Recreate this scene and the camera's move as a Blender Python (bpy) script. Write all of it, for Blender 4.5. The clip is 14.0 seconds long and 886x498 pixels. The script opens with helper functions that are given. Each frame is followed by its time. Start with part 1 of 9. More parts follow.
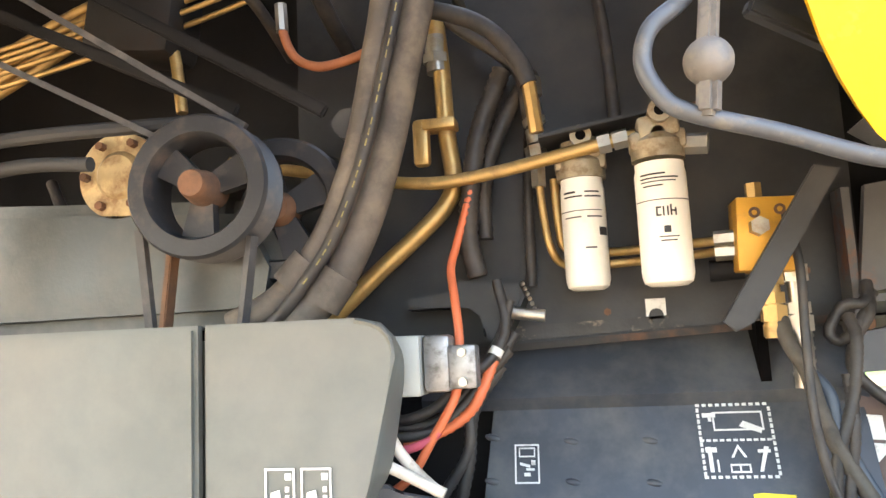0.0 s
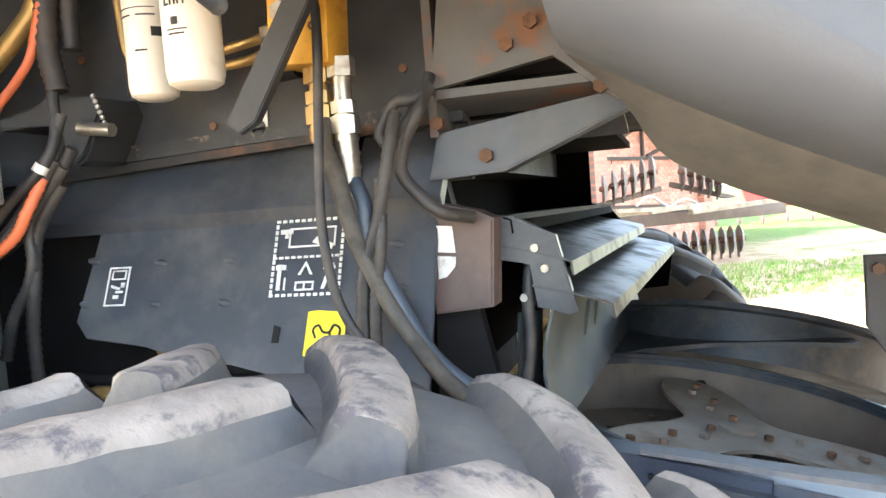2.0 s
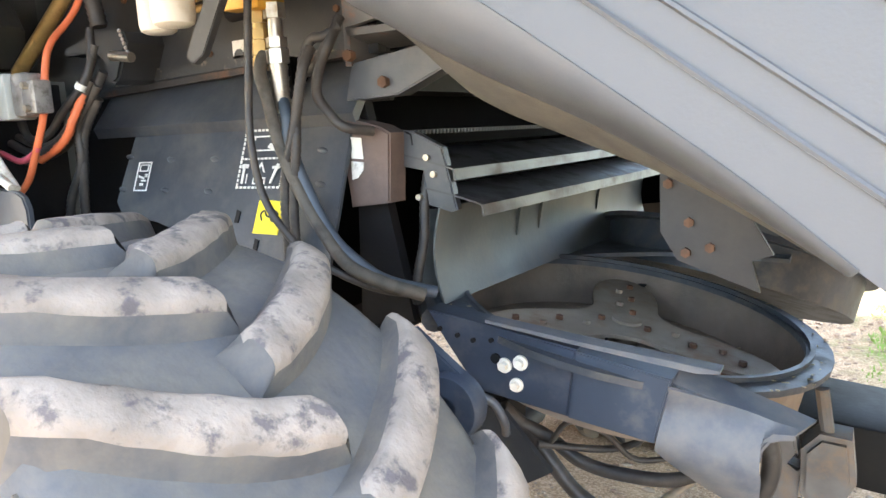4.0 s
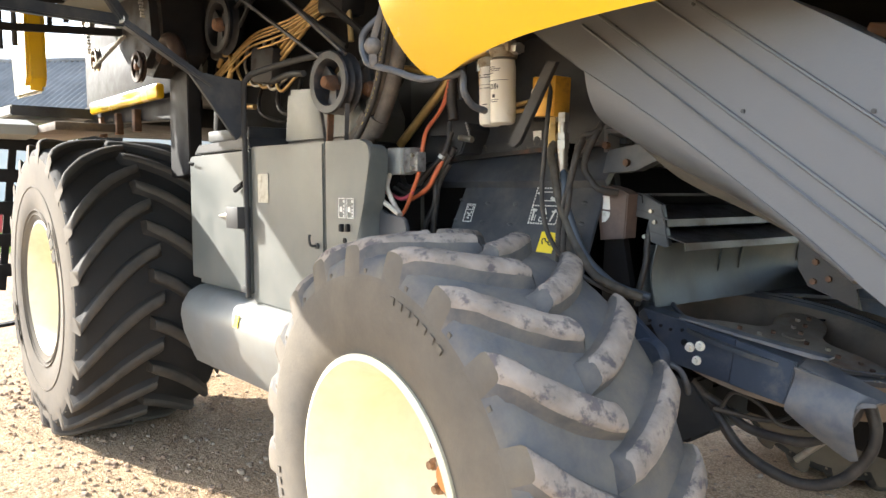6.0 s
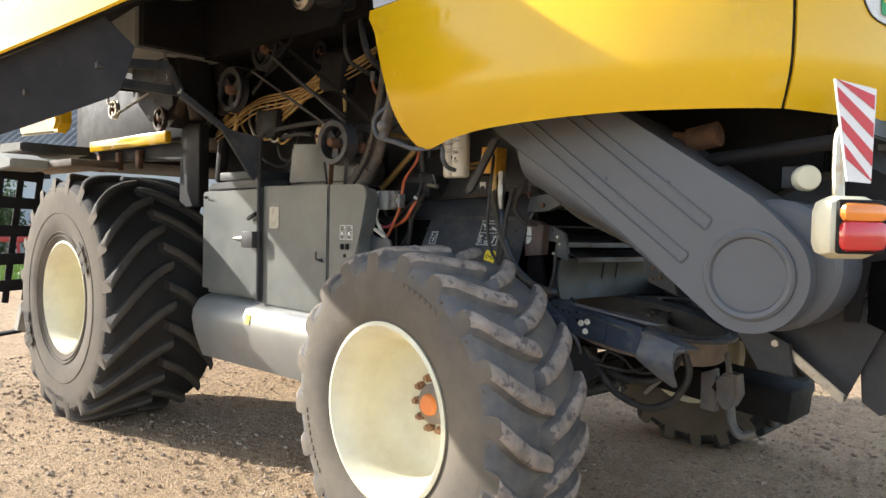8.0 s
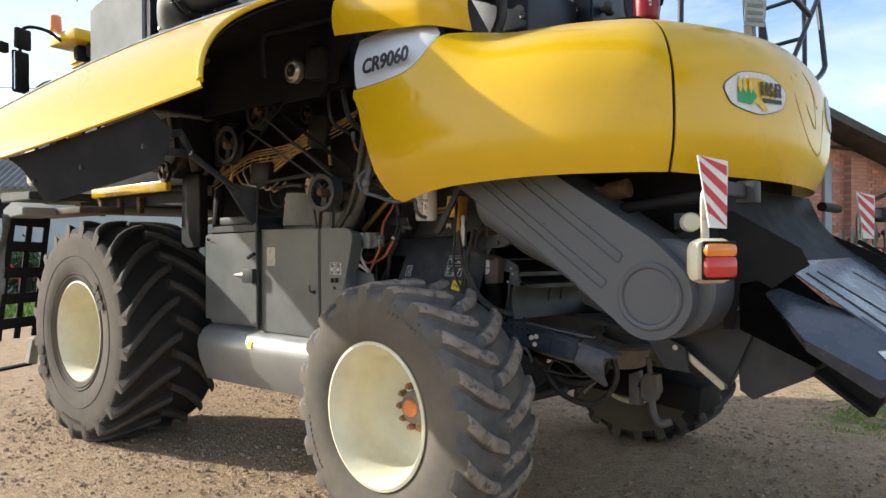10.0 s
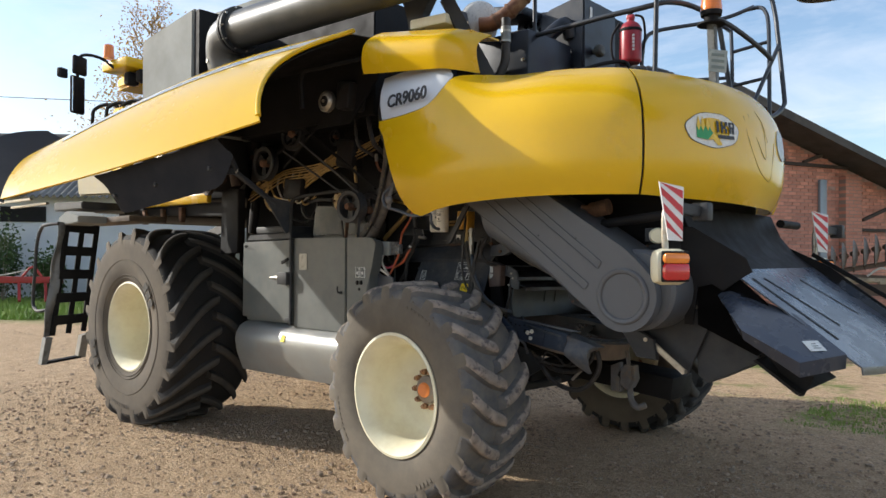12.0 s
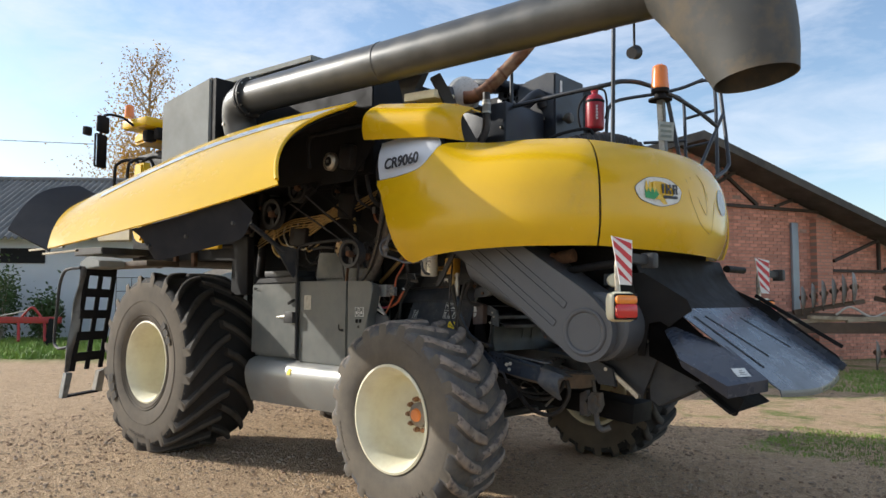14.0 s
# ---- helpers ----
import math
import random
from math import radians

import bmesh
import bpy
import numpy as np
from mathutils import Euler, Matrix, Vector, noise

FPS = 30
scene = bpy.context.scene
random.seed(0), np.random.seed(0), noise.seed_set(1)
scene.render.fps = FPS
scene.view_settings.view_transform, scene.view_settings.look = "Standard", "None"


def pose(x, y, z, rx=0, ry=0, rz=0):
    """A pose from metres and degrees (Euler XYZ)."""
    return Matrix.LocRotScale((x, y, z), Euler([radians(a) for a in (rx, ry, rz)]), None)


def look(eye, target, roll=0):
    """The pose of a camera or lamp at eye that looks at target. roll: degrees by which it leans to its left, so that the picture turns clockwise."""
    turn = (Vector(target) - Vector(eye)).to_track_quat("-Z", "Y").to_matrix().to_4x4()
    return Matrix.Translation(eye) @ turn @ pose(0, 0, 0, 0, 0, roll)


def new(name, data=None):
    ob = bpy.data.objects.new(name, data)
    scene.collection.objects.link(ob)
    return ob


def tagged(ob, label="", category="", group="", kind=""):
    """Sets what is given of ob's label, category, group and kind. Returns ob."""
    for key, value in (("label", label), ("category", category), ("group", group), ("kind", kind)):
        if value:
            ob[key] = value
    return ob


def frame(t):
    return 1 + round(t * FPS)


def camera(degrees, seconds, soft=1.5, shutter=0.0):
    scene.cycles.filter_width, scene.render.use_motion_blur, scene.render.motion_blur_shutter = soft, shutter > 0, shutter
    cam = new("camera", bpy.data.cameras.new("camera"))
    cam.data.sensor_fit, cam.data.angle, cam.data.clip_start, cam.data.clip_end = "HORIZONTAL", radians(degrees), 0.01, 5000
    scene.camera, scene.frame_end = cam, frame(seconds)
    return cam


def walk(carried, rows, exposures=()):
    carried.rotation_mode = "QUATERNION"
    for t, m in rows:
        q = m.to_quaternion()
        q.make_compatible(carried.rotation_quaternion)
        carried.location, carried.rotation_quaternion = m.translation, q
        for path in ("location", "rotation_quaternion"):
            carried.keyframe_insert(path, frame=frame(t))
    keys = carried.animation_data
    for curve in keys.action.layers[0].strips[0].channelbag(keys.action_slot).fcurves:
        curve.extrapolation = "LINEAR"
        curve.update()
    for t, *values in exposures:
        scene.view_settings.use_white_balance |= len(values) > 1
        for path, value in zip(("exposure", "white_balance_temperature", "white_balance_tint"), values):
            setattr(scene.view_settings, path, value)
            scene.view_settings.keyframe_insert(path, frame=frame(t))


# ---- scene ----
cam = camera(62.0, 14.0)
PATH = [
    (0, (-0.418, -2.501, 1.685), (-0.812, -0.556, 1.941), -2.8),
    (0.5, (-0.199, -2.43, 1.667), (-0.565, -0.467, 1.783), -3.1),
    (1, (-0.052, -2.294, 1.603), (-0.42, -0.328, 1.622), -3.5),
    (1.5, (0.167, -2.218, 1.568), (-0.319, -0.279, 1.529), -3.7),
    (2, (0.429, -2.154, 1.553), (-0.171, -0.25, 1.434), -4.3),
    (2.5, (0.531, -1.997, 1.566), (-0.085, -0.116, 1.284), -4.4),
    (5, (1.364, -2.578, 1.516), (0.035, -1.105, 1.263), -1.5),
    (5.5, (1.49, -2.751, 1.538), (0.028, -1.401, 1.339), -0.6),
    (6, (1.587, -3.005, 1.556), (0.072, -1.71, 1.383), -0.1),
    (6.5, (1.788, -3.22, 1.564), (0.289, -1.902, 1.433), 0.5),
    (7, (1.974, -3.472, 1.568), (0.522, -2.101, 1.464), 1.0),
    (7.5, (2.124, -3.766, 1.552), (0.723, -2.341, 1.467), 1.2),
    (8, (2.311, -4.014, 1.52), (0.942, -2.556, 1.454), 1.2),
    (10.5, (2.93, -4.795, 1.615), (1.637, -3.269, 1.621), -0.6),
    (11, (3.016, -4.981, 1.576), (1.733, -3.447, 1.59), -0.5),
    (11.5, (3.134, -5.139, 1.577), (1.841, -3.614, 1.592), -0.3),
    (12, (3.334, -5.226, 1.574), (2.012, -3.726, 1.6), 0.3),
    (12.5, (3.542, -5.365, 1.579), (2.195, -3.887, 1.629), 0.6),
    (13, (3.692, -5.572, 1.572), (2.349, -4.093, 1.655), 0.7),
    (13.5, (3.813, -5.726, 1.581), (2.49, -4.231, 1.694), 0.5),
    (14, (3.846, -5.795, 1.587), (2.546, -4.282, 1.72), 0.2),
]
walk(cam, [(t, look(eye, target, roll)) for t, eye, target, roll in PATH],
     [(0, 3.4), (1.0, 3.3), (2.0, 3.5), (2.7, 3.6), (5.0, 3.02), (5.5, 2.72), (6.0, 2.25), (6.5, 1.88), (7.5, 1.58), (8.2, 1.3), (10.5, 0.72), (14.0, 0.47)])

# ---- light ----
SUN = Vector((1.0, 0.47, -0.51)).normalized()
sun = new("sun", bpy.data.lights.new("sun", "SUN"))
sun.data.energy, sun.data.angle, sun.data.color = 3.9, radians(0.6), (1.0, 0.955, 0.88)
sun.matrix_world = look((0, 0, 20), Vector((0, 0, 20)) + SUN)
world = bpy.data.worlds.new("sky")
scene.world = world
world.use_nodes = True


def sky_nodes():
    nt = world.node_tree
    nt.nodes.clear()
    N, L = nt.nodes.new, nt.links.new
    sky = N("ShaderNodeTexSky")
    sky.sky_type, sky.sun_disc = "NISHITA", False
    sky.sun_elevation = math.asin(-SUN.z)
    sky.sun_rotation = math.atan2(-SUN.x, -SUN.y)
    sky.air_density, sky.dust_density, sky.ozone_density = 1.0, 0.8, 1.5
    co = N("ShaderNodeTexCoord")
    mp = N("ShaderNodeMapping")
    mp.inputs["Rotation"].default_value = (0.1, 0.25, 0.5)
    mp.inputs["Scale"].default_value = (1.2, 2.6, 6.0)
    big = N("ShaderNodeTexNoise")
    big.inputs["Scale"].default_value, big.inputs["Detail"].default_value = 1.6, 9.0
    big.inputs["Roughness"].default_value, big.inputs["Distortion"].default_value = 0.62, 0.5
    ramp = N("ShaderNodeValToRGB")
    ramp.color_ramp.elements[0].position, ramp.color_ramp.elements[1].position = 0.40, 0.66
    cloud = N("ShaderNodeMix")
    cloud.data_type = "RGBA"
    cloud.inputs["B"].default_value = (4.4, 4.75, 5.4, 1)
    scale = N("ShaderNodeMath")
    scale.operation, scale.inputs[1].default_value = "MULTIPLY", 0.8
    bg = N("ShaderNodeBackground")
    bg.inputs["Strength"].default_value = 0.15
    out = N("ShaderNodeOutputWorld")
    L(co.outputs["Generated"], mp.inputs["Vector"])
    L(mp.outputs["Vector"], big.inputs["Vector"])
    L(big.outputs["Fac"], ramp.inputs["Fac"])
    L(ramp.outputs["Color"], scale.inputs[0])
    L(scale.outputs[0], cloud.inputs["Factor"])
    L(sky.outputs["Color"], cloud.inputs["A"])
    L(cloud.outputs["Result"], bg.inputs["Color"])
    L(bg.outputs["Background"], out.inputs["Surface"])


sky_nodes()


# ---- materials ----
def material(name, base, rough=0.5, metal=0.0, vary=0.15, scale=8.0, second=None, amount=0.0, spot=3.0, bump=0.1, grain=120.0,
             coat=0.0, edge=0.08, per_object=0.0, soft=False):
    """A surface with grain, blotches of a second colour (dust, rust, mud) and fine relief."""
    m = bpy.data.materials.new(name)
    m.use_nodes = True
    nt = m.node_tree
    N, L = nt.nodes.new, nt.links.new
    b = nt.nodes["Principled BSDF"]
    co = N("ShaderNodeTexCoord")
    n1, n2 = N("ShaderNodeTexNoise"), N("ShaderNodeTexNoise")
    n1.inputs["Scale"].default_value, n1.inputs["Detail"].default_value = scale, 6.0
    n2.inputs["Scale"].default_value, n2.inputs["Detail"].default_value = grain, 4.0
    L(co.outputs["Object"], n1.inputs["Vector"])
    L(co.outputs["Object"], n2.inputs["Vector"])
    lo = [c * (1 - vary) for c in base]
    hi = [min(1, c * (1 + vary)) for c in base]
    r = N("ShaderNodeValToRGB")
    r.color_ramp.elements[0].position, r.color_ramp.elements[1].position = 0.3, 0.7
    r.color_ramp.elements[0].color, r.color_ramp.elements[1].color = (*lo, 1), (*hi, 1)
    L(n1.outputs["Fac"], r.inputs["Fac"])
    colour = r.outputs["Color"]
    if second:
        n3 = N("ShaderNodeTexNoise")
        n3.inputs["Scale"].default_value, n3.inputs["Detail"].default_value = spot, 9.0
        n3.inputs["Roughness"].default_value = 0.65
        L(co.outputs["Object"], n3.inputs["Vector"])
        r3 = N("ShaderNodeValToRGB")
        mid = 0.72 - 0.42 * amount
        r3.color_ramp.elements[0].position, r3.color_ramp.elements[1].position = mid - edge, mid + edge
        L(n3.outputs["Fac"], r3.inputs["Fac"])
        mx = N("ShaderNodeMix")
        mx.data_type = "RGBA"
        mx.inputs["B"].default_value = (*second, 1)
        f = N("ShaderNodeMath")
        f.operation, f.inputs[1].default_value = "MULTIPLY", min(1.0, 0.55 + amount * 0.5)
        L(r3.outputs["Color"], f.inputs[0])
        L(f.outputs[0], mx.inputs["Factor"])
        L(colour, mx.inputs["A"])
        colour = mx.outputs["Result"]
        rr = N("ShaderNodeMapRange")
        rr.inputs["To Min"].default_value, rr.inputs["To Max"].default_value = rough, min(1.0, rough + 0.35)
        L(f.outputs[0], rr.inputs["Value"])
        L(rr.outputs["Result"], b.inputs["Roughness"])
    else:
        rr = N("ShaderNodeMapRange")
        rr.inputs["To Min"].default_value, rr.inputs["To Max"].default_value = max(0.03, rough - 0.08), min(1.0, rough + 0.08)
        L(n1.outputs["Fac"], rr.inputs["Value"])
        L(rr.outputs["Result"], b.inputs["Roughness"])
    if per_object:
        oi = N("ShaderNodeObjectInfo")
        hs = N("ShaderNodeHueSaturation")
        mr = N("ShaderNodeMapRange")
        mr.inputs["To Min"].default_value, mr.inputs["To Max"].default_value = 1 - per_object, 1 + per_object
        L(oi.outputs["Random"], mr.inputs["Value"])
        L(mr.outputs["Result"], hs.inputs["Value"])
        L(colour, hs.inputs["Color"])
        colour = hs.outputs["Color"]
    L(colour, b.inputs["Base Color"])
    b.inputs["Metallic"].default_value = metal
    b.inputs["Coat Weight"].default_value = coat
    b.inputs["Coat Roughness"].default_value = 0.08
    if bump:
        bp = N("ShaderNodeBump")
        bp.inputs["Strength"].default_value, bp.inputs["Distance"].default_value = bump, 0.004
        L(n2.outputs["Fac"], bp.inputs["Height"])
        L(bp.outputs["Normal"], b.inputs["Normal"])
    return m


YELLOW = material("yellow_paint", (0.70, 0.425, 0.008), 0.24, 0, 0.03, 3, (0.65, 0.41, 0.012), 0.15, 2, 0.02, 60, coat=0.25)
WHITE_BADGE = material("white_panel_paint", (0.62, 0.64, 0.66), 0.3, 0, 0.03, 3, None, 0, 3, 0.02, 60, coat=0.3)
YELLOW.node_tree.nodes["Principled BSDF"].inputs["Specular IOR Level"].default_value = 0.4
GREY = material("grey_green_paint", (0.088, 0.10, 0.095), 0.42, 0, 0.12, 5, (0.18, 0.175, 0.155), 0.35, 4, 0.05, 80, edge=0.2)
DARK = material("dark_grey_paint", (0.029, 0.031, 0.034), 0.5, 0, 0.25, 7, (0.075, 0.071, 0.064), 0.3, 6, 0.1, 90, edge=0.18)
# BLACK is black paint, taken lower still for the shaded drive bay
BLACK = material("flat_black_paint", (0.010, 0.010, 0.011), 0.6, 0, 0.3, 6, (0.024, 0.021, 0.018), 0.3, 7, 0.15, 70, edge=0.2)
BLUEDARK = material("blue_black_paint", (0.040, 0.046, 0.056), 0.40, 0, 0.2, 7, (0.15, 0.145, 0.13), 0.25, 6, 0.1, 90, edge=0.16)
for paint, gloss in ((BLACK, 0.18), (DARK, 0.35)):
    paint.node_tree.nodes["Principled BSDF"].inputs["Specular IOR Level"].default_value = gloss
# near-black for the insides of openings: their shade is put into the colour
VOID_BLACK = material("void_black", (0.003, 0.003, 0.0032), 0.9, 0, 0.3, 8, (0.006, 0.005, 0.005), 0.3, 6)
PLASTIC = material("grey_plastic_cover", (0.084, 0.089, 0.098), 0.42, 0, 0.06, 3, (0.11, 0.11, 0.11), 0.25, 3, 0.12, 160, edge=0.25)
RUBBER = [material("rear_sidewall", (0.060, 0.054, 0.047), 0.85, 0, 0.15, 5, (0.20, 0.165, 0.12), 0.55, 3, 0.25, 90, edge=0.3),
          material("rear_tread_floor", (0.082, 0.082, 0.086), 0.85, 0, 0.25, 6, (0.17, 0.15, 0.12), 0.45, 7, 0.5, 60, edge=0.14),
          material("rear_lug_flank", (0.075, 0.073, 0.074), 0.8, 0, 0.25, 6, (0.17, 0.145, 0.115), 0.45, 9, 0.5, 60, edge=0.14),
          material("rear_lug_top", (0.24, 0.20, 0.165), 0.9, 0, 0.3, 14, (0.055, 0.050, 0.060), 0.36, 20, 1.2, 55, edge=0.045)]
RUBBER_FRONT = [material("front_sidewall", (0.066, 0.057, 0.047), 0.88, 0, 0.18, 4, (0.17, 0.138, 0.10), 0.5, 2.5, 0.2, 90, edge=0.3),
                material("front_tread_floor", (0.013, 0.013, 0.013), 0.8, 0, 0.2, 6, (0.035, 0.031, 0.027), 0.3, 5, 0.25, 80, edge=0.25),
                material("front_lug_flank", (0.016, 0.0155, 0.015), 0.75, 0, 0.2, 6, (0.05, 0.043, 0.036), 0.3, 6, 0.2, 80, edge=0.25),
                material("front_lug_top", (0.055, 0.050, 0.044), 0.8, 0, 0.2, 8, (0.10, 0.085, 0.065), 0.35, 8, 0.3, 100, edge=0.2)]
HOSE = material("hose_rubber", (0.022, 0.021, 0.021), 0.5, 0, 0.2, 20, (0.12, 0.10, 0.08), 0.25, 14, 0.1, 150, edge=0.2)
CREAM = material("cream_rim_paint", (0.72, 0.68, 0.50), 0.45, 0, 0.05, 4, (0.52, 0.44, 0.27), 0.25, 5, 0.05, 60, edge=0.2)
ORANGE = material("orange_cap", (0.66, 0.21, 0.06), 0.6, 0, 0.08, 10)
RUSTY = material("rusty_steel", (0.17, 0.085, 0.045), 0.8, 0.1, 0.3, 12, (0.07, 0.05, 0.04), 0.4, 10, 0.4, 90)
STEEL = material("bare_steel", (0.45, 0.42, 0.36), 0.35, 0.85, 0.15, 12, (0.22, 0.15, 0.09), 0.3, 12, 0.1, 90)
BRASS = material("zinc_yellow_pipe", (0.48, 0.32, 0.12), 0.38, 0.6, 0.2, 14, (0.18, 0.11, 0.06), 0.3, 14, 0.1, 90)
CORNER_WHITE = material("white_filter_paint", (0.78, 0.75, 0.66), 0.4, 0, 0.04, 6, (0.55, 0.48, 0.36), 0.15, 8, 0.02, 60)
INK = material("black_ink", (0.02, 0.02, 0.022), 0.5, 0, 0.1, 20)
DECAL = material("white_decal", (0.70, 0.70, 0.66), 0.5, 0, 0.06, 20, (0.30, 0.28, 0.24), 0.25, 60)
STICKER = material("yellow_sticker", (0.85, 0.66, 0.02), 0.5, 0, 0.06, 10)
CABRED = material("orange_cable", (0.60, 0.15, 0.06), 0.5, 0, 0.1, 20)
CLEAR_SILVER = material("silver_sill_paint", (0.30, 0.31, 0.30), 0.28, 0.35, 0.08, 4, (0.30, 0.27, 0.22), 0.25, 5, 0.04, 70, edge=0.2)


# ---- building helpers ----
def thing(name, label, category, loc=(0, 0, 0), group="", kind=""):
    e = new(name)
    e.empty_display_size = 0.2
    e.location = loc
    return tagged(e, label, category, group, kind)


def mesh_of(bm, name, mat, smooth=None):
    me = bpy.data.meshes.new(name)
    bmesh.ops.recalc_face_normals(bm, faces=bm.faces)
    bm.to_mesh(me)
    bm.free()
    for m in (mat if isinstance(mat, (list, tuple)) else (mat,)):
        me.materials.append(m)
    if smooth:
        me.shade_smooth()
        me.set_sharp_from_angle(angle=radians(smooth))
    return me


INNER = Vector((-0.065, 0.06, -0.005))     # from the drawing of the inner side to its place on the machine
OFFSET = [Vector((0, 0, 0))]


def part(name, bm, mat, parent=None, label="", smooth=35):
    if OFFSET[0].length:
        bmesh.ops.translate(bm, vec=OFFSET[0], verts=bm.verts)
    ob = new(name, mesh_of(bm, name, mat, smooth))
    if parent:
        ob.parent = parent
    return tagged(ob, label)


def B():
    return bmesh.new()


def box(bm, c, s, rot=(0, 0, 0), bevel=0.0):
    m = Matrix.LocRotScale(c, Euler([radians(a) for a in rot]), s)
    v = bmesh.ops.create_cube(bm, size=1.0, matrix=m)["verts"]
    if bevel:
        e = list({e for x in v for e in x.link_edges})
        bmesh.ops.bevel(bm, geom=e, offset=bevel, segments=2, affect="EDGES", profile=0.5, clamp_overlap=True)
    return bm


def frame_of(p, q):
    d = (Vector(q) - Vector(p)).normalized()
    return d.to_track_quat("Z", "Y").to_matrix().to_4x4()


def rod(bm, p, q, r, r2=None, seg=14):
    p, q = Vector(p), Vector(q)
    m = Matrix.Translation((p + q) / 2) @ frame_of(p, q)
    bmesh.ops.create_cone(bm, cap_ends=True, segments=seg, radius1=r, radius2=r if r2 is None else r2, depth=(q - p).length, matrix=m)
    return bm


def bar(bm, p, q, w, h, bevel=0.0, up=(0, 0, 1)):
    """A flat bar of width w and height h from p to q."""
    p, q = Vector(p), Vector(q)
    z = (q - p).normalized()
    x = Vector(up).cross(z)
    x = x.normalized() if x.length > 1e-4 else Vector((1, 0, 0))
    y = z.cross(x)
    m = Matrix((x, y, z)).transposed().to_4x4()
    m = Matrix.Translation((p + q) / 2) @ m @ Matrix.Diagonal((w, h, (q - p).length, 1))
    v = bmesh.ops.create_cube(bm, size=1.0, matrix=m)["verts"]
    if bevel:
        bmesh.ops.bevel(bm, geom=list({e for a in v for e in a.link_edges}), offset=bevel, segments=2, affect="EDGES")
    return bm


def smooth_line(pts, n=6):
    """A line that runs smoothly through the points."""
    p = [Vector(a) for a in pts]
    if len(p) < 3:
        return p
    p = [2 * p[0] - p[1]] + p + [2 * p[-1] - p[-2]]
    out = []
    for i in range(1, len(p) - 2):
        for k in range(n):
            t = k / n
            a, b, c, d = p[i - 1], p[i], p[i + 1], p[i + 2]
            out.append(0.5 * (2 * b + (c - a) * t + (2 * a - 5 * b + 4 * c - d) * t * t + (3 * b - a - 3 * c + d) * t ** 3))
    return out + [p[-2]]


def tube(bm, pts, r, seg=10, n=6, ribs=0.0):
    """A round hose or pipe along the points; ribs makes it corrugated, in metres of pitch."""
    line = smooth_line(pts, n)
    if ribs:
        dense = []
        for a, b in zip(line, line[1:]):
            k = max(1, int((b - a).length / (ribs / 2)))
            dense += [a.lerp(b, i / k) for i in range(k)]
        line = dense + [line[-1]]
    side, rings = None, []
    for i, c in enumerate(line):
        d = (line[min(i + 1, len(line) - 1)] - line[max(i - 1, 0)]).normalized()
        side = d.orthogonal().normalized() if side is None else (side - d * side.dot(d)).normalized()
        other = d.cross(side)
        rr = r * (1 - 0.16 * (i % 2)) if ribs else r
        rings.append([bm.verts.new(c + rr * (math.cos(a) * side + math.sin(a) * other)) for a in (2 * math.pi * k / seg for k in range(seg))])
    for a, b in zip(rings, rings[1:]):
        for k in range(seg):
            bm.faces.new((a[k], a[(k + 1) % seg], b[(k + 1) % seg], b[k]))
    bm.faces.new(rings[0][::-1])
    bm.faces.new(rings[-1])
    return bm


def lathe(bm, profile, m=None, seg=48, closed=False):
    """Turns (radius, height) rows round the local Y axis; m places it."""
    m = m or Matrix()
    rings = []
    for r, h in profile:
        rings.append([bm.verts.new(m @ Vector((r * math.cos(a), h, r * math.sin(a)))) for a in (2 * math.pi * k / seg for k in range(seg))] if r > 1e-5 else [bm.verts.new(m @ Vector((0, h, 0)))])
    pairs = list(zip(rings, rings[1:])) + ([(rings[-1], rings[0])] if closed else [])
    for a, b in pairs:
        for k in range(seg):
            k2 = (k + 1) % seg
            if len(a) == 1 and len(b) > 1:
                bm.faces.new((a[0], b[k], b[k2]))
            elif len(b) == 1 and len(a) > 1:
                bm.faces.new((a[k], a[k2], b[0]))
            elif len(a) > 1:
                bm.faces.new((a[k], a[k2], b[k2], b[k]))
    return bm


def prism(bm, pts, lo, hi, axis="y", bevel=0.0, m=None):
    """A flat outline given in the plane across the axis, made thick from lo to hi."""
    def at(a, b, d):
        v = {"y": (a, d, b), "x": (d, a, b), "z": (a, b, d)}[axis]
        return m @ Vector(v) if m else Vector(v)
    f0 = [bm.verts.new(at(a, b, lo)) for a, b in pts]
    f1 = [bm.verts.new(at(a, b, hi)) for a, b in pts]
    n = len(pts)
    faces = [bm.faces.new(f0), bm.faces.new(f1[::-1])]
    for i in range(n):
        bm.faces.new((f0[i], f1[i], f1[(i + 1) % n], f0[(i + 1) % n]))
    if bevel:
        e = list({e for f in faces for e in f.edges})
        bmesh.ops.bevel(bm, geom=e, offset=bevel, segments=2, affect="EDGES", clamp_overlap=True)
    return bm


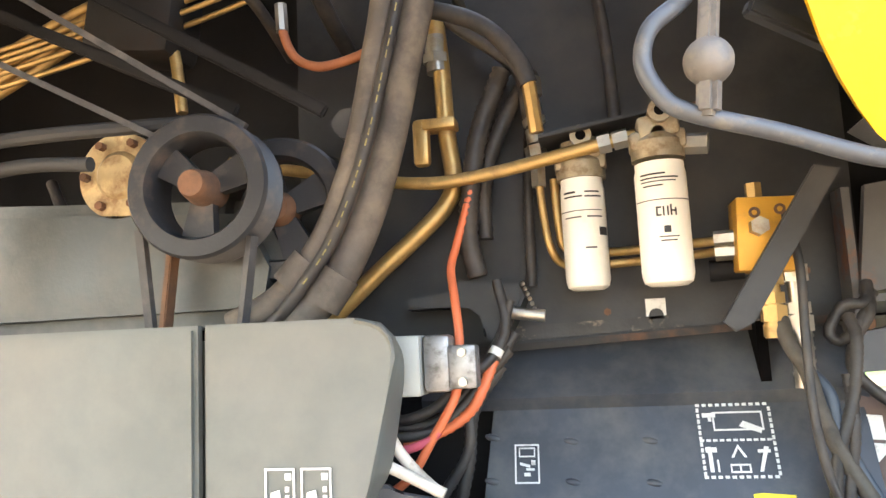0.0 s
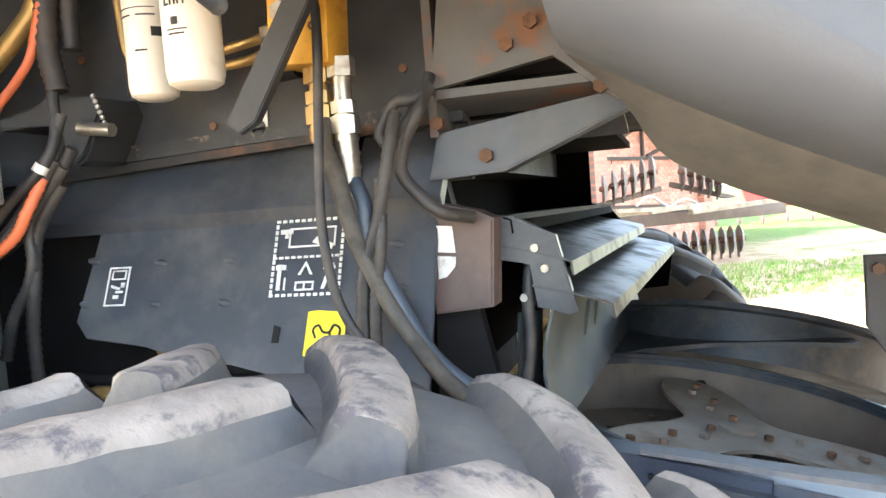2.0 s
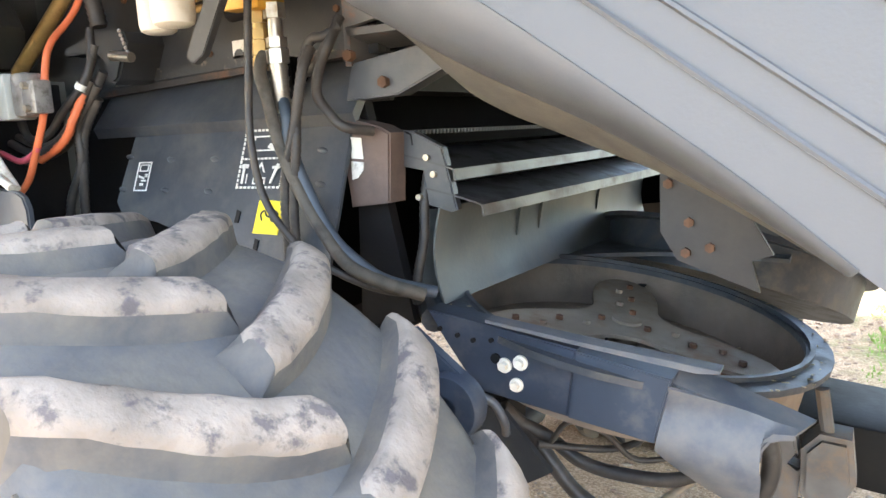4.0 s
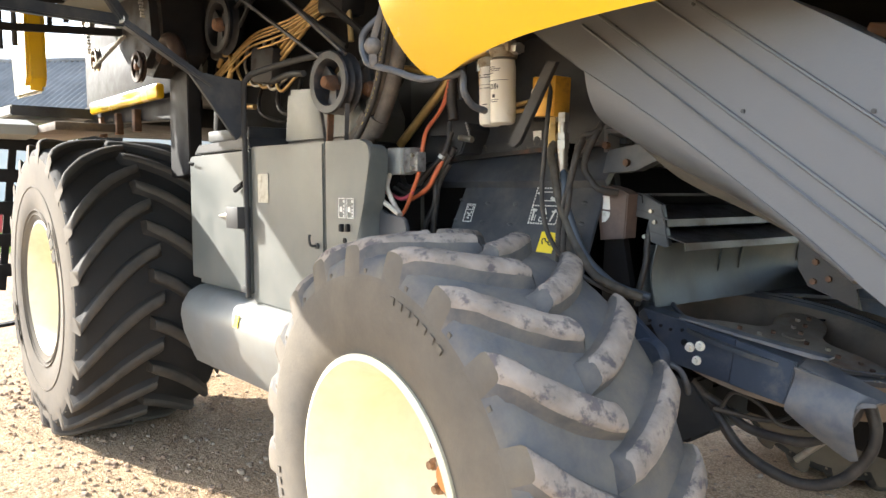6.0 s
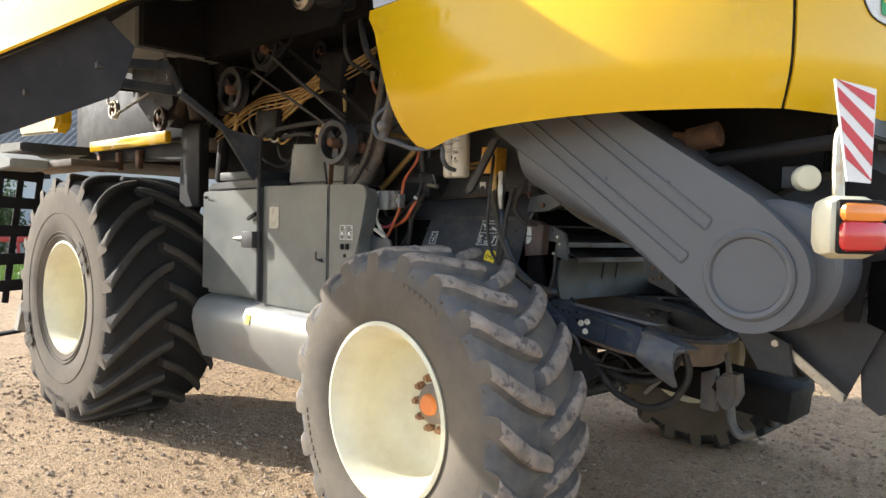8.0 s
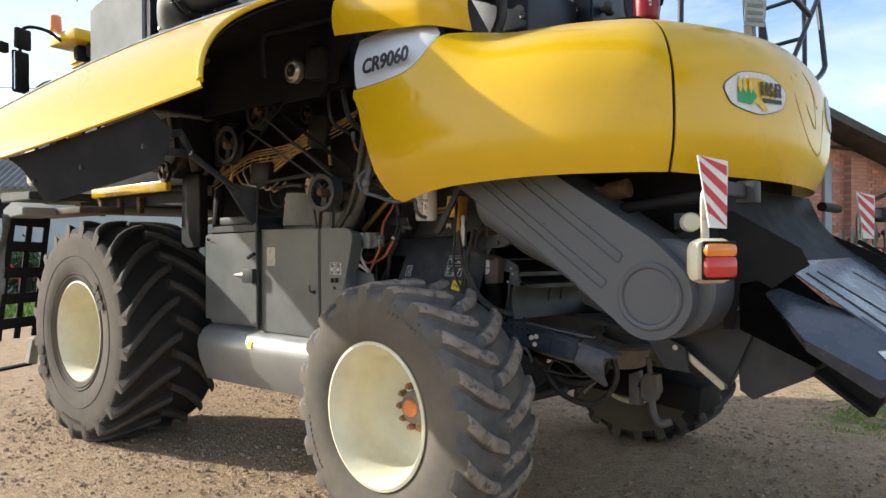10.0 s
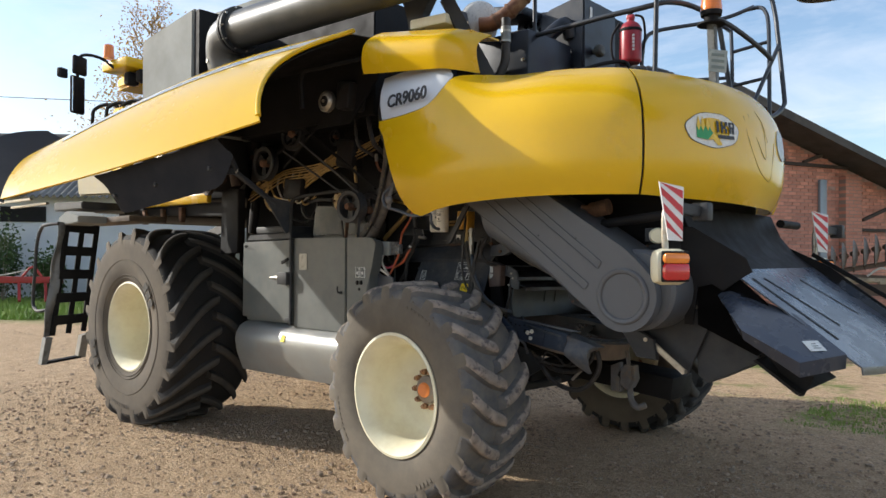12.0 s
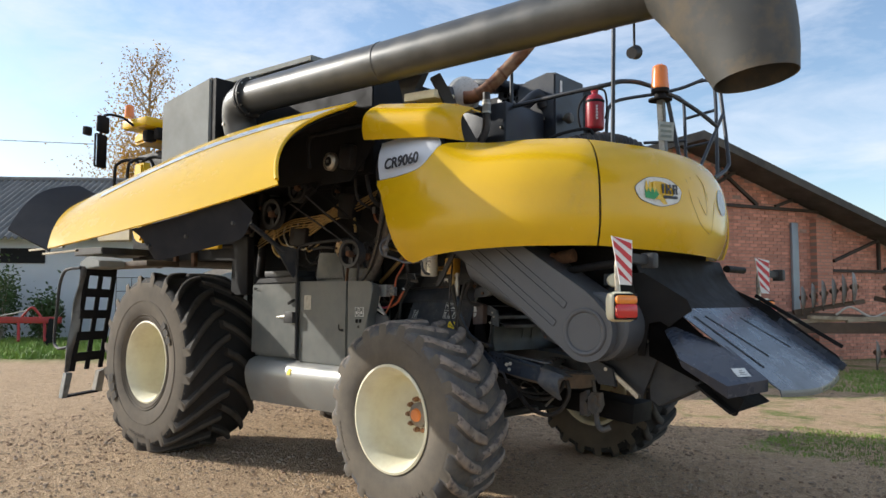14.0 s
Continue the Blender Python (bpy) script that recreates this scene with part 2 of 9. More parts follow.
def sheet(bm, fn, nu, nv, thick):
    """A curved sheet fn(u, v) -> place, u and v from 0 to 1, with a thickness."""
    g = [[Vector(fn(i / nu, j / nv)) for j in range(nv + 1)] for i in range(nu + 1)]

    def normal(i, j):
        a = g[min(i + 1, nu)][j] - g[max(i - 1, 0)][j]
        b = g[i][min(j + 1, nv)] - g[i][max(j - 1, 0)]
        return a.cross(b).normalized()
    f = [[bm.verts.new(g[i][j]) for j in range(nv + 1)] for i in range(nu + 1)]
    k = [[bm.verts.new(g[i][j] - thick * normal(i, j)) for j in range(nv + 1)] for i in range(nu + 1)]
    for i in range(nu):
        for j in range(nv):
            bm.faces.new((f[i][j], f[i + 1][j], f[i + 1][j + 1], f[i][j + 1]))
            bm.faces.new((k[i][j], k[i][j + 1], k[i + 1][j + 1], k[i + 1][j]))
    for i in range(nu):
        bm.faces.new((f[i][0], k[i][0], k[i + 1][0], f[i + 1][0]))
        bm.faces.new((f[i][nv], f[i + 1][nv], k[i + 1][nv], k[i][nv]))
    for j in range(nv):
        bm.faces.new((f[0][j], f[0][j + 1], k[0][j + 1], k[0][j]))
        bm.faces.new((f[nu][j], k[nu][j], k[nu][j + 1], f[nu][j + 1]))
    return bm


def spread(rows, u):
    """Between rows (u, value, value, ...), smoothly."""
    us = [r[0] for r in rows]
    i = max(0, min(len(rows) - 2, next((k - 1 for k in range(1, len(us)) if us[k] >= u), len(us) - 2)))
    a, b = rows[i], rows[i + 1]
    p, q = rows[max(i - 1, 0)], rows[min(i + 2, len(rows) - 1)]
    h = b[0] - a[0]
    t = (u - a[0]) / h
    out = []
    for k in range(1, len(a)):
        ma = (b[k] - p[k]) / (b[0] - p[0]) * h
        mb = (q[k] - a[k]) / (q[0] - a[0]) * h
        out.append((2 * t ** 3 - 3 * t ** 2 + 1) * a[k] + (t ** 3 - 2 * t ** 2 + t) * ma + (-2 * t ** 3 + 3 * t ** 2) * b[k] + (t ** 3 - t ** 2) * mb)
    return out


MID = -0.2        # the machine's middle plane, y

# ---- ground ----
def ground_material():
    m = bpy.data.materials.new("dirt_and_grass")
    m.use_nodes = True
    nt = m.node_tree
    N, L = nt.nodes.new, nt.links.new
    b = nt.nodes["Principled BSDF"]
    b.inputs["Roughness"].default_value = 0.95
    b.inputs["Specular IOR Level"].default_value = 0.2
    co = N("ShaderNodeTexCoord")

    def noise_tex(scale, detail=6.0, rough=0.6):
        n = N("ShaderNodeTexNoise")
        n.inputs["Scale"].default_value, n.inputs["Detail"].default_value, n.inputs["Roughness"].default_value = scale, detail, rough
        L(co.outputs["Object"], n.inputs["Vector"])
        return n.outputs["Fac"]

    def ramp(fac, rows):
        r = N("ShaderNodeValToRGB")
        while len(r.color_ramp.elements) < len(rows):
            r.color_ramp.elements.new(0.5)
        for e, (p, c) in zip(r.color_ramp.elements, rows):
            e.position, e.color = p, (*c, 1)
        L(fac, r.inputs["Fac"])
        return r.outputs["Color"]

    def mix(f, a, c):
        x = N("ShaderNodeMix")
        x.data_type = "RGBA"
        L(f, x.inputs["Factor"])
        L(a, x.inputs["A"])
        L(c, x.inputs["B"])
        return x.outputs["Result"]

    def math2(op, a, v):
        x = N("ShaderNodeMath")
        x.operation = op
        L(a, x.inputs[0])
        if isinstance(v, (int, float)):
            x.inputs[1].default_value = v
        else:
            L(v, x.inputs[1])
        return x.outputs[0]

    def step(fac, lo, hi):
        x = N("ShaderNodeMapRange")
        x.inputs["From Min"].default_value, x.inputs["From Max"].default_value = lo, hi
        L(fac, x.inputs["Value"])
        return x.outputs["Result"]
    dirt = ramp(noise_tex(0.9, 8), [(0.30, (0.34, 0.22, 0.135)), (0.55, (0.54, 0.375, 0.235)), (0.75, (0.64, 0.48, 0.32))])
    fine = ramp(noise_tex(22, 8, 0.7), [(0.33, (0.20, 0.135, 0.085)), (0.55, (0.48, 0.355, 0.235)), (0.75, (0.64, 0.52, 0.38))])
    half = N("ShaderNodeValue")
    half.outputs[0].default_value = 0.55
    soil = mix(half.outputs[0], dirt, fine)
    clod = ramp(noise_tex(5.5, 10, 0.75), [(0.38, (0.17, 0.11, 0.07)), (0.52, (0.48, 0.335, 0.215)), (0.68, (0.67, 0.51, 0.35))])
    third = N("ShaderNodeValue")
    third.outputs[0].default_value = 0.5
    soil = mix(third.outputs[0], soil, clod)
    grass = ramp(noise_tex(9, 8, 0.7), [(0.3, (0.07, 0.12, 0.02)), (0.55, (0.15, 0.24, 0.045)), (0.75, (0.23, 0.31, 0.08))])
    vm = N("ShaderNodeVectorMath")
    vm.operation = "DOT_PRODUCT"
    vm.inputs[1].default_value = (-0.663, 0.749, 0)
    L(co.outputs["Object"], vm.inputs[0])
    deep = vm.outputs["Value"]
    vl = N("ShaderNodeVectorMath")
    vl.operation = "DOT_PRODUCT"
    vl.inputs[1].default_value = (0.749, 0.663, 0)
    L(co.outputs["Object"], vl.inputs[0])
    deep2 = math2("ADD", deep, math2("MULTIPLY", noise_tex(0.35, 5), 5.0))
    far = step(deep2, 13.6, 15.2)
    near = math2("MULTIPLY", step(noise_tex(1.1, 6, 0.7), 0.50, 0.62), math2("MULTIPLY", step(deep, 0.3, 1.3), step(vl.outputs["Value"], 1.9, 2.9)))
    mask = math2("MAXIMUM", far, math2("MULTIPLY", near, 0.85))
    mask = math2("MULTIPLY", mask, step(noise_tex(14, 5, 0.7), 0.30, 0.48))
    speck = ramp(noise_tex(75, 5, 0.8), [(0.40, (0.10, 0.07, 0.05)), (0.5, (0.44, 0.33, 0.225)), (0.62, (0.76, 0.66, 0.52))])
    quarter = N("ShaderNodeValue")
    quarter.outputs[0].default_value = 0.45
    soil = mix(quarter.outputs[0], soil, speck)
    tone = N("ShaderNodeHueSaturation")
    tone.inputs["Value"].default_value, tone.inputs["Saturation"].default_value = 1.28, 1.12
    L(soil, tone.inputs["Color"])
    L(mix(mask, tone.outputs["Color"], grass), b.inputs["Base Color"])
    bump = N("ShaderNodeBump")
    bump.inputs["Strength"].default_value, bump.inputs["Distance"].default_value = 0.9, 0.06
    L(math2("ADD", math2("MULTIPLY", noise_tex(6, 8, 0.7), 1.8), math2("ADD", noise_tex(22, 8, 0.7), math2("MULTIPLY", noise_tex(70, 4), 0.5))), bump.inputs["Height"])
    L(bump.outputs["Normal"], b.inputs["Normal"])
    return m


def ground_mesh():
    n = 150
    ax = [math.sinh(6.4 * (2 * i / n - 1)) / math.sinh(6.4) * 700 for i in range(n + 1)]
    vs, fs = [], []
    for x in ax:
        for y in ax:
            near = max(0.0, 1 - math.hypot(x, y + 1) / 40)
            z = (noise.noise(Vector((x * 0.7, y * 0.7, 0))) * 0.022 + noise.noise(Vector((x * 2.6, y * 2.6, 3))) * 0.010 - 0.012) * near
            vs.append((x - 0.5, y - 1, z))
    for i in range(n):
        for j in range(n):
            a = i * (n + 1) + j
            fs.append((a, a + n + 1, a + n + 2, a + 1))
    me = bpy.data.meshes.new("ground")
    me.from_pydata(vs, [], fs)
    me.shade_smooth()
    return me


GROUND_MAT = ground_material()
ground = new("ground", ground_mesh())
ground.data.materials.append(GROUND_MAT)
tagged(ground, "brown stony dirt yard with grass at its edges", kind="structure")

combine = thing("combine_harvester", "yellow and dark grey combine harvester parked with open side shields", "combine harvester")


# ---- wheels ----
def tyre_bm(R, W, rim, lugs, h, lug_w, sweep, seg=96):
    """A farm tyre round the local Y axis; outer radius R, width W, rim radius. Faces: sidewall, tread floor, lug flank, lug top."""
    bm = B()
    c, s = R - h, W / 2
    prof = [(rim - 0.01, -s * 0.80), (rim + 0.012, -s * 0.86), (rim + 0.020, -s * 0.93), (rim + 0.035, -s * 0.93), (rim + 0.042, -s * 0.955), (rim + (c - rim) * 0.45, -s * 1.0), (rim + (c - rim) * 0.72, -s * 0.99),
            (c - 0.060, -s * 0.975), (c - 0.052, -s * 0.965), (c - 0.020, -s * 0.93), (c - 0.008, -s * 0.84), (c, -s * 0.50), (c + 0.004, 0)]
    prof = prof + [(r, -y) for r, y in prof[-2::-1]]
    lathe(bm, prof, seg=seg)
    for f in bm.faces:
        p = f.calc_center_median()
        if math.hypot(p.x, p.z) > c - 0.06:
            f.material_index = 1

    def skin(a):
        return c + 0.004 - 0.004 * a - 0.012 * max(0, a - 0.5) / 0.5 - 0.04 * max(0, a - 0.8)
    rnd = random.Random(4)
    for side in (-1, 1):
        for k in range(lugs):
            t0 = 2 * math.pi * (k + (0.5 if side > 0 else 0)) / lugs
            rows, n = [], 12
            wear = rnd.uniform(-0.003, 0.002)
            for i in range(n + 1):
                u = i / n
                a = -0.10 + 1.085 * u
                y = side * s * a
                th = t0 + sweep * (0.35 * u + 0.65 * u * u)
                w = lug_w * (0.86 + 0.16 * math.sin(u * 3.1) + (0.20 * u * u)) / R
                base = skin(abs(a)) - 0.012
                top = R + wear - 0.013 * u * u + rnd.uniform(-0.0015, 0.0015)
                e = 0.36
                yt = y
                if i == 0:
                    e, yt = 0.30, y + side * 0.018
                if i == n - 1:
                    top -= 0.004
                if i == n:
                    base, top, yt = c - 0.10, R - 0.032, y - side * 0.010
                jit = rnd.uniform(-0.002, 0.002) / R

                def P(r, ang, yy):
                    return bm.verts.new((r * math.cos(ang), yy, r * math.sin(ang)))
                rows.append([P(base, th - w * 0.78, y), P(base + 0.018, th - w * 0.60, y), P(top - 0.016, th - w * (e + 0.13) + jit, yt), P(top - 0.005, th - w * (e + 0.06) + jit, yt), P(top, th - w * (e - 0.05) + jit, yt), P(top + 0.002, th + jit, yt),
                             P(top, th + w * (e - 0.05) + jit, yt), P(top - 0.005, th + w * (e + 0.06) + jit, yt), P(top - 0.016, th + w * (e + 0.13) + jit, yt), P(base + 0.018, th + w * 0.60, y), P(base, th + w * 0.78, y)])
            for a, b in zip(rows, rows[1:]):
                for j in range(10):
                    f = bm.faces.new((a[j], a[j + 1], b[j + 1], b[j]))
                    f.material_index = 3 if 2 <= j <= 7 else 2
            bm.faces.new(rows[0]).material_index = 2
            bm.faces.new(rows[-1][::-1]).material_index = 0
    for side in (-1, 1):
        for k in range(lugs * 2):
            a = 2 * math.pi * k / (lugs * 2)
            m = pose(0, 0, 0, 0, -math.degrees(a)) @ pose(c - 0.055, side * s * 0.957, 0)
            bmesh.ops.create_cube(bm, size=1.0, matrix=m @ Matrix.Diagonal((0.022, 0.008, 0.012, 1)))
    return bm


def rim_bm(r, half, disc):
    """A dished steel rim; its open side looks along -Y, disc is the depth of the hub plate behind the edge."""
    bm = B()
    prof = [(r - 0.012, half), (r + 0.018, half), (r + 0.018, half - 0.014), (r - 0.02, half - 0.03), (r - 0.045, 0.03), (r - 0.045, -half + 0.10), (r - 0.02, -half + 0.03),
            (r + 0.018, -half + 0.014), (r + 0.022, -half), (r + 0.004, -half - 0.006), (r - 0.012, -half + 0.012), (r - 0.035, -half + 0.045), (r - 0.06, -half + 0.11), (r - 0.062, -half + 0.2),
            (r - 0.075, -half + disc - 0.06), (r - 0.11, -half + disc - 0.02), (r - 0.19, -half + disc), (0.10, -half + disc), (0, -half + disc)]
    lathe(bm, prof, seg=72)
    return bm


NUT_RUST = material("light_rust", (0.36, 0.20, 0.11), 0.8, 0.1, 0.25, 30, (0.22, 0.11, 0.06), 0.4, 25, 0.3, 120)
HUB_GREY = material("dusty_hub_grey", (0.22, 0.19, 0.16), 0.7, 0.2, 0.2, 20, (0.30, 0.18, 0.10), 0.35, 18, 0.2, 90)


def wheel(name, m, R, W, rim, half, disc, lugs, h, lug_w, sweep, rubber, nuts, label):
    w = part(name, rim_bm(rim, half, disc), CREAM, combine, label, 40)
    w.matrix_basis = m
    part("tyre", tyre_bm(R, W, rim, lugs, h, lug_w, sweep), rubber, w, "dusty black ribbed farm tyre", 62)
    face = -half + disc
    part("hub_flange", lathe(B(), [(0, face - 0.05), (0.07, face - 0.05), (0.092, face - 0.035), (0.095, face + 0.01)], seg=32), HUB_GREY, w, "grey rusty hub flange")
    part("hub_cap", lathe(B(), [(0, face - 0.075), (0.042, face - 0.072), (0.05, face - 0.06), (0.05, face - 0.045)], seg=28), ORANGE, w, "orange hub cap")
    for k in range(nuts):
        a = 2 * math.pi * (k + 0.3) / nuts
        bm = B()
        c = Vector((0.120 * math.cos(a), 0, 0.120 * math.sin(a)))
        rod(bm, c + Vector((0, face - 0.028, 0)), c + Vector((0, face + 0.002, 0)), 0.021, seg=6)
        rod(bm, c + Vector((0, face - 0.045, 0)), c + Vector((0, face - 0.026, 0)), 0.013, seg=10)
        part("wheel_nut", bm, NUT_RUST, w)
    return w


STEER = -4.0
REAR_M = pose(-0.002, -1.63, 0.70, 0, 0, STEER) @ pose(0, 0, 0, 0, 8, 0)
wheel("rear_wheel", REAR_M, 0.729, 0.55, 0.378, 0.265, 0.325, 20, 0.050, 0.080, 0.27, RUBBER, 10, "cream rear wheel with rusty nuts")
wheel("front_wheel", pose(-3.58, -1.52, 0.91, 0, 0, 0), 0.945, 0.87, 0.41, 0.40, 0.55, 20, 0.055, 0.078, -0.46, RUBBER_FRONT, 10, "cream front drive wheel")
back_wheel = bpy.data.objects["rear_wheel"]
for r_, y_ in ((0.455, -0.2605), (0.475, -0.2635), (0.605, -0.2675)):
    part("sidewall_rib", lathe(B(), [(r_ - 0.004, 0.003), (r_ - 0.002, -0.003), (r_ + 0.002, -0.003), (r_ + 0.004, 0.003)], pose(0, y_, 0), 96, True), RUBBER[0], back_wheel)
for first, n_, r_, hgt in ((62, 7, 0.575, 0.018), (196, 9, 0.575, 0.018), (300, 5, 0.57, 0.024)):
    for k in range(n_):
        a0 = radians(first + 3.6 * k)
        mark = sheet(B(), lambda u, v: ((r_ + hgt * v) * math.cos(a0 + 0.034 * u), -0.2745, (r_ + hgt * v) * math.sin(a0 + 0.034 * u)), 2, 1, 0.003)
        part("size_mark", mark, RUBBER[0], back_wheel)
front = bpy.data.objects["front_wheel"]
for r_, y_ in ((0.468, -0.4205), (0.495, -0.4255), (0.640, -0.4360), (0.800, -0.4215)):
    part("sidewall_rib", lathe(B(), [(r_ - 0.005, 0.004), (r_ - 0.002, -0.003), (r_ + 0.002, -0.003), (r_ + 0.005, 0.004)], pose(0, y_, 0), 96, True), RUBBER_FRONT[0], front)
for first, low_r, high_r in ((194, 0.645, 0.745), (22, 0.525, 0.605)):
    for k in range(3):
        a0 = radians(first + 8.5 * k)
        mark = sheet(B(), lambda u, v: ((low_r + (high_r - low_r) * v) * math.cos(a0 + 0.115 * u), -0.4450 - 0.0015 * (low_r > 0.6) * (1 - v), (low_r + (high_r - low_r) * v) * math.sin(a0 + 0.115 * u)), 3, 3, 0.004)
        part("maker_mark", mark, INK, front, "dark bars of a maker's mark")
for k in range(7):
    a0 = radians(252 + 3.6 * k)
    mark = sheet(B(), lambda u, v: ((0.735 + 0.035 * v) * math.cos(a0 + 0.03 * u), -0.4420 + 0.004 * v, (0.735 + 0.035 * v) * math.sin(a0 + 0.03 * u)), 2, 1, 0.002)
    part("size_mark", mark, HOSE, front)
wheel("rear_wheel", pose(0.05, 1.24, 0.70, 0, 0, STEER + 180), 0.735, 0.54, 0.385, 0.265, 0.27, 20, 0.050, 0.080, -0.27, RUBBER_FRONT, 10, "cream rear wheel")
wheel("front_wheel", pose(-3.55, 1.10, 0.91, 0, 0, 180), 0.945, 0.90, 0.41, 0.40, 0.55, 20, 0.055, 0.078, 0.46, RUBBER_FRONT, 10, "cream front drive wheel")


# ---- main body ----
# inner body in BLACK, with the bay's shade put into that colour
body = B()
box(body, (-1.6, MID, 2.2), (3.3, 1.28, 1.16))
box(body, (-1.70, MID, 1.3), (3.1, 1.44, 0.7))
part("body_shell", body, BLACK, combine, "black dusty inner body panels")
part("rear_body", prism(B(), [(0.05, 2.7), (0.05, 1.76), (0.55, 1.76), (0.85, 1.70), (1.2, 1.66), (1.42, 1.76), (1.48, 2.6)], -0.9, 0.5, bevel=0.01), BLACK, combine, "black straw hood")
part("chassis_beam", bar(B(), (-3.6, -0.75, 0.95), (0.3, -0.75, 0.80), 0.14, 0.22, 0.01), BLACK, combine)
part("chassis_beam", bar(B(), (-3.6, 0.35, 0.95), (0.3, 0.35, 0.80), 0.14, 0.22, 0.01), BLACK, combine)
axle = B()
bar(axle, (0.0, -1.36, 0.66), (0.0, 0.96, 0.66), 0.16, 0.2, 0.02)
rod(axle, (0, -1.45, 0.70), (0, -1.2, 0.70), 0.1, seg=20)
rod(axle, (0, 0.8, 0.70), (0, 1.05, 0.70), 0.1, seg=20)
part("rear_axle", axle, BLACK, combine)
front_axle = B()
rod(front_axle, (-3.55, -1.2, 0.91), (-3.55, 0.8, 0.91), 0.16, seg=20)
box(front_axle, (-3.5, MID, 1.05), (0.5, 1.3, 0.5), bevel=0.03)
part("front_axle", front_axle, BLACK, combine)

OFFSET[0] = INNER
# wall with the folded edge above the decal panel
part("side_wall", prism(B(), [(-1.0, 1.66), (0.16, 1.70), (0.16, 2.75), (-1.0, 2.75)], -0.985, -0.955), DARK, combine, "dusty dark wall behind the filters")
for x, z in ((-0.62, 1.90), (-0.60, 2.12), (-0.50, 2.30), (-0.33, 1.74), (-0.12, 2.16), (0.06, 1.80)):
    part("wall_bolt", rod(B(), (x, -0.992, z), (x, -0.98, z), 0.008, seg=6), RUSTY, combine)
part("seam_filler", prism(B(), [(-1.0, 1.60), (0.16, 1.60), (0.16, 1.78), (-1.0, 1.76)], -0.95, -0.935), DARK, combine)
seam = B()
bar(seam, (-0.75, -0.995, 1.665), (0.13, -0.995, 1.705), 0.02, 0.015)
part("wall_seam", seam, material("dark_rusted_seam", (0.025, 0.023, 0.021), 0.7, 0, 0.3, 14, (0.16, 0.08, 0.045), 0.25, 9, 0.3, 60, edge=0.08), combine, "dark seam with spots of rust")

part("flaking_edge", prism(B(), [(-0.72, 1.683), (0.13, 1.712), (0.13, 1.735), (-0.72, 1.715)], -0.992, -0.986), material("flaking_paint_edge", (0.03, 0.03, 0.03), 0.6, 0, 0.3, 12, (0.36, 0.30, 0.22), 0.30, 16, 0.3, 80, edge=0.05), combine, "flaking paint along the wall's lower edge")
PANEL = pose(0, -1.04, 1.55, -22)
LEAN = 1.078


def on_panel(pts):
    return [(x, (z - 1.55) * LEAN) for x, z in pts]


arch = [(-0.33 + 0.40 * math.sin(a), 1.05 + 0.27 * math.cos(a)) for a in (radians(k * 11) for k in range(9))]
part("decal_panel", prism(B(), on_panel([(-0.57, 1.575), (-0.59, 1.39), (-0.56, 1.36), (-0.43, 1.345)] + arch + [(0.12, 1.0), (0.12, 1.575)]), 0, 0.012, bevel=0.002, m=PANEL), BLUEDARK, combine, "dark blue-grey sheet panel with white pictogram stickers")
part("panel_upper", prism(B(), [(-1.04, 1.55), (-1.052, 1.575), (-0.96, 1.69), (-0.94, 1.68)], -0.72, 0.13, axis="x"), BLUEDARK, combine)


def flat(name, rects, mat, m, parent, label="", up=0.0025, thick=0.002):
    """Thin marks on a flat face: each is (x0, z0, x1, z1) or a list of corners."""
    bm = B()
    for r in rects:
        pts = r if isinstance(r, list) else [(r[0], r[1]), (r[2], r[1]), (r[2], r[3]), (r[0], r[3])]
        prism(bm, pts, -up - thick, -up, m=m)
    return part(name, bm, mat, parent, label, None)


def border(x0, z0, x1, z1, w, dash=0):
    out = []
    if not dash:
        return [(x0, z0, x1, z0 + w), (x0, z1 - w, x1, z1), (x0, z0 + w, x0 + w, z1 - w), (x1 - w, z0 + w, x1, z1 - w)]
    n = max(2, round((x1 - x0) / dash))
    for i in range(n):
        a = x0 + (x1 - x0) * i / n
        out += [(a, z0, a + dash * 0.62, z0 + w), (a, z1 - w, a + dash * 0.62, z1)]
    n = max(2, round((z1 - z0) / dash))
    for i in range(n):
        a = z0 + w + (z1 - z0 - 2 * w) * i / n
        out += [(x0, a, x0 + w, a + dash * 0.62), (x1 - w, a, x1, a + dash * 0.62)]
    return out


def lz(z):
    return (z - 1.55) * LEAN


small = border(-0.530, lz(1.415), -0.482, lz(1.485), 0.003) + border(-0.522, lz(1.462), -0.490, lz(1.479), 0.0025)
small += [(-0.512, lz(1.428), -0.500, lz(1.434)), (-0.508, lz(1.438), -0.492, lz(1.442)), [(-0.520, lz(1.448)), (-0.500, lz(1.443)), (-0.500, lz(1.448)), (-0.520, lz(1.453))], (-0.498, lz(1.448), -0.490, lz(1.456))]
flat("pictogram", small, DECAL, PANEL, combine, "small white line pictogram")
bx0, bx1, bz0, bz1 = -0.180, -0.046, lz(1.420), lz(1.550)
bzm = (bz0 + bz1) / 2
big = border(bx0, bz0, bx1, bz1, 0.005, 0.012) + [(bx0 + 0.012 * k, bzm - 0.002, bx0 + 0.012 * k + 0.008, bzm + 0.002) for k in range(11)]
big += border(bx0 + 0.028, bzm + 0.018, bx1 - 0.016, bz1 - 0.016, 0.003) + [(bx0 + 0.010, bz1 - 0.026, bx0 + 0.034, bz1 - 0.018), (bx0 + 0.020, bz1 - 0.034, bx0 + 0.026, bz1 - 0.018)]
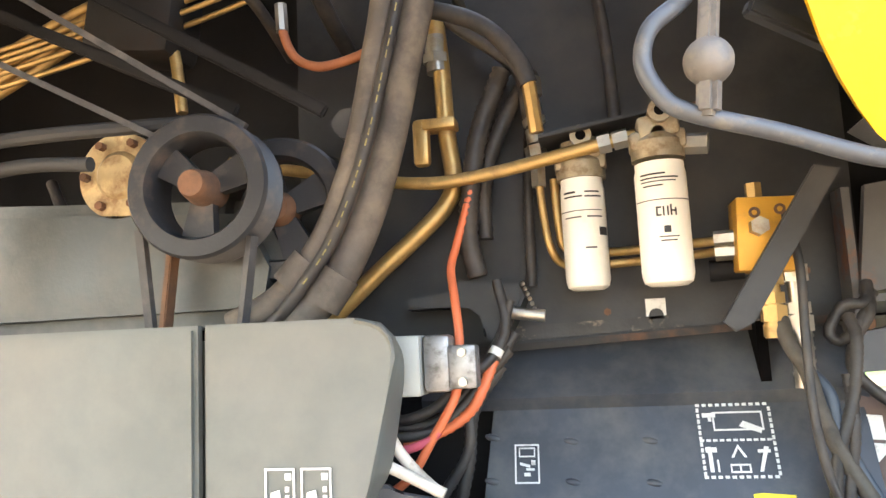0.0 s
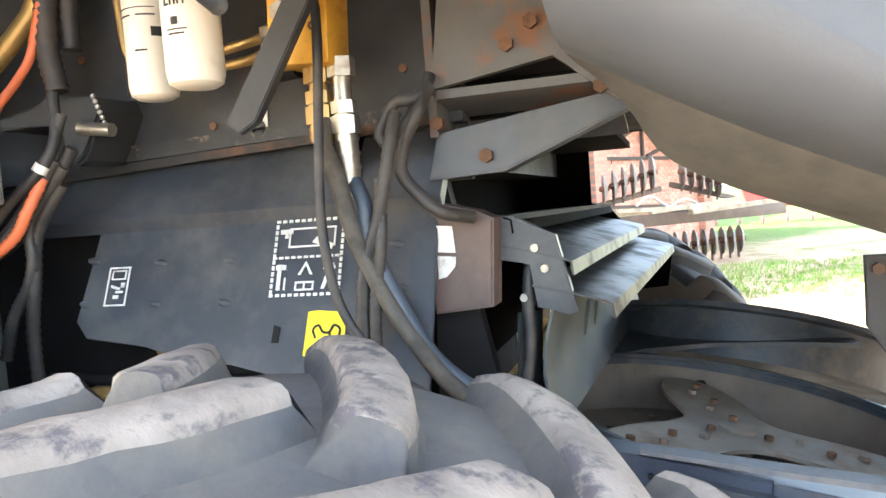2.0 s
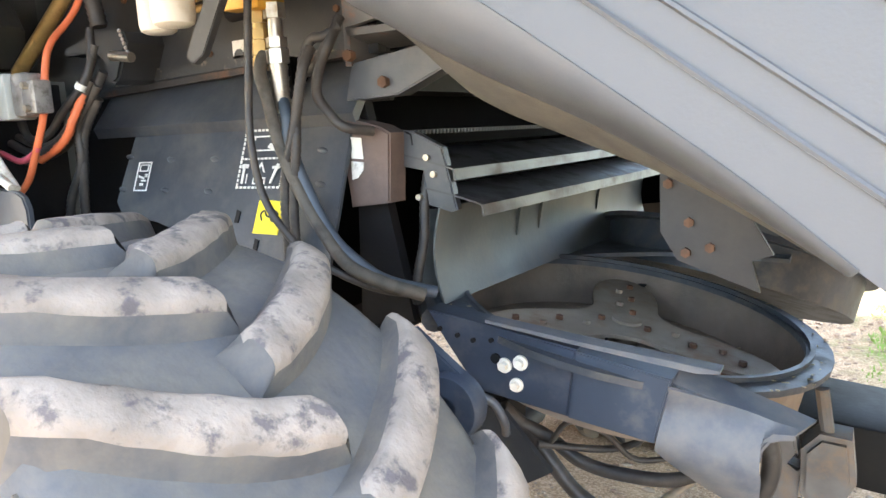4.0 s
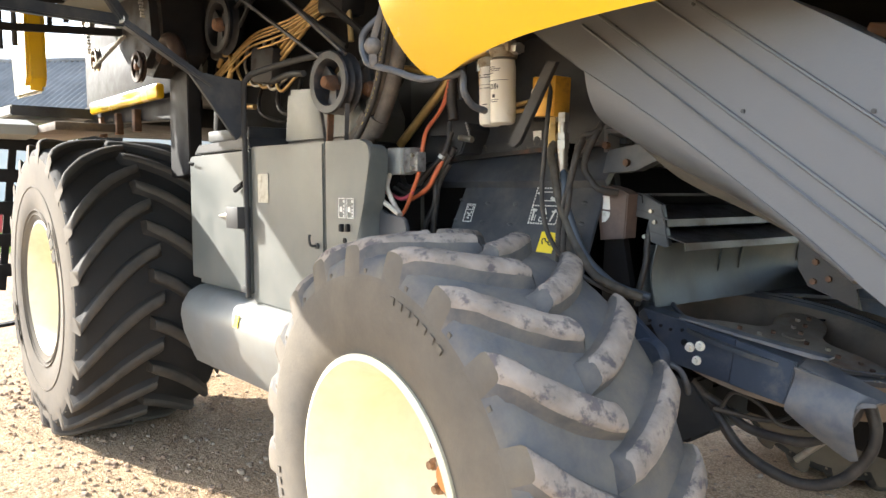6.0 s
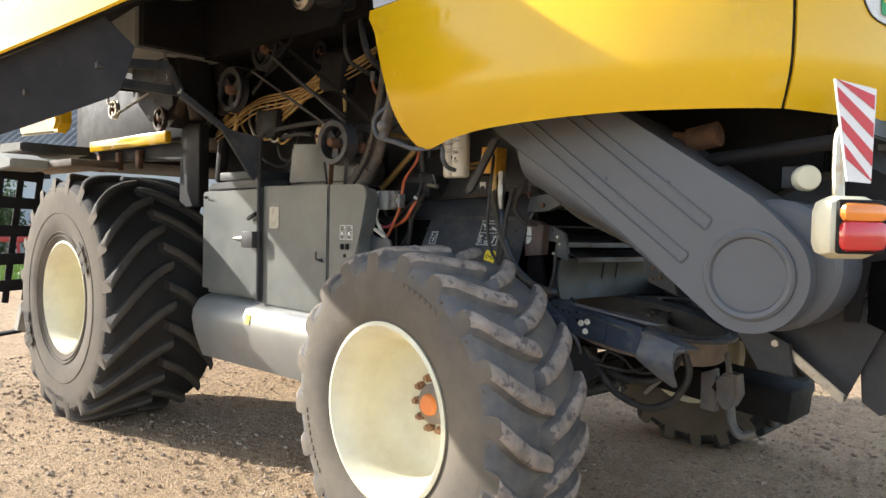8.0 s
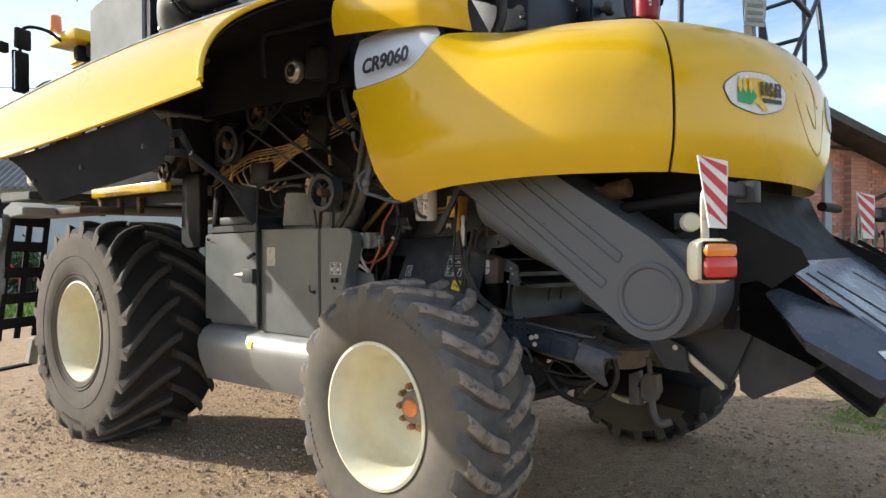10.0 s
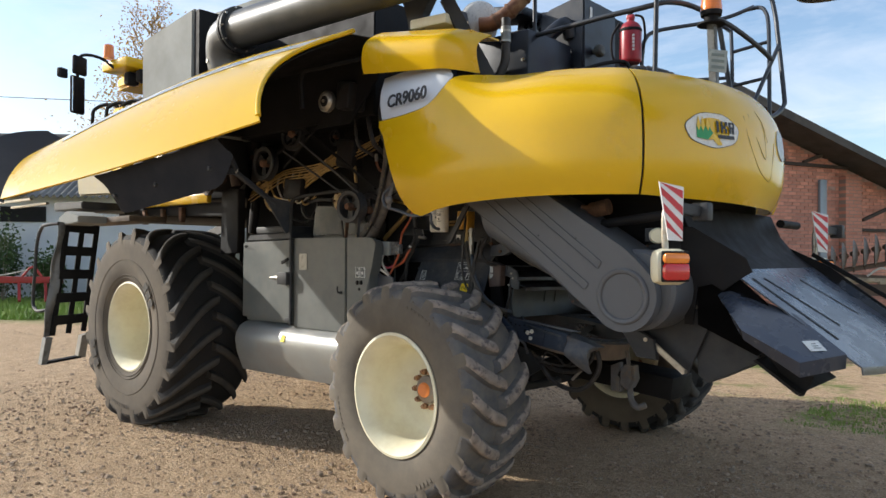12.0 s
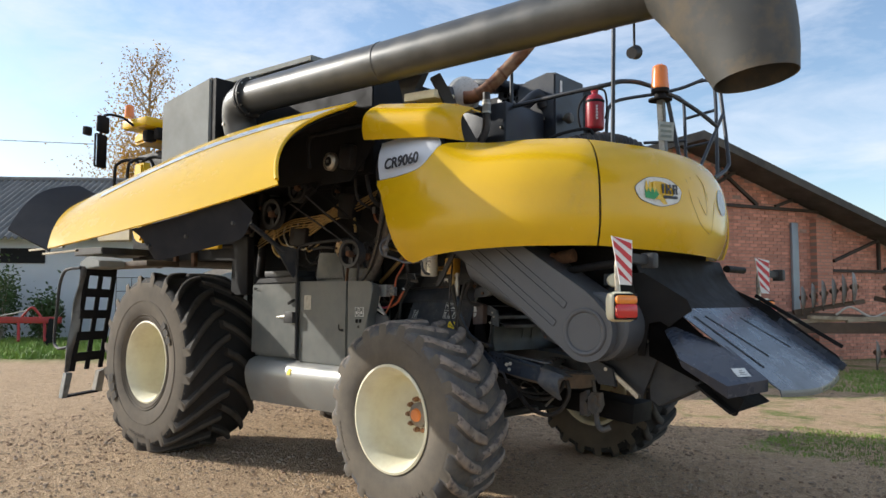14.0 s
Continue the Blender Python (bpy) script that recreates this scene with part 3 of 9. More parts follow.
big += [[(bx0 + 0.074, bzm + 0.026), (bx0 + 0.112, bzm + 0.012), (bx0 + 0.114, bzm + 0.022), (bx0 + 0.082, bzm + 0.036)]]
big += [(bx0 + 0.012, bz0 + 0.012, bx0 + 0.019, bzm - 0.012), (bx0 + 0.008, bzm - 0.022, bx0 + 0.028, bzm - 0.013), (bx0 + 0.026, bz0 + 0.012, bx0 + 0.029, bz0 + 0.034)]
big += [[(bx0 + 0.052, bzm - 0.032), (bx0 + 0.066, bzm - 0.008), (bx0 + 0.080, bzm - 0.032), (bx0 + 0.075, bzm - 0.032), (bx0 + 0.066, bzm - 0.015), (bx0 + 0.057, bzm - 0.032)]]
big += border(bx0 + 0.048, bz0 + 0.010, bx0 + 0.084, bz0 + 0.026, 0.003) + [(bx0 + 0.064, bz0 + 0.010, bx0 + 0.067, bz0 + 0.026)]
big += [[(bx0 + 0.098, bz0 + 0.012), (bx0 + 0.104, bz0 + 0.012), (bx0 + 0.120, bzm - 0.014), (bx0 + 0.112, bzm - 0.012)], (bx0 + 0.100, bzm - 0.024, bx0 + 0.122, bzm - 0.018)]
flat("pictogram", big, DECAL, PANEL, combine, "white dashed warning pictogram")
sticker = flat("hook_sticker", [[(-0.103, lz(1.325)), (-0.031, lz(1.323)), (-0.029, lz(1.392)), (-0.083, lz(1.396)), (-0.100, lz(1.394))]], STICKER, PANEL, combine, "yellow lifting hook sticker")
ring_bm = B()
tube(ring_bm, [(-0.098, -0.005, lz(1.352)), (-0.104, -0.005, lz(1.365)), (-0.094, -0.005, lz(1.372)), (-0.086, -0.005, lz(1.362)), (-0.074, -0.005, lz(1.361)), (-0.066, -0.005, lz(1.372)), (-0.055, -0.005, lz(1.366)), (-0.058, -0.005, lz(1.352)), (-0.070, -0.005, lz(1.352)), (-0.074, -0.005, lz(1.361))], 0.0022, 5, 4)
bmesh.ops.transform(ring_bm, matrix=PANEL @ Matrix.Translation((0.016, 0, 0)), verts=ring_bm.verts)
part("hook_mark", ring_bm, INK, sticker)
for x, z in ((-0.565, 1.565), (-0.42, 1.568), (-0.27, 1.567), (-0.10, 1.570), (-0.575, 1.50), (-0.42, 1.49), (-0.27, 1.488), (-0.575, 1.42), (-0.42, 1.418), (-0.27, 1.415), (0.05, 1.50), (0.06, 1.43)):
    bm = B()
    bmesh.ops.create_uvsphere(bm, u_segments=10, v_segments=6, radius=1, matrix=PANEL @ pose(x, 0.001, lz(z), 0, 12) @ Matrix.Diagonal((0.016, 0.005, 0.007, 1)))
    part("panel_lug", bm, BLUEDARK, combine)
for x, z in ((-0.16, 1.36), (-0.09, 1.30), (-0.24, 1.275)):
    part("slot_hole", prism(B(), [(x - 0.006, lz(z) - 0.015), (x + 0.006, lz(z) - 0.015), (x + 0.008, lz(z) + 0.012), (x - 0.004, lz(z) + 0.016)], -0.003, 0.002, m=PANEL), BLACK, combine)
# rod and clamps in the gap under the panel
part("lower_rod", rod(B(), (-0.75, -1.02, 1.26), (0.0, -1.02, 1.25), 0.012), BLACK, combine)
part("yellow_strap", prism(B(), [(-0.52, 1.36), (-0.47, 1.36), (-0.42, 1.22), (-0.46, 1.20)], -1.0, -0.985), BRASS, combine, "yellow flat strap")
for x in (-0.60, -0.43):
    bm = B()
    box(bm, (x, -1.04, 1.225), (0.06, 0.02, 0.05), bevel=0.006)
    rod(bm, (x, -1.065, 1.222), (x, -1.03, 1.222), 0.014, seg=6)
    part("rod_clamp", bm, BRASS, combine)

OFFSET[0] = Vector((0, 0, 0))
# ---- cabinet with doors ----
cab_bm = B()
box(cab_bm, (-1.72, -1.10, 1.36), (1.48, 0.50, 0.70))
part("cabinet_body", cab_bm, GREY, combine)


def plate(name, pts, mat, label, y=-1.39, thick=0.03, bevel=0.008, parent=combine):
    return part(name, prism(B(), pts, y, y + thick, bevel=bevel), mat, parent, label)


door_1 = plate("side_door", [(-2.48, 1.045), (-1.755, 1.025), (-1.755, 1.725), (-2.46, 1.715), (-2.475, 1.70)], GREY, "grey-green sheet door")
door_2 = plate("side_door", [(-1.725, 0.99), (-1.065, 0.98), (-1.065, 1.735), (-1.725, 1.74)], GREY, "grey-green sheet door with a sticker")
end_panel = plate("end_panel", [(-1.05, 0.98), (-0.905, 0.98), (-0.87, 1.20), (-0.805, 1.385), (-0.775, 1.48), (-0.745, 1.60), (-0.728, 1.67), (-0.732, 1.70), (-0.755, 1.724), (-0.79, 1.733), (-1.05, 1.735)], GREY, "grey sheet panel with rounded corner and pictograms", bevel=0.004)
FOLD_A = [(0.0, -0.79, 1.732), (0.06, -0.755, 1.723), (0.12, -0.733, 1.70), (0.2, -0.729, 1.67), (0.35, -0.746, 1.60), (0.55, -0.776, 1.48), (0.7, -0.806, 1.385), (0.85, -0.87, 1.20), (1.0, -0.905, 0.98)]
FOLD_B = [(0.0, -0.80, 1.715), (0.06, -0.765, 1.708), (0.12, -0.745, 1.69), (0.2, -0.737, 1.655), (0.35, -0.743, 1.60), (0.55, -0.768, 1.48), (0.62, -0.79, 1.44), (0.85, -0.79, 1.20), (1.0, -0.79, 0.98)]


def fold_side(u, v):
    a, b = spread(FOLD_A, u), spread(FOLD_B, u)
    w = math.sin(v * math.pi / 2)
    return (a[0] + (b[0] - a[0]) * w, -1.388 + 0.09 * (1 - math.cos(v * math.pi / 2)), a[1] + (b[1] - a[1]) * w)


CHIPPED = material("blue_black_chipped_paint", (0.055, 0.060, 0.070), 0.45, 0, 0.2, 6, (0.20, 0.10, 0.06), 0.12, 9, 0.1, 80, edge=0.05)
part("panel_side", sheet(B(), fold_side, 28, 8, 0.006), GREY, combine, "rounded fold of the panel", 60)
part("panel_foot", prism(B(), [(-0.80, 0.98), (-0.618, 0.98), (-0.616, 1.395), (-0.628, 1.425), (-0.65, 1.436), (-0.70, 1.438), (-0.75, 1.442), (-0.772, 1.46), (-0.80, 1.46)], -1.302, -1.285, bevel=0.004), CHIPPED, combine, "blue-black lower panel with chipped paint")
part("cable_well", prism(B(), [(-0.98, 1.01), (-0.55, 1.01), (-0.55, 1.02), (-0.97, 1.02), (-0.97, 1.70), (-0.98, 1.70)], -1.35, -0.95), BLACK, combine)
DOOR = pose(0, -1.39, 0)
dec = []
for k, x0 in enumerate((-0.945, -0.885)):
    dec += border(x0, 1.425, x0 + 0.05, 1.505, 0.003) + [(x0 + 0.034 + 0.002 * k, 1.43 + 0.013 * i, x0 + 0.040 + 0.002 * k, 1.438 + 0.013 * i) for i in range(4)]
    dec += [(x0 + 0.034, 1.487, x0 + 0.044, 1.497), [(x0 + 0.008, 1.452), (x0 + 0.028, 1.448), (x0 + 0.024, 1.472), (x0 + 0.010, 1.468)]]
flat("pictogram", dec, DECAL, DOOR, end_panel, "two white pictograms")
flat("paper_sticker", [(-1.645, 1.475, -1.545, 1.61)], material("old_paper", (0.52, 0.50, 0.42), 0.7, 0, 0.1, 20, (0.3, 0.27, 0.2), 0.4, 25), DOOR, door_2, "weathered pale paper sticker")
for x, z in ((-0.925, 1.385), (-0.88, 1.387)):
    part("rubber_button", box(B(), (x, -1.394, z), (0.022, 0.02, 0.032), bevel=0.006), BLACK, end_panel)
part("key_hole", rod(B(), (-0.905, -1.395, 1.335), (-0.905, -1.38, 1.335), 0.011), BLACK, end_panel)
handle = B()
tube(handle, [(-1.115, -1.395, 1.30), (-1.115, -1.425, 1.305), (-1.118, -1.43, 1.33), (-1.118, -1.428, 1.35)], 0.006, 6, 3)
rod(handle, (-1.115, -1.39, 1.30), (-1.115, -1.40, 1.30), 0.013)
part("door_latch", handle, DARK, door_2)
latch = B()
box(latch, (-1.80, -1.425, 1.40), (0.13, 0.07, 0.105), bevel=0.004)
part("latch_block", latch, DARK, door_1, "dark latch block")
part("latch_pin", rod(B(), (-2.02, -1.42, 1.40), (-1.86, -1.42, 1.40), 0.008, 0.03), STEEL, door_1, "pale pointed latch pin")
part("turn_handle", bar(B(), (-1.87, -1.41, 1.53), (-1.77, -1.41, 1.565), 0.018, 0.028, 0.006), BLACK, door_1)
part("post_bracket", box(B(), (-1.79, -1.40, 1.045), (0.06, 0.02, 0.03), bevel=0.003), DARK, door_1)
part("corner_latch", tube(B(), [(-2.42, -1.395, 1.665), (-2.40, -1.42, 1.68), (-2.37, -1.41, 1.675)], 0.006, 6, 3), DARK, door_1)
part("door_post", tube(B(), [(-1.74, -1.41, 1.01), (-1.74, -1.41, 1.5), (-1.74, -1.41, 1.98), (-1.72, -1.40, 2.06), (-1.66, -1.38, 2.085), (-1.40, -1.33, 2.11), (-1.15, -1.28, 2.12)], 0.014, 10, 5), DARK, combine, "bent tube post beside the doors")
part("cabinet_top", prism(B(), [(-2.46, 1.725), (-1.77, 1.735), (-1.80, 1.79), (-2.40, 1.775)], -1.37, -1.05, bevel=0.006), DARK, combine)
part("wheel_bulkhead", prism(B(), [(-3.0, 1.60), (-2.70, 1.62), (-2.70, 2.22), (-2.98, 2.26)], -1.30, -1.22, bevel=0.006), BLACK, combine, "black bulkhead behind the front wheel")
part("battery_box", box(B(), (-2.12, -1.2, 1.82), (0.5, 0.25, 0.06), bevel=0.01), DARK, combine)
sill_prof = [(-1.22, 1.015), (-1.36, 0.995), (-1.42, 0.965), (-1.462, 0.90), (-1.472, 0.84), (-1.455, 0.74), (-1.40, 0.60), (-1.385, 0.565), (-1.22, 0.55), (-1.20, 0.58)]
sill = part("side_sill", prism(B(), sill_prof, -2.47, -0.86, axis="x", bevel=0.004), CLEAR_SILVER, combine, "silver-grey rounded sill panel")
part("sill_sticker", box(B(), (-1.765, -1.466, 0.897), (0.05, 0.004, 0.06), (-14, 0, 0)), STICKER, sill, "small yellow sticker")
part("under_tray", box(B(), (-1.6, -0.95, 0.62), (1.6, 0.5, 0.10)), BLACK, combine)

# ---- grey cable box and cables ----
OFFSET[0] = Vector((0, 0, 0))
gb = B()
box(gb, (-0.765, -1.215, 1.65), (0.085, 0.07, 0.105), bevel=0.004)
cable_box = part("relay_box", gb, material("light_grey_box", (0.36, 0.38, 0.36), 0.5, 0.2, 0.1, 10), combine, "light grey relay box")
cl = B()
box(cl, (-0.695, -1.21, 1.652), (0.05, 0.06, 0.10), bevel=0.010)
box(cl, (-0.65, -1.22, 1.645), (0.05, 0.045, 0.075), bevel=0.005)
part("relay_cover", cl, material("dull_metal", (0.30, 0.30, 0.30), 0.4, 0.6, 0.2, 30, (0.12, 0.11, 0.1), 0.35, 40), cable_box, "dull metal relay cover")
for z in (1.62, 1.67):
    part("terminal_bolt", rod(B(), (-0.648, -1.255, z), (-0.648, -1.235, z), 0.008, seg=6), STEEL, cable_box)


def hose(name, pts, r, mat=HOSE, label="", ribs=0.0, seg=10, n=6, parent=combine):
    return part(name, tube(B(), pts, r, seg, n, ribs), mat, parent, label, 60)


PINK = material("pink_cable", (0.55, 0.10, 0.14), 0.5, 0, 0.1, 20)
WHITE_CABLE = material("dirty_white_sleeve", (0.55, 0.51, 0.44), 0.6, 0, 0.1, 20, (0.3, 0.24, 0.18), 0.3, 30)
hose("battery_cable", [(-0.640, -1.05, 2.02), (-0.663, -1.055, 1.942), (-0.682, -1.06, 1.88), (-0.690, -1.09, 1.83), (-0.672, -1.16, 1.764), (-0.662, -1.19, 1.681), (-0.67, -1.2, 1.599), (-0.719, -1.2, 1.516), (-0.76, -1.2, 1.455), (-0.816, -1.2, 1.415), (-0.88, -1.2, 1.38)], 0.0085, CABRED, "orange battery cable")
hose("cable_sleeve", [(-0.83, -1.27, 1.515), (-0.789, -1.29, 1.496), (-0.736, -1.29, 1.471), (-0.68, -1.29, 1.443)], 0.010, WHITE_CABLE, "white cable sleeve")
hose("cable_sleeve", [(-0.79, -1.25, 1.60), (-0.782, -1.27, 1.553), (-0.759, -1.27, 1.509), (-0.726, -1.27, 1.47), (-0.69, -1.275, 1.44)], 0.010, WHITE_CABLE, "white cable sleeve")
hose("cable", [(-0.89, -1.2, 1.53), (-0.839, -1.2, 1.515), (-0.782, -1.2, 1.50), (-0.725, -1.2, 1.516), (-0.705, -1.2, 1.533)], 0.008, PINK, "pink cable")
hose("cable", [(-0.842, -1.15, 1.61), (-0.837, -1.15, 1.588), (-0.819, -1.15, 1.557), (-0.779, -1.15, 1.549), (-0.72, -1.15, 1.57), (-0.666, -1.15, 1.614), (-0.606, -1.14, 1.663), (-0.585, -1.12, 1.72), (-0.60, -1.10, 1.80)], 0.010, HOSE)
hose("cable", [(-0.88, -1.14, 1.56), (-0.80, -1.14, 1.535), (-0.72, -1.14, 1.545), (-0.66, -1.13, 1.60), (-0.60, -1.12, 1.69), (-0.575, -1.11, 1.76)], 0.009, HOSE)
hose("cable", [(-0.88, -1.16, 1.545), (-0.80, -1.16, 1.52), (-0.72, -1.15, 1.532), (-0.65, -1.14, 1.59), (-0.59, -1.12, 1.68)], 0.010, HOSE)
hose("cable", [(-0.88, -1.13, 1.50), (-0.78, -1.13, 1.51), (-0.70, -1.12, 1.545), (-0.63, -1.11, 1.62), (-0.57, -1.1, 1.70)], 0.012, HOSE)
hose("conduit", [(-0.78, -1.15, 1.50), (-0.696, -1.15, 1.533), (-0.656, -1.15, 1.561), (-0.636, -1.15, 1.589), (-0.61, -1.13, 1.65)], 0.011, CABRED, "rusty corrugated conduit", 0.012, 8)
hose("conduit", [(-0.76, -1.11, 1.33), (-0.721, -1.12, 1.405), (-0.678, -1.12, 1.464), (-0.662, -1.12, 1.511), (-0.658, -1.12, 1.583), (-0.582, -1.11, 1.668)], 0.012, HOSE, "black corrugated conduit", 0.011, 8)
hose("conduit", [(-0.70, -1.10, 1.28), (-0.69, -1.11, 1.38), (-0.668, -1.115, 1.47), (-0.655, -1.11, 1.56), (-0.60, -1.10, 1.64)], 0.013, HOSE, "", 0.012, 8)
part("cable_tie", rod(B(), (-0.607, -1.142, 1.66), (-0.600, -1.138, 1.672), 0.013), DECAL, combine)
OFFSET[0] = INNER
hose("conduit", [(-0.51, -1.08, 2.25), (-0.56, -1.09, 2.13), (-0.58, -1.1, 2.03), (-0.595, -1.1, 1.91), (-0.58, -1.1, 1.82)], 0.022, HOSE, "black corrugated conduit", 0.014, 10)
hose("conduit", [(-0.45, -1.06, 2.25), (-0.52, -1.07, 2.13), (-0.56, -1.07, 2.02), (-0.565, -1.07, 1.90)], 0.018, HOSE, "", 0.014, 10)
hose("conduit", [(-0.46, -1.02, 2.2), (-0.475, -1.02, 2.0), (-0.48, -1.02, 1.80)], 0.012, HOSE, "", 0.012, 8)

# hook-shaped bracket and its spring pin
anvil = part("hook_bracket", prism(B(), [(-0.73, 1.785), (-0.64, 1.79), (-0.62, 1.815), (-0.50, 1.802), (-0.49, 1.775), (-0.535, 1.69), (-0.555, 1.68), (-0.575, 1.70), (-0.575, 1.745), (-0.60, 1.765), (-0.73, 1.762)], -1.10, -0.97, bevel=0.006), DARK, combine, "dark hook-shaped bracket")
part("spring_pin", rod(B(), (-0.52, -1.12, 1.745), (-0.45, -1.12, 1.735), 0.012), STEEL, anvil)
ch = B()
for k in range(7):
    bmesh.ops.create_uvsphere(ch, u_segments=6, v_segments=4, radius=0.005, matrix=Matrix.Translation((-0.49 + 0.004 * k, -1.115, 1.80 - 0.010 * k)))
part("pin_chain", ch, STEEL, anvil)

# ---- pipes, filters, valve block ----
OFFSET[0] = INNER + Vector((-0.008, 0, 0.012))
hose("steel_line", [(-1.10, -1.12, 2.09), (-0.95, -1.11, 2.06), (-0.78, -1.11, 2.025), (-0.70, -1.12, 2.008), (-0.62, -1.125, 2.003), (-0.52, -1.13, 2.012), (-0.42, -1.14, 2.026), (-0.30, -1.15, 2.045), (-0.24, -1.155, 2.052)], 0.0135, BRASS, "yellow-zinc hydraulic line")
hose("steel_line", [(-0.64, -1.08, 2.40), (-0.63, -1.08, 2.26), (-0.625, -1.08, 2.12), (-0.615, -1.08, 2.02), (-0.63, -1.08, 1.97), (-0.68, -1.09, 1.915), (-0.78, -1.10, 1.83), (-0.90, -1.12, 1.72)], 0.019, BRASS, "thick zinc elbow pipe")
clamp = B()
box(clamp, (-0.635, -1.095, 2.13), (0.07, 0.05, 0.022), bevel=0.004)
box(clamp, (-0.675, -1.10, 2.095), (0.035, 0.03, 0.10), bevel=0.01)
part("pipe_clamp", clamp, BRASS, combine)
cp = B()
rod(cp, (-0.637, -1.08, 2.25), (-0.641, -1.08, 2.33), 0.024)
rod(cp, (-0.64, -1.08, 2.27), (-0.64, -1.08, 2.29), 0.029, seg=6)
part("pipe_union", cp, STEEL, combine)
hose("steel_line", [(-0.44, -1.08, 2.00), (-0.435, -1.08, 1.93), (-0.425, -1.08, 1.86), (-0.40, -1.06, 1.825), (-0.33, -1.05, 1.82)], 0.008, BRASS)
hose("steel_line", [(-0.41, -1.07, 2.00), (-0.405, -1.07, 1.90), (-0.39, -1.06, 1.855), (-0.30, -1.05, 1.845), (-0.10, -1.12, 1.845)], 0.009, BRASS)
hose("steel_line", [(-0.34, -1.05, 1.82), (-0.2, -1.05, 1.825), (-0.10, -1.12, 1.825)], 0.009, BRASS)
for z in (1.847, 1.822):
    part("line_nut", rod(B(), (-0.12, -1.12, z), (-0.07, -1.13, z), 0.016, seg=6), STEEL, combine)


def oil_filter(x, y, z0, z1, r, marks):
    f = part("oil_filter", lathe(B(), [(0, 0), (r * 0.70, 0), (r * 0.92, 0.006), (r, 0.02), (r, z1 - z0 - 0.02), (r * 0.95, z1 - z0 - 0.012), (r * 0.95, z1 - z0), (0, z1 - z0)], pose(x, y, z0, 90), 36), CORNER_WHITE, combine, "cream spin-on oil filter with black print")
    def arc(name, a0, a1, za, zb):
        bm = B()
        n = max(2, int((a1 - a0) / 0.12))
        sheet(bm, lambda u, v: (x + (r + 0.0012) * math.sin(a0 + (a1 - a0) * u), y - (r + 0.0012) * math.cos(a0 + (a1 - a0) * u), za + (zb - za) * v), n, 1, 0.001)
        part(name, bm, INK, f)
    for a0, a1, za, zb in marks:
        arc("print_bar", a0, a1, za, zb)
    return f


f1 = oil_filter(-0.355, -1.105, 1.768, 1.985, 0.043, [(-0.9, -0.3, 1.953, 1.957), (-0.9, 0.0, 1.945, 1.948), (0.1, 0.8, 1.953, 1.956), (0.1, 0.9, 1.944, 1.947), (-1.3, 0.9, 1.918, 1.9195), (-0.9, -0.1, 1.905, 1.9075), (0.15, 0.9, 1.905, 1.9075), (0.0, 0.5, 1.845, 1.848), (0.7, 1.2, 1.87, 1.886)])
f2 = oil_filter(-0.213, -1.185, 1.762, 1.985, 0.046, [(-0.9, 0.1, 1.958, 1.961), (-0.9, 0.6, 1.951, 1.9535), (-0.9, 0.5, 1.945, 1.947), (-0.8, 0.0, 1.937, 1.9395), (-1.3, 1.2, 1.912, 1.9135), (-0.1, 0.15, 1.853, 1.865), (-0.3, 0.45, 1.845, 1.847), (-0.25, 0.35, 1.838, 1.8405)])
# the maker's mark as plain bars
mk = B()
for a0, a1, za, zb in ((-0.35, -0.28, 1.883, 1.900), (-0.35, -0.15, 1.897, 1.900), (-0.35, -0.15, 1.883, 1.886), (-0.10, -0.04, 1.883, 1.900), (0.06, 0.12, 1.883, 1.900), (0.18, 0.24, 1.883, 1.903), (0.18, 0.40, 1.890, 1.893), (0.36, 0.42, 1.883, 1.897)):
    sheet(mk, lambda u, v: (-0.213 + 0.0472 * math.sin(a0 + (a1 - a0) * u), -1.185 - 0.0472 * math.cos(a0 + (a1 - a0) * u), za + (zb - za) * v), 2, 1, 0.001)
part("maker_mark", mk, INK, f2)
for f, x, y, z in ((f1, -0.355, -1.10, 1.998), (f2, -0.213, -1.18, 2.005)):
    hd = B()
    lathe(hd, [(0, 0.035), (0.035, 0.035), (0.048, 0.02), (0.048, -0.012), (0, -0.012)], pose(x, y, z, 90), 24)
    box(hd, (x, y, z + 0.022), (0.10, 0.06, 0.035), bevel=0.008)
    rod(hd, (x, y - 0.035, z + 0.035), (x, y + 0.02, z + 0.035), 0.012, seg=8)
    part("filter_head", hd, material("aluminium_cast", (0.36, 0.31, 0.22), 0.5, 0.6, 0.2, 25, (0.2, 0.14, 0.08), 0.4, 25), f, "dirty cast filter head")
for p, q, r in (((-0.318, -1.15, 2.043), (-0.295, -1.152, 2.046), 0.021), ((-0.290, -1.152, 2.046), (-0.262, -1.155, 2.05), 0.019), ((-0.165, -1.18, 2.02), (-0.125, -1.19, 2.015), 0.02), ((-0.44, -1.08, 1.985), (-0.44, -1.08, 2.02), 0.016)):
    part("line_nut", rod(B(), p, q, r, seg=6), STEEL, combine)
part("filter_bracket", prism(B(), [(-0.43, 2.062), (-0.16, 2.098), (-0.15, 2.106), (-0.43, 2.070)], -1.17, -1.0, bevel=0.002), DARK, combine, "dark bolted bracket over the filters")
CAST = bpy.data.materials["aluminium_cast"]
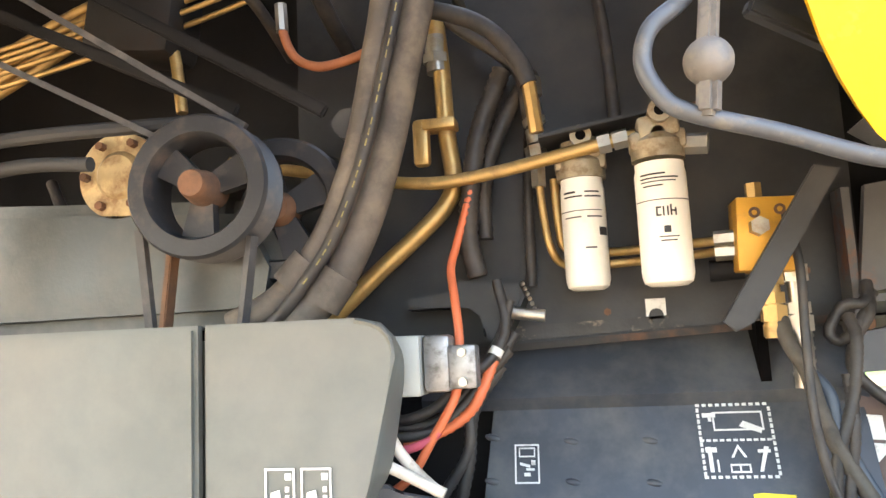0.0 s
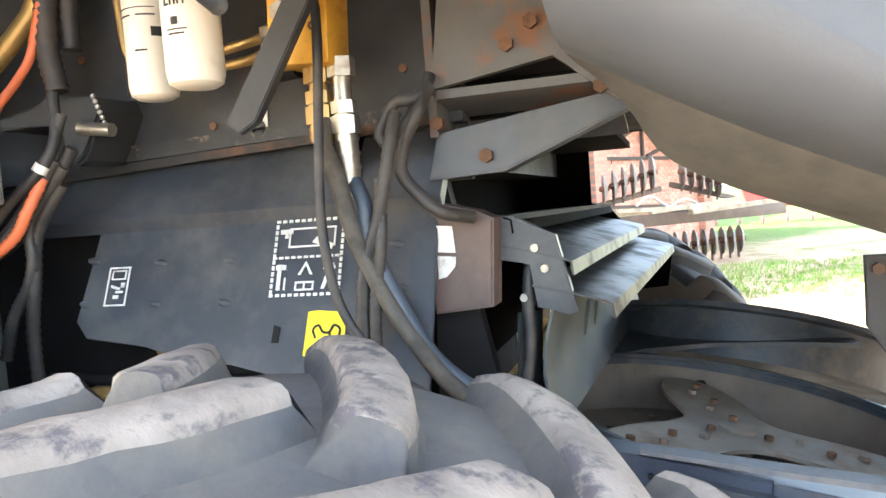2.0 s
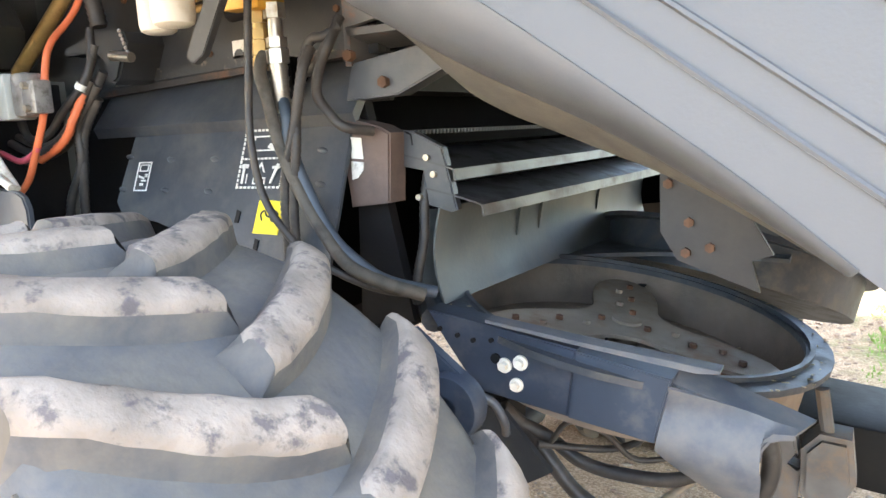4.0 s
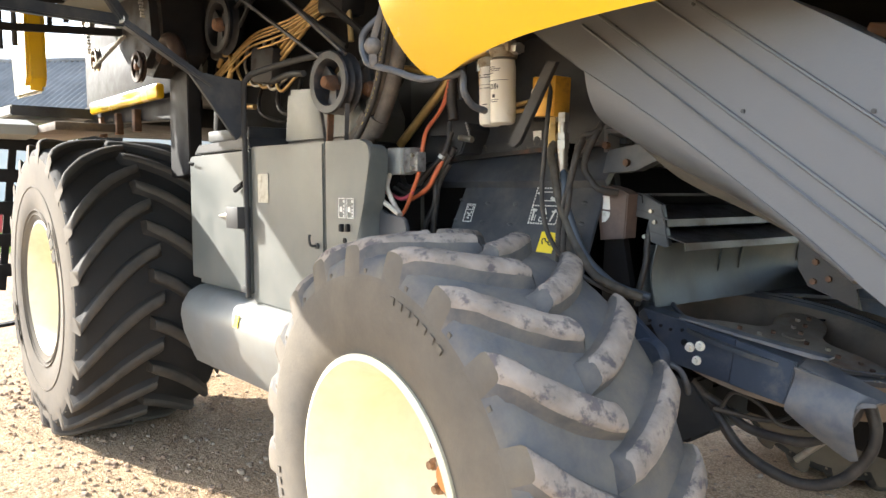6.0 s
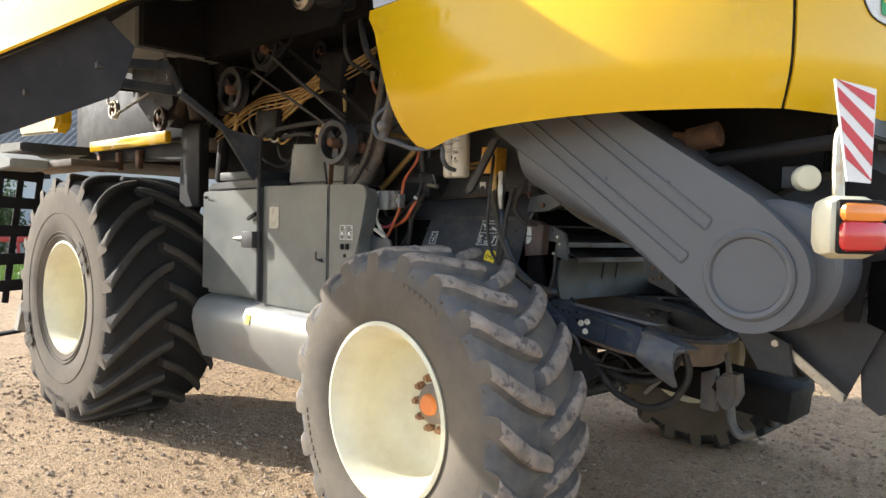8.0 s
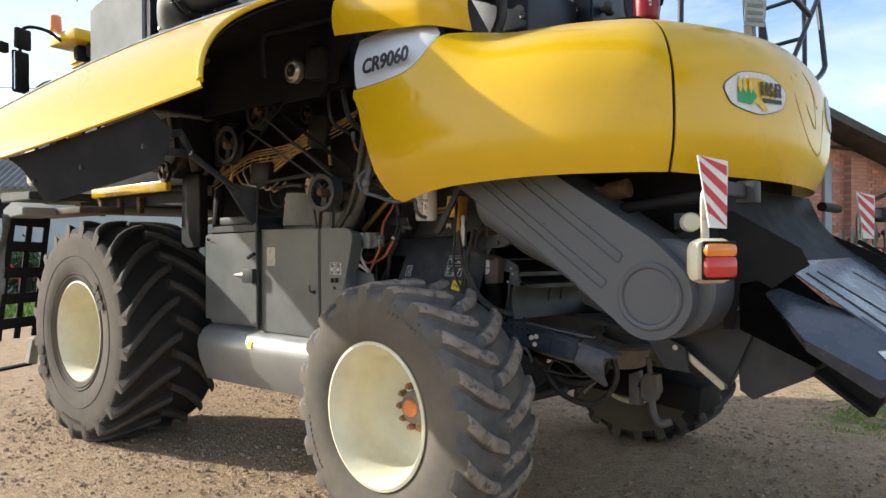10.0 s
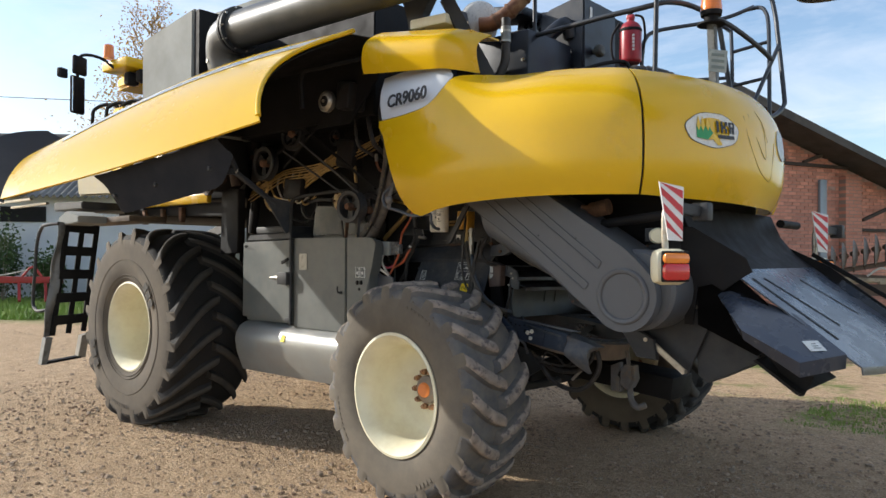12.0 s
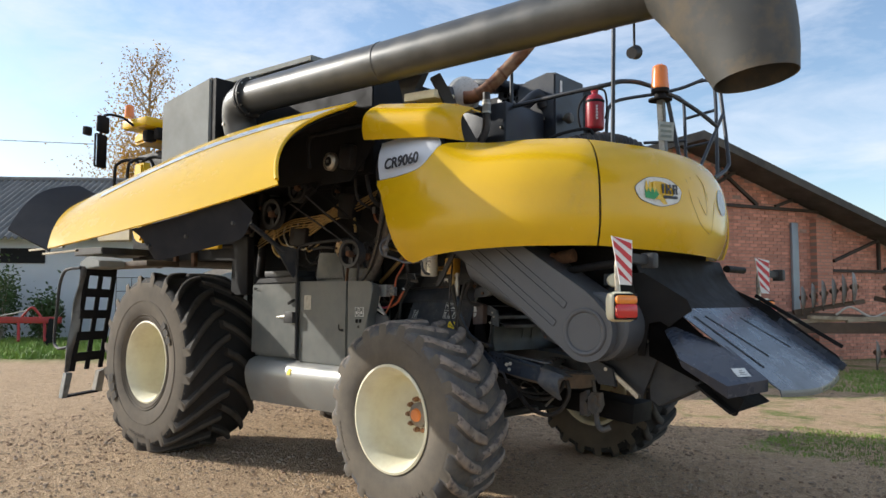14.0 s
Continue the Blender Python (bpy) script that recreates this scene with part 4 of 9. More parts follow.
for x, y, z in ((-0.355, -1.10, 2.03), (-0.213, -1.18, 2.04)):
    lug_bm = B()
    box(lug_bm, (x + 0.002, y - 0.01, z + 0.012), (0.075, 0.05, 0.045), (0, -6, 0), 0.010)
    rod(lug_bm, (x + 0.005, y - 0.05, z + 0.035), (x + 0.005, y + 0.03, z + 0.035), 0.021, seg=18)
    rod(lug_bm, (x - 0.05, y, z - 0.012), (x + 0.05, y, z - 0.006), 0.018, seg=8)
    part("filter_mount", lug_bm, CAST, combine, "dirty cast aluminium filter mount")
    # flat dark disc drawn for the hole's shaded inside
    part("mount_hole", rod(B(), (x + 0.005, y - 0.052, z + 0.035), (x + 0.005, y - 0.049, z + 0.035), 0.010), VOID_BLACK, combine)
hose("oil_hose", [(-0.70, -1.05, 2.45), (-0.58, -1.08, 2.34), (-0.47, -1.08, 2.24), (-0.45, -1.08, 2.14), (-0.44, -1.08, 2.10)], 0.016, HOSE)
un = B()
for za, zb, r in ((2.215, 2.175, 0.020), (2.17, 2.135, 0.016), (2.13, 2.115, 0.024), (2.105, 2.075, 0.018), (2.07, 2.045, 0.022)):
    rod(un, (-0.443, -1.08, za), (-0.440, -1.08, zb), r, seg=6 if r > 0.018 else 14)
rod(un, (-0.437, -1.08, 2.06), (-0.437, -1.08, 2.02), 0.012)
part("hose_union", un, STEEL, combine)
part("hose_union", rod(B(), (-0.28, -1.08, 2.10), (-0.28, -1.08, 2.06), 0.014, seg=6), STEEL, combine)
hose("oil_hose", [(-0.30, -1.04, 2.45), (-0.285, -1.05, 2.28), (-0.28, -1.08, 2.10)], 0.013, HOSE)
block = B()
box(block, (-0.036, -1.13, 1.846), (0.104, 0.08, 0.134), (0, 3, 0), bevel=0.004)
GOLD = material("gold_anodised_block", (0.62, 0.33, 0.04), 0.4, 0.25, 0.1, 12, (0.35, 0.2, 0.06), 0.25, 30)
vb = part("valve_block", block, GOLD, combine, "gold anodised hydraulic valve block")
for x, z, r in ((-0.055, 1.885, 0.010), (-0.012, 1.888, 0.010), (-0.010, 1.835, 0.007)):
    part("valve_port", lathe(B(), [(r, -0.002), (r, -0.004), (r * 0.5, -0.004), (r * 0.5, 0.004), (0, 0.004)], pose(x, -1.168, z), 16), RUSTY, vb)
part("valve_screw", rod(B(), (-0.052, -1.195, 1.858), (-0.052, -1.16, 1.858), 0.017, seg=6), STEEL, vb)
top_nut = B()
rod(top_nut, (-0.045, -1.13, 1.905), (-0.045, -1.13, 1.945), 0.015, seg=6)
part("valve_plug", top_nut, BRASS, vb)
part("valve_coil", rod(B(), (-0.13, -1.10, 1.79), (-0.07, -1.11, 1.79), 0.02), BLACK, vb)
part("flat_lever", prism(B(), [(0.035, 1.95), (0.075, 1.94), (-0.085, 1.69), (-0.115, 1.675), (-0.135, 1.693)], -1.235, -1.215, bevel=0.002), DARK, combine, "dark flat steel lever")
flat("round_sticker", [(-0.245, 1.69, -0.205, 1.75)], DECAL, pose(0, -0.985, 0), combine, "pale label with a round print")
part("sticker_print", rod(B(), (-0.225, -0.992, 1.715), (-0.225, -0.988, 1.715), 0.015), INK, combine)

# fittings and hoses that hang from the valve block
for x, zs in ((-0.03, (1.785, 1.72, 1.66)), (0.012, (1.79, 1.70, 1.57))):
    fit_bm = B()
    y = -1.125
    rod(fit_bm, (x, y, zs[0]), (x, y, zs[1]), 0.015)
    rod(fit_bm, (x, y, zs[0]), (x, y, zs[0] - 0.03), 0.023, seg=6)
    rod(fit_bm, (x, y, zs[1] + 0.022), (x, y, zs[1] + 0.002), 0.022, seg=6)
    rod(fit_bm, (x, y, zs[1] - 0.002), (x, y, zs[1] - 0.03), 0.024, seg=6)
    rod(fit_bm, (x, y, zs[1]), (x, y, zs[2]), 0.0185, seg=18)
    for k in range(4):
        z = zs[1] - 0.035 + (zs[2] - zs[1] + 0.04) * k / 4
        rod(fit_bm, (x, y, z), (x, y, z - 0.006), 0.0205, seg=18)
    part("hose_fitting", fit_bm, BRASS if x < 0 else STEEL, combine, "plated hose fitting")
OFFSET[0] = Vector((0, 0, 0))
hose("hydraulic_hose", [(-0.093, -1.07, 1.70), (-0.09, -1.09, 1.66), (-0.067, -1.1, 1.608), (-0.055, -1.1, 1.55), (-0.035, -1.1, 1.488), (0.0, -1.1, 1.415), (0.045, -1.1, 1.342), (0.106, -1.1, 1.27), (0.178, -1.08, 1.232), (0.24, -1.03, 1.20)], 0.014, material("worn_brown_hose", (0.075, 0.066, 0.052), 0.65, 0, 0.2, 30, (0.05, 0.045, 0.04), 0.4, 20), "worn brown hydraulic hose")
hose("hydraulic_hose", [(-0.052, -1.07, 1.60), (-0.032, -1.085, 1.566), (-0.025, -1.09, 1.511), (0.005, -1.09, 1.43), (0.064, -1.09, 1.324), (0.135, -1.08, 1.26), (0.182, -1.06, 1.229), (0.25, -1.0, 1.20)], 0.013, material("blue_black_hose", (0.05, 0.065, 0.085), 0.5, 0, 0.15, 30), "blue-black hydraulic hose")
hose("thin_hose", [(-0.08, -1.10, 1.90), (-0.068, -1.13, 1.80), (-0.073, -1.14, 1.668), (-0.075, -1.15, 1.534), (-0.057, -1.15, 1.418), (-0.012, -1.14, 1.337), (0.048, -1.12, 1.276), (0.136, -1.06, 1.216), (0.22, -1.0, 1.19)], 0.008, HOSE, "thin black hose")
hose("conduit", [(0.021, -1.06, 1.70), (0.021, -1.09, 1.654), (-0.001, -1.1, 1.549), (-0.037, -1.1, 1.44), (-0.044, -1.1, 1.309), (-0.045, -1.1, 1.12)], 0.012, HOSE, "black corrugated conduit", 0.010, 8)
hose("conduit", [(0.0, -1.09, 1.60), (-0.001, -1.1, 1.51), (-0.02, -1.1, 1.392), (-0.023, -1.1, 1.293), (-0.022, -1.1, 1.12)], 0.011, HOSE, "black corrugated conduit", 0.010, 8)
hose("conduit", [(0.075, -1.03, 1.74), (0.049, -1.05, 1.722), (0.017, -1.05, 1.718), (-0.01, -1.05, 1.674), (0.01, -1.05, 1.657), (0.05, -1.05, 1.699), (0.07, -1.03, 1.74)], 0.011, HOSE, "", 0.010, 8)
hose("oil_hose", [(0.07, -1.02, 1.76), (0.06, -1.05, 1.706), (0.033, -1.05, 1.662), (0.022, -1.05, 1.609), (0.053, -1.05, 1.567), (0.086, -1.05, 1.541), (0.12, -1.0, 1.53)], 0.011, HOSE, "thin black hose")
OFFSET[0] = INNER
# bent handle tube in front of the filters, with a pivot casting
OFFSET[0] = Vector((0, 0, 0))
TUBEGREY = material("grey_tube", (0.085, 0.092, 0.105), 0.45, 0.2, 0.15, 20, (0.2, 0.18, 0.15), 0.25, 30)
hose("handle_tube", [(-0.26, -1.60, 2.12), (-0.298, -1.66, 2.06), (-0.336, -1.68, 2.024), (-0.347, -1.68, 1.986), (-0.333, -1.68, 1.949), (-0.305, -1.68, 1.924), (-0.208, -1.66, 1.896), (-0.104, -1.64, 1.862), (-0.02, -1.60, 1.868), (0.006, -1.58, 1.868), (0.013, -1.58, 1.82), (0.005, -1.54, 1.785), (-0.005, -1.48, 1.774)], 0.0105, TUBEGREY, "bent grey handle tube", n=6)
piv = B()
bmesh.ops.create_uvsphere(piv, u_segments=20, v_segments=14, radius=0.027, matrix=Matrix.Translation((-0.279, -1.688, 1.975)))
bar(piv, (-0.279, -1.688, 1.965), (-0.284, -1.685, 1.915), 0.024, 0.024, 0.006)
bar(piv, (-0.279, -1.688, 1.99), (-0.262, -1.66, 2.10), 0.022, 0.02, 0.006)
part("pivot_casting", piv, material("dusty_casting", (0.15, 0.14, 0.13), 0.6, 0.3, 0.2, 40, (0.25, 0.22, 0.18), 0.4, 30), combine, "dusty grey pivot casting")
bar_bm = bar(B(), (-0.22, -1.62, 2.06), (-0.04, -1.56, 1.975), 0.02, 0.02, 0.004)
part("handle_brace", bar_bm, DARK, combine)

OFFSET[0] = Vector((0, 0, 0))
# ---- pulleys and belts at the side ----
def pulley(x, y, z, r, w, mat, label, grooves=2, spokes=4, tilt=(0, 0, 0), hub=0.25):
    m = pose(x, y, z, *tilt)
    bm = B()
    prof = [(r * 0.70, w / 2), (r * 0.96, w / 2), (r, w / 2 - 0.006)]
    for g in range(grooves):
        a = w / 2 - 0.008 - g * (w - 0.016) / grooves
        b = w / 2 - 0.008 - (g + 1) * (w - 0.016) / grooves
        prof += [(r, a), (r - 0.028, (a + b) / 2 + 0.004), (r - 0.028, (a + b) / 2 - 0.004), (r, b)]
    prof += [(r * 0.96, -w / 2), (r * 0.74, -w / 2), (r * 0.70, -w / 2 + 0.01)]
    lathe(bm, prof, m, 48, True)
    p = part("pulley", bm, mat, combine, label)
    sp = B()
    for k in range(spokes):
        a = 2 * math.pi * k / spokes + 0.4
        d = Vector((math.cos(a), 0, math.sin(a)))
        t = Vector((-d.z, 0, d.x))
        pts = [m @ (d * r * hub * 0.8 + t * r * 0.16), m @ (d * r * 0.72 + t * r * 0.24), m @ (d * r * 0.72 - t * r * 0.24), m @ (d * r * hub * 0.8 - t * r * 0.16)]
        n = (m.to_3x3() @ Vector((0, 1, 0))) * 0.012
        f0, f1 = [sp.verts.new(q - n) for q in pts], [sp.verts.new(q + n) for q in pts]
        sp.faces.new(f0)
        sp.faces.new(f1[::-1])
        for i in range(4):
            sp.faces.new((f0[i], f1[i], f1[(i + 1) % 4], f0[(i + 1) % 4]))
    part("pulley_spokes", sp, mat, p)
    part("pulley_hub", lathe(B(), [(0, -w * 0.7), (r * hub * 0.7, -w * 0.7), (r * hub * 0.8, -w * 0.6), (r * hub, -w * 0.2), (r * hub, w * 0.3), (0, w * 0.3)], m, 24), RUSTY, p, "rusty hub bolt")
    return p


PULLEY_MAT = material("worn_black_pulley", (0.030, 0.032, 0.036), 0.42, 0.2, 0.2, 12, (0.13, 0.10, 0.08), 0.3, 10)
pulley(-1.091, -1.305, 1.982, 0.131, 0.09, PULLEY_MAT, "black two-groove belt pulley", 2, 3, (0, 0, 4))
pulley(-1.0, -1.185, 1.957, 0.14, 0.05, PULLEY_MAT, "black belt pulley", 1, 4, (0, 0, 4))
part("bearing_flange", lathe(B(), [(0, -0.02), (0.04, -0.02), (0.05, -0.01), (0.088, -0.01), (0.088, 0.02), (0, 0.02)], pose(-1.33, -1.21, 2.05), 32), material("zinc_flange", (0.50, 0.38, 0.20), 0.5, 0.4, 0.2, 25, (0.25, 0.14, 0.07), 0.4, 20), combine, "yellow-zinc bearing flange")
for k in range(6):
    a = k * 1.047
    part("flange_bolt", rod(B(), (-1.33 + 0.07 * math.cos(a), -1.235, 2.05 + 0.07 * math.sin(a)), (-1.33 + 0.07 * math.cos(a), -1.2, 2.05 + 0.07 * math.sin(a)), 0.009, seg=6), RUSTY, combine)
BELT = material("drive_belt", (0.05, 0.05, 0.052), 0.6, 0, 0.2, 30, (0.14, 0.13, 0.12), 0.3, 20)


def belt(p, q, w=0.022, h=0.012):
    part("drive_belt", bar(B(), p, q, w, h), BELT, combine, "grey rubber drive belt")


belt((-1.01, -1.31, 2.09), (-1.72, -1.34, 2.56), 0.014, 0.012)
belt((-1.19, -1.31, 2.09), (-1.95, -1.34, 2.50), 0.014, 0.012)
belt((-1.22, -1.31, 1.92), (-1.215, -1.28, 1.72), 0.018, 0.012)
belt((-1.0, -1.31, 1.89), (-1.03, -1.30, 1.70), 0.018, 0.012)
DUSTY_HOSE = material("dusty_brown_hose", (0.085, 0.072, 0.060), 0.7, 0, 0.3, 14, (0.20, 0.165, 0.125), 0.4, 9, 0.25, 90)
hose("coolant_hose", [(-0.735, -1.22, 2.60), (-0.748, -1.25, 2.45), (-0.759, -1.25, 2.32), (-0.785, -1.25, 2.19), (-0.812, -1.25, 2.07), (-0.85, -1.25, 1.96), (-0.90, -1.255, 1.86), (-0.97, -1.265, 1.78), (-1.06, -1.27, 1.735)], 0.027, DUSTY_HOSE, "thick dusty rubber hose", n=8, seg=16)
hose("coolant_hose", [(-0.68, -1.20, 2.60), (-0.69, -1.22, 2.45), (-0.702, -1.22, 2.33), (-0.735, -1.22, 2.20), (-0.767, -1.22, 2.07), (-0.80, -1.225, 1.96), (-0.835, -1.235, 1.87), (-0.88, -1.25, 1.79), (-0.95, -1.26, 1.73)], 0.031, DUSTY_HOSE, "thick dusty rubber hose", n=8, seg=16)
marked = [(-0.715, -1.26, 2.45), (-0.728, -1.27, 2.32), (-0.757, -1.275, 2.19), (-0.787, -1.28, 2.07), (-0.825, -1.28, 1.96), (-0.872, -1.285, 1.86), (-0.94, -1.29, 1.77), (-0.98, -1.29, 1.73)]
DULL_PRINT = material("worn_ochre_print", (0.30, 0.25, 0.08), 0.7, 0, 0.3, 60, (0.10, 0.09, 0.06), 0.4, 80)
mh = hose("marked_hose", marked, 0.012, HOSE, "black hose with a yellow line")
for k in range(2, 34):
    line = smooth_line([Vector(p) for p in marked], 6)
    if k < len(line) - 1 and k % 4:
        p, q = Vector(line[k]), Vector(line[k + 1])
        part("print_bar", bar(B(), p.lerp(q, 0.1) + Vector((0.004, -0.0115, 0)), p.lerp(q, 0.75) + Vector((0.004, -0.0115, 0)), 0.004, 0.002), DULL_PRINT, mh)
part("hose_collar", rod(B(), (-0.90, -1.252, 1.765), (-0.862, -1.247, 1.82), 0.038, seg=18), DUSTY_HOSE, combine)
part("hose_collar", rod(B(), (-0.955, -1.262, 1.80), (-0.915, -1.257, 1.845), 0.034, seg=18), DUSTY_HOSE, combine)
for k in range(4):
    hose("steel_line", [(-2.0, -1.08, 2.20 + 0.032 * k), (-1.70, -1.10, 2.315 + 0.030 * k), (-1.53, -1.10, 2.395 + 0.026 * k), (-1.38, -1.09, 2.46 + 0.02 * k)], 0.011, BRASS, "yellow-zinc hydraulic line")
hose("steel_line", [(-1.46, -1.12, 2.37), (-1.40, -1.12, 2.40), (-1.33, -1.12, 2.395), (-1.285, -1.12, 2.37), (-1.265, -1.12, 2.32), (-1.25, -1.12, 2.20)], 0.013, BRASS, "bent yellow-zinc pipe")
hose("steel_line", [(-1.62, -1.32, 2.045), (-1.45, -1.33, 2.055), (-1.31, -1.33, 2.045)], 0.014, DARK, "grey-blue rod")
hose("oil_hose", [(-1.03, -1.1, 2.42), (-1.026, -1.1, 2.36), (-1.0, -1.1, 2.30), (-0.953, -1.1, 2.273), (-0.90, -1.1, 2.275), (-0.841, -1.1, 2.29)], 0.010, material("brown_hose", (0.34, 0.12, 0.05), 0.6, 0, 0.2, 20), "brown rubber hose")
part("hose_end", rod(B(), (-1.03, -1.1, 2.42), (-1.027, -1.1, 2.36), 0.014, seg=8), STEEL, combine)
hose("oil_hose", [(-0.75, -1.10, 2.37), (-0.69, -1.12, 2.349), (-0.62, -1.12, 2.32), (-0.568, -1.12, 2.278), (-0.53, -1.12, 2.22), (-0.514, -1.12, 2.174)], 0.018, HOSE, "dusty black elbow hose")
part("hose_end", rod(B(), (-0.514, -1.12, 2.18), (-0.505, -1.11, 2.08), 0.014, seg=8), BRASS, combine)
part("worn_bracket", prism(B(), [(-1.02, 2.13), (-1.02, 2.27), (-0.98, 2.29), (-0.95, 2.28), (-0.90, 2.30), (-0.84, 2.28), (-0.83, 2.12), (-0.92, 2.08)], -1.04, -1.02), material("chipped_black_paint", (0.018, 0.018, 0.018), 0.5, 0, 0.2, 8, (0.40, 0.36, 0.28), 0.12, 16, 0.2, 60, edge=0.02), combine, "black plate with chipped paint")
part("steel_tank", prism(B(), [(-1.72, 1.74), (-1.0, 1.74), (-0.98, 1.85), (-1.05, 1.98), (-1.68, 2.02)], -1.22, -1.0, bevel=0.03), material("grey_tank", (0.055, 0.06, 0.058), 0.35, 0.2, 0.2, 8, (0.15, 0.14, 0.12), 0.25, 6, edge=0.15), combine, "grey sheet-metal tank")
part("rusty_stay", bar(B(), (-1.19, -1.28, 1.72), (-1.17, -1.28, 1.90), 0.03, 0.012, 0.002), RUSTY, combine)
eye = B()
rod(eye, (-0.84, -1.25, 2.095), (-0.84, -1.17, 2.095), 0.028, seg=18)
part("strut_eye", eye, DARK, combine)

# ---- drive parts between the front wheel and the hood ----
# darker copy of the pulley black: the bay's shade is in the colour
SHADED_PULLEY = material("shaded_pulley_black", (0.012, 0.012, 0.014), 0.5, 0.2, 0.3, 12, (0.03, 0.022, 0.017), 0.3, 10)
pulley(-2.38, -1.22, 2.44, 0.16, 0.07, SHADED_PULLEY, "rusty brown belt pulley", 1, 3)
pulley(-2.02, -1.18, 2.68, 0.15, 0.06, SHADED_PULLEY, "black belt pulley", 1, 4)
pulley(-1.58, -1.05, 2.62, 0.075, 0.05, SHADED_PULLEY, "small belt tensioner pulley", 1, 3)
pulley(-2.82, -1.05, 2.55, 0.11, 0.05, SHADED_PULLEY, "rusty sprocket wheel", 1, 3)
pulley(-2.95, -1.12, 2.30, 0.075, 0.05, STEEL, "bare steel sprocket", 1, 3)
pulley(-3.05, -1.08, 2.78, 0.10, 0.05, STEEL, "bare steel sprocket", 1, 3)
headlamp = lathe(B(), [(0, -0.035), (0.055, -0.030), (0.072, -0.012), (0.076, 0), (0.07, 0.03), (0.03, 0.06), (0, 0.06)], pose(-1.17, -1.50, 2.80), 32)
part("round_lamp", headlamp, material("lamp_glass_face", (0.75, 0.70, 0.60), 0.15, 0.4, 0.1, 30), combine, "round work lamp with a bright rim")
part("lamp_reflector", lathe(B(), [(0, -0.040), (0.022, -0.038), (0.044, -0.034), (0.044, -0.02), (0, -0.02)], pose(-1.17, -1.50, 2.80), 12), BLACK, combine, "dark star-shaped lamp centre")
part("lamp_bulb", rod(B(), (-1.17, -1.545, 2.80), (-1.17, -1.52, 2.80), 0.014), STEEL, combine)
part("lamp_ring", lathe(B(), [(0.072, -0.03), (0.082, -0.02), (0.082, 0.02), (0.072, 0.02)], pose(-1.17, -1.50, 2.80), 32, True), STEEL, combine)
# casting and rust tones lowered to carry the shade of the bay
CASTING = material("shaded_casting", (0.013, 0.0115, 0.011), 0.6, 0.2, 0.3, 14, (0.035, 0.024, 0.018), 0.35, 10)
SHADED_RUST = material("shaded_rust", (0.045, 0.026, 0.018), 0.6, 0.2, 0.3, 12, (0.02, 0.016, 0.014), 0.4, 9)
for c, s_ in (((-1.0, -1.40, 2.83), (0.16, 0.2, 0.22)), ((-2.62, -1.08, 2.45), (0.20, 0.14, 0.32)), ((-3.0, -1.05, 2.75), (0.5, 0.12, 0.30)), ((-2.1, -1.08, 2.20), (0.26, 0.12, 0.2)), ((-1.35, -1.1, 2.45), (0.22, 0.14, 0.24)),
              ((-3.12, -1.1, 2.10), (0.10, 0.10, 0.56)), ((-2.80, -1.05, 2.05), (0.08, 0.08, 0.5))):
    part("gear_housing", box(B(), c, s_, (0, 8, 0), 0.03), CASTING, combine, "gear housing coloured dark for the shaded bay")
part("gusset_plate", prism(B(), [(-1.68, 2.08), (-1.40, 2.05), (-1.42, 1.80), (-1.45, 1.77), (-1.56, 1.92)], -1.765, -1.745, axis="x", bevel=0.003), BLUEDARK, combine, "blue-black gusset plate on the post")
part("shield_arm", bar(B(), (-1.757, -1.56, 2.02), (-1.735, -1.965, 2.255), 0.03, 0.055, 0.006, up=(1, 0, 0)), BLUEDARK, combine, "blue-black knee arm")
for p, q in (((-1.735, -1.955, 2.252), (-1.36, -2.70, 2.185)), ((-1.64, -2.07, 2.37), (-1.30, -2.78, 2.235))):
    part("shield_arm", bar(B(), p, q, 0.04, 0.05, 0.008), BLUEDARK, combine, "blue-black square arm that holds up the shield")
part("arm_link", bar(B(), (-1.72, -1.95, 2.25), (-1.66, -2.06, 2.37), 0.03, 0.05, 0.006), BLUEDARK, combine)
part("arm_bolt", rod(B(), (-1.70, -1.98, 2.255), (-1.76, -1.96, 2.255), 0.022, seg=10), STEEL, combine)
part("drive_casting", prism(B(), [(-3.52, 2.70), (-3.25, 2.95), (-2.92, 2.95), (-2.78, 2.60), (-2.74, 2.32), (-2.95, 2.20), (-3.25, 2.26), (-3.50, 2.45)], -1.46, -1.12, bevel=0.05), CASTING, combine, "drive casting coloured dark for the shaded bay")
for x_, y_, z_, r_ in ((-3.72, -1.55, 2.66, 0.11), (-3.58, -1.55, 2.37, 0.075), (-2.86, -1.52, 2.24, 0.09)):
    pulley(x_, y_, z_, r_, 0.035, STEEL if r_ != 0.09 else SHADED_RUST, "bare steel chain sprocket", 1, 3)
for k in range(16):
    a = k * math.pi / 8
    part("sprocket_tooth", box(B(), (-3.72 + 0.118 * math.cos(a), -1.55, 2.66 + 0.118 * math.sin(a)), (0.022, 0.012, 0.018), (0, -math.degrees(a), 0), 0.003), STEEL, combine)
part("grease_pipe", tube(B(), [(-2.85, -1.38, 2.30), (-2.72, -1.40, 2.38), (-2.66, -1.38, 2.36), (-2.64, -1.36, 2.24)], 0.045, 12, 5), SHADED_RUST, combine, "rusty cast elbow")
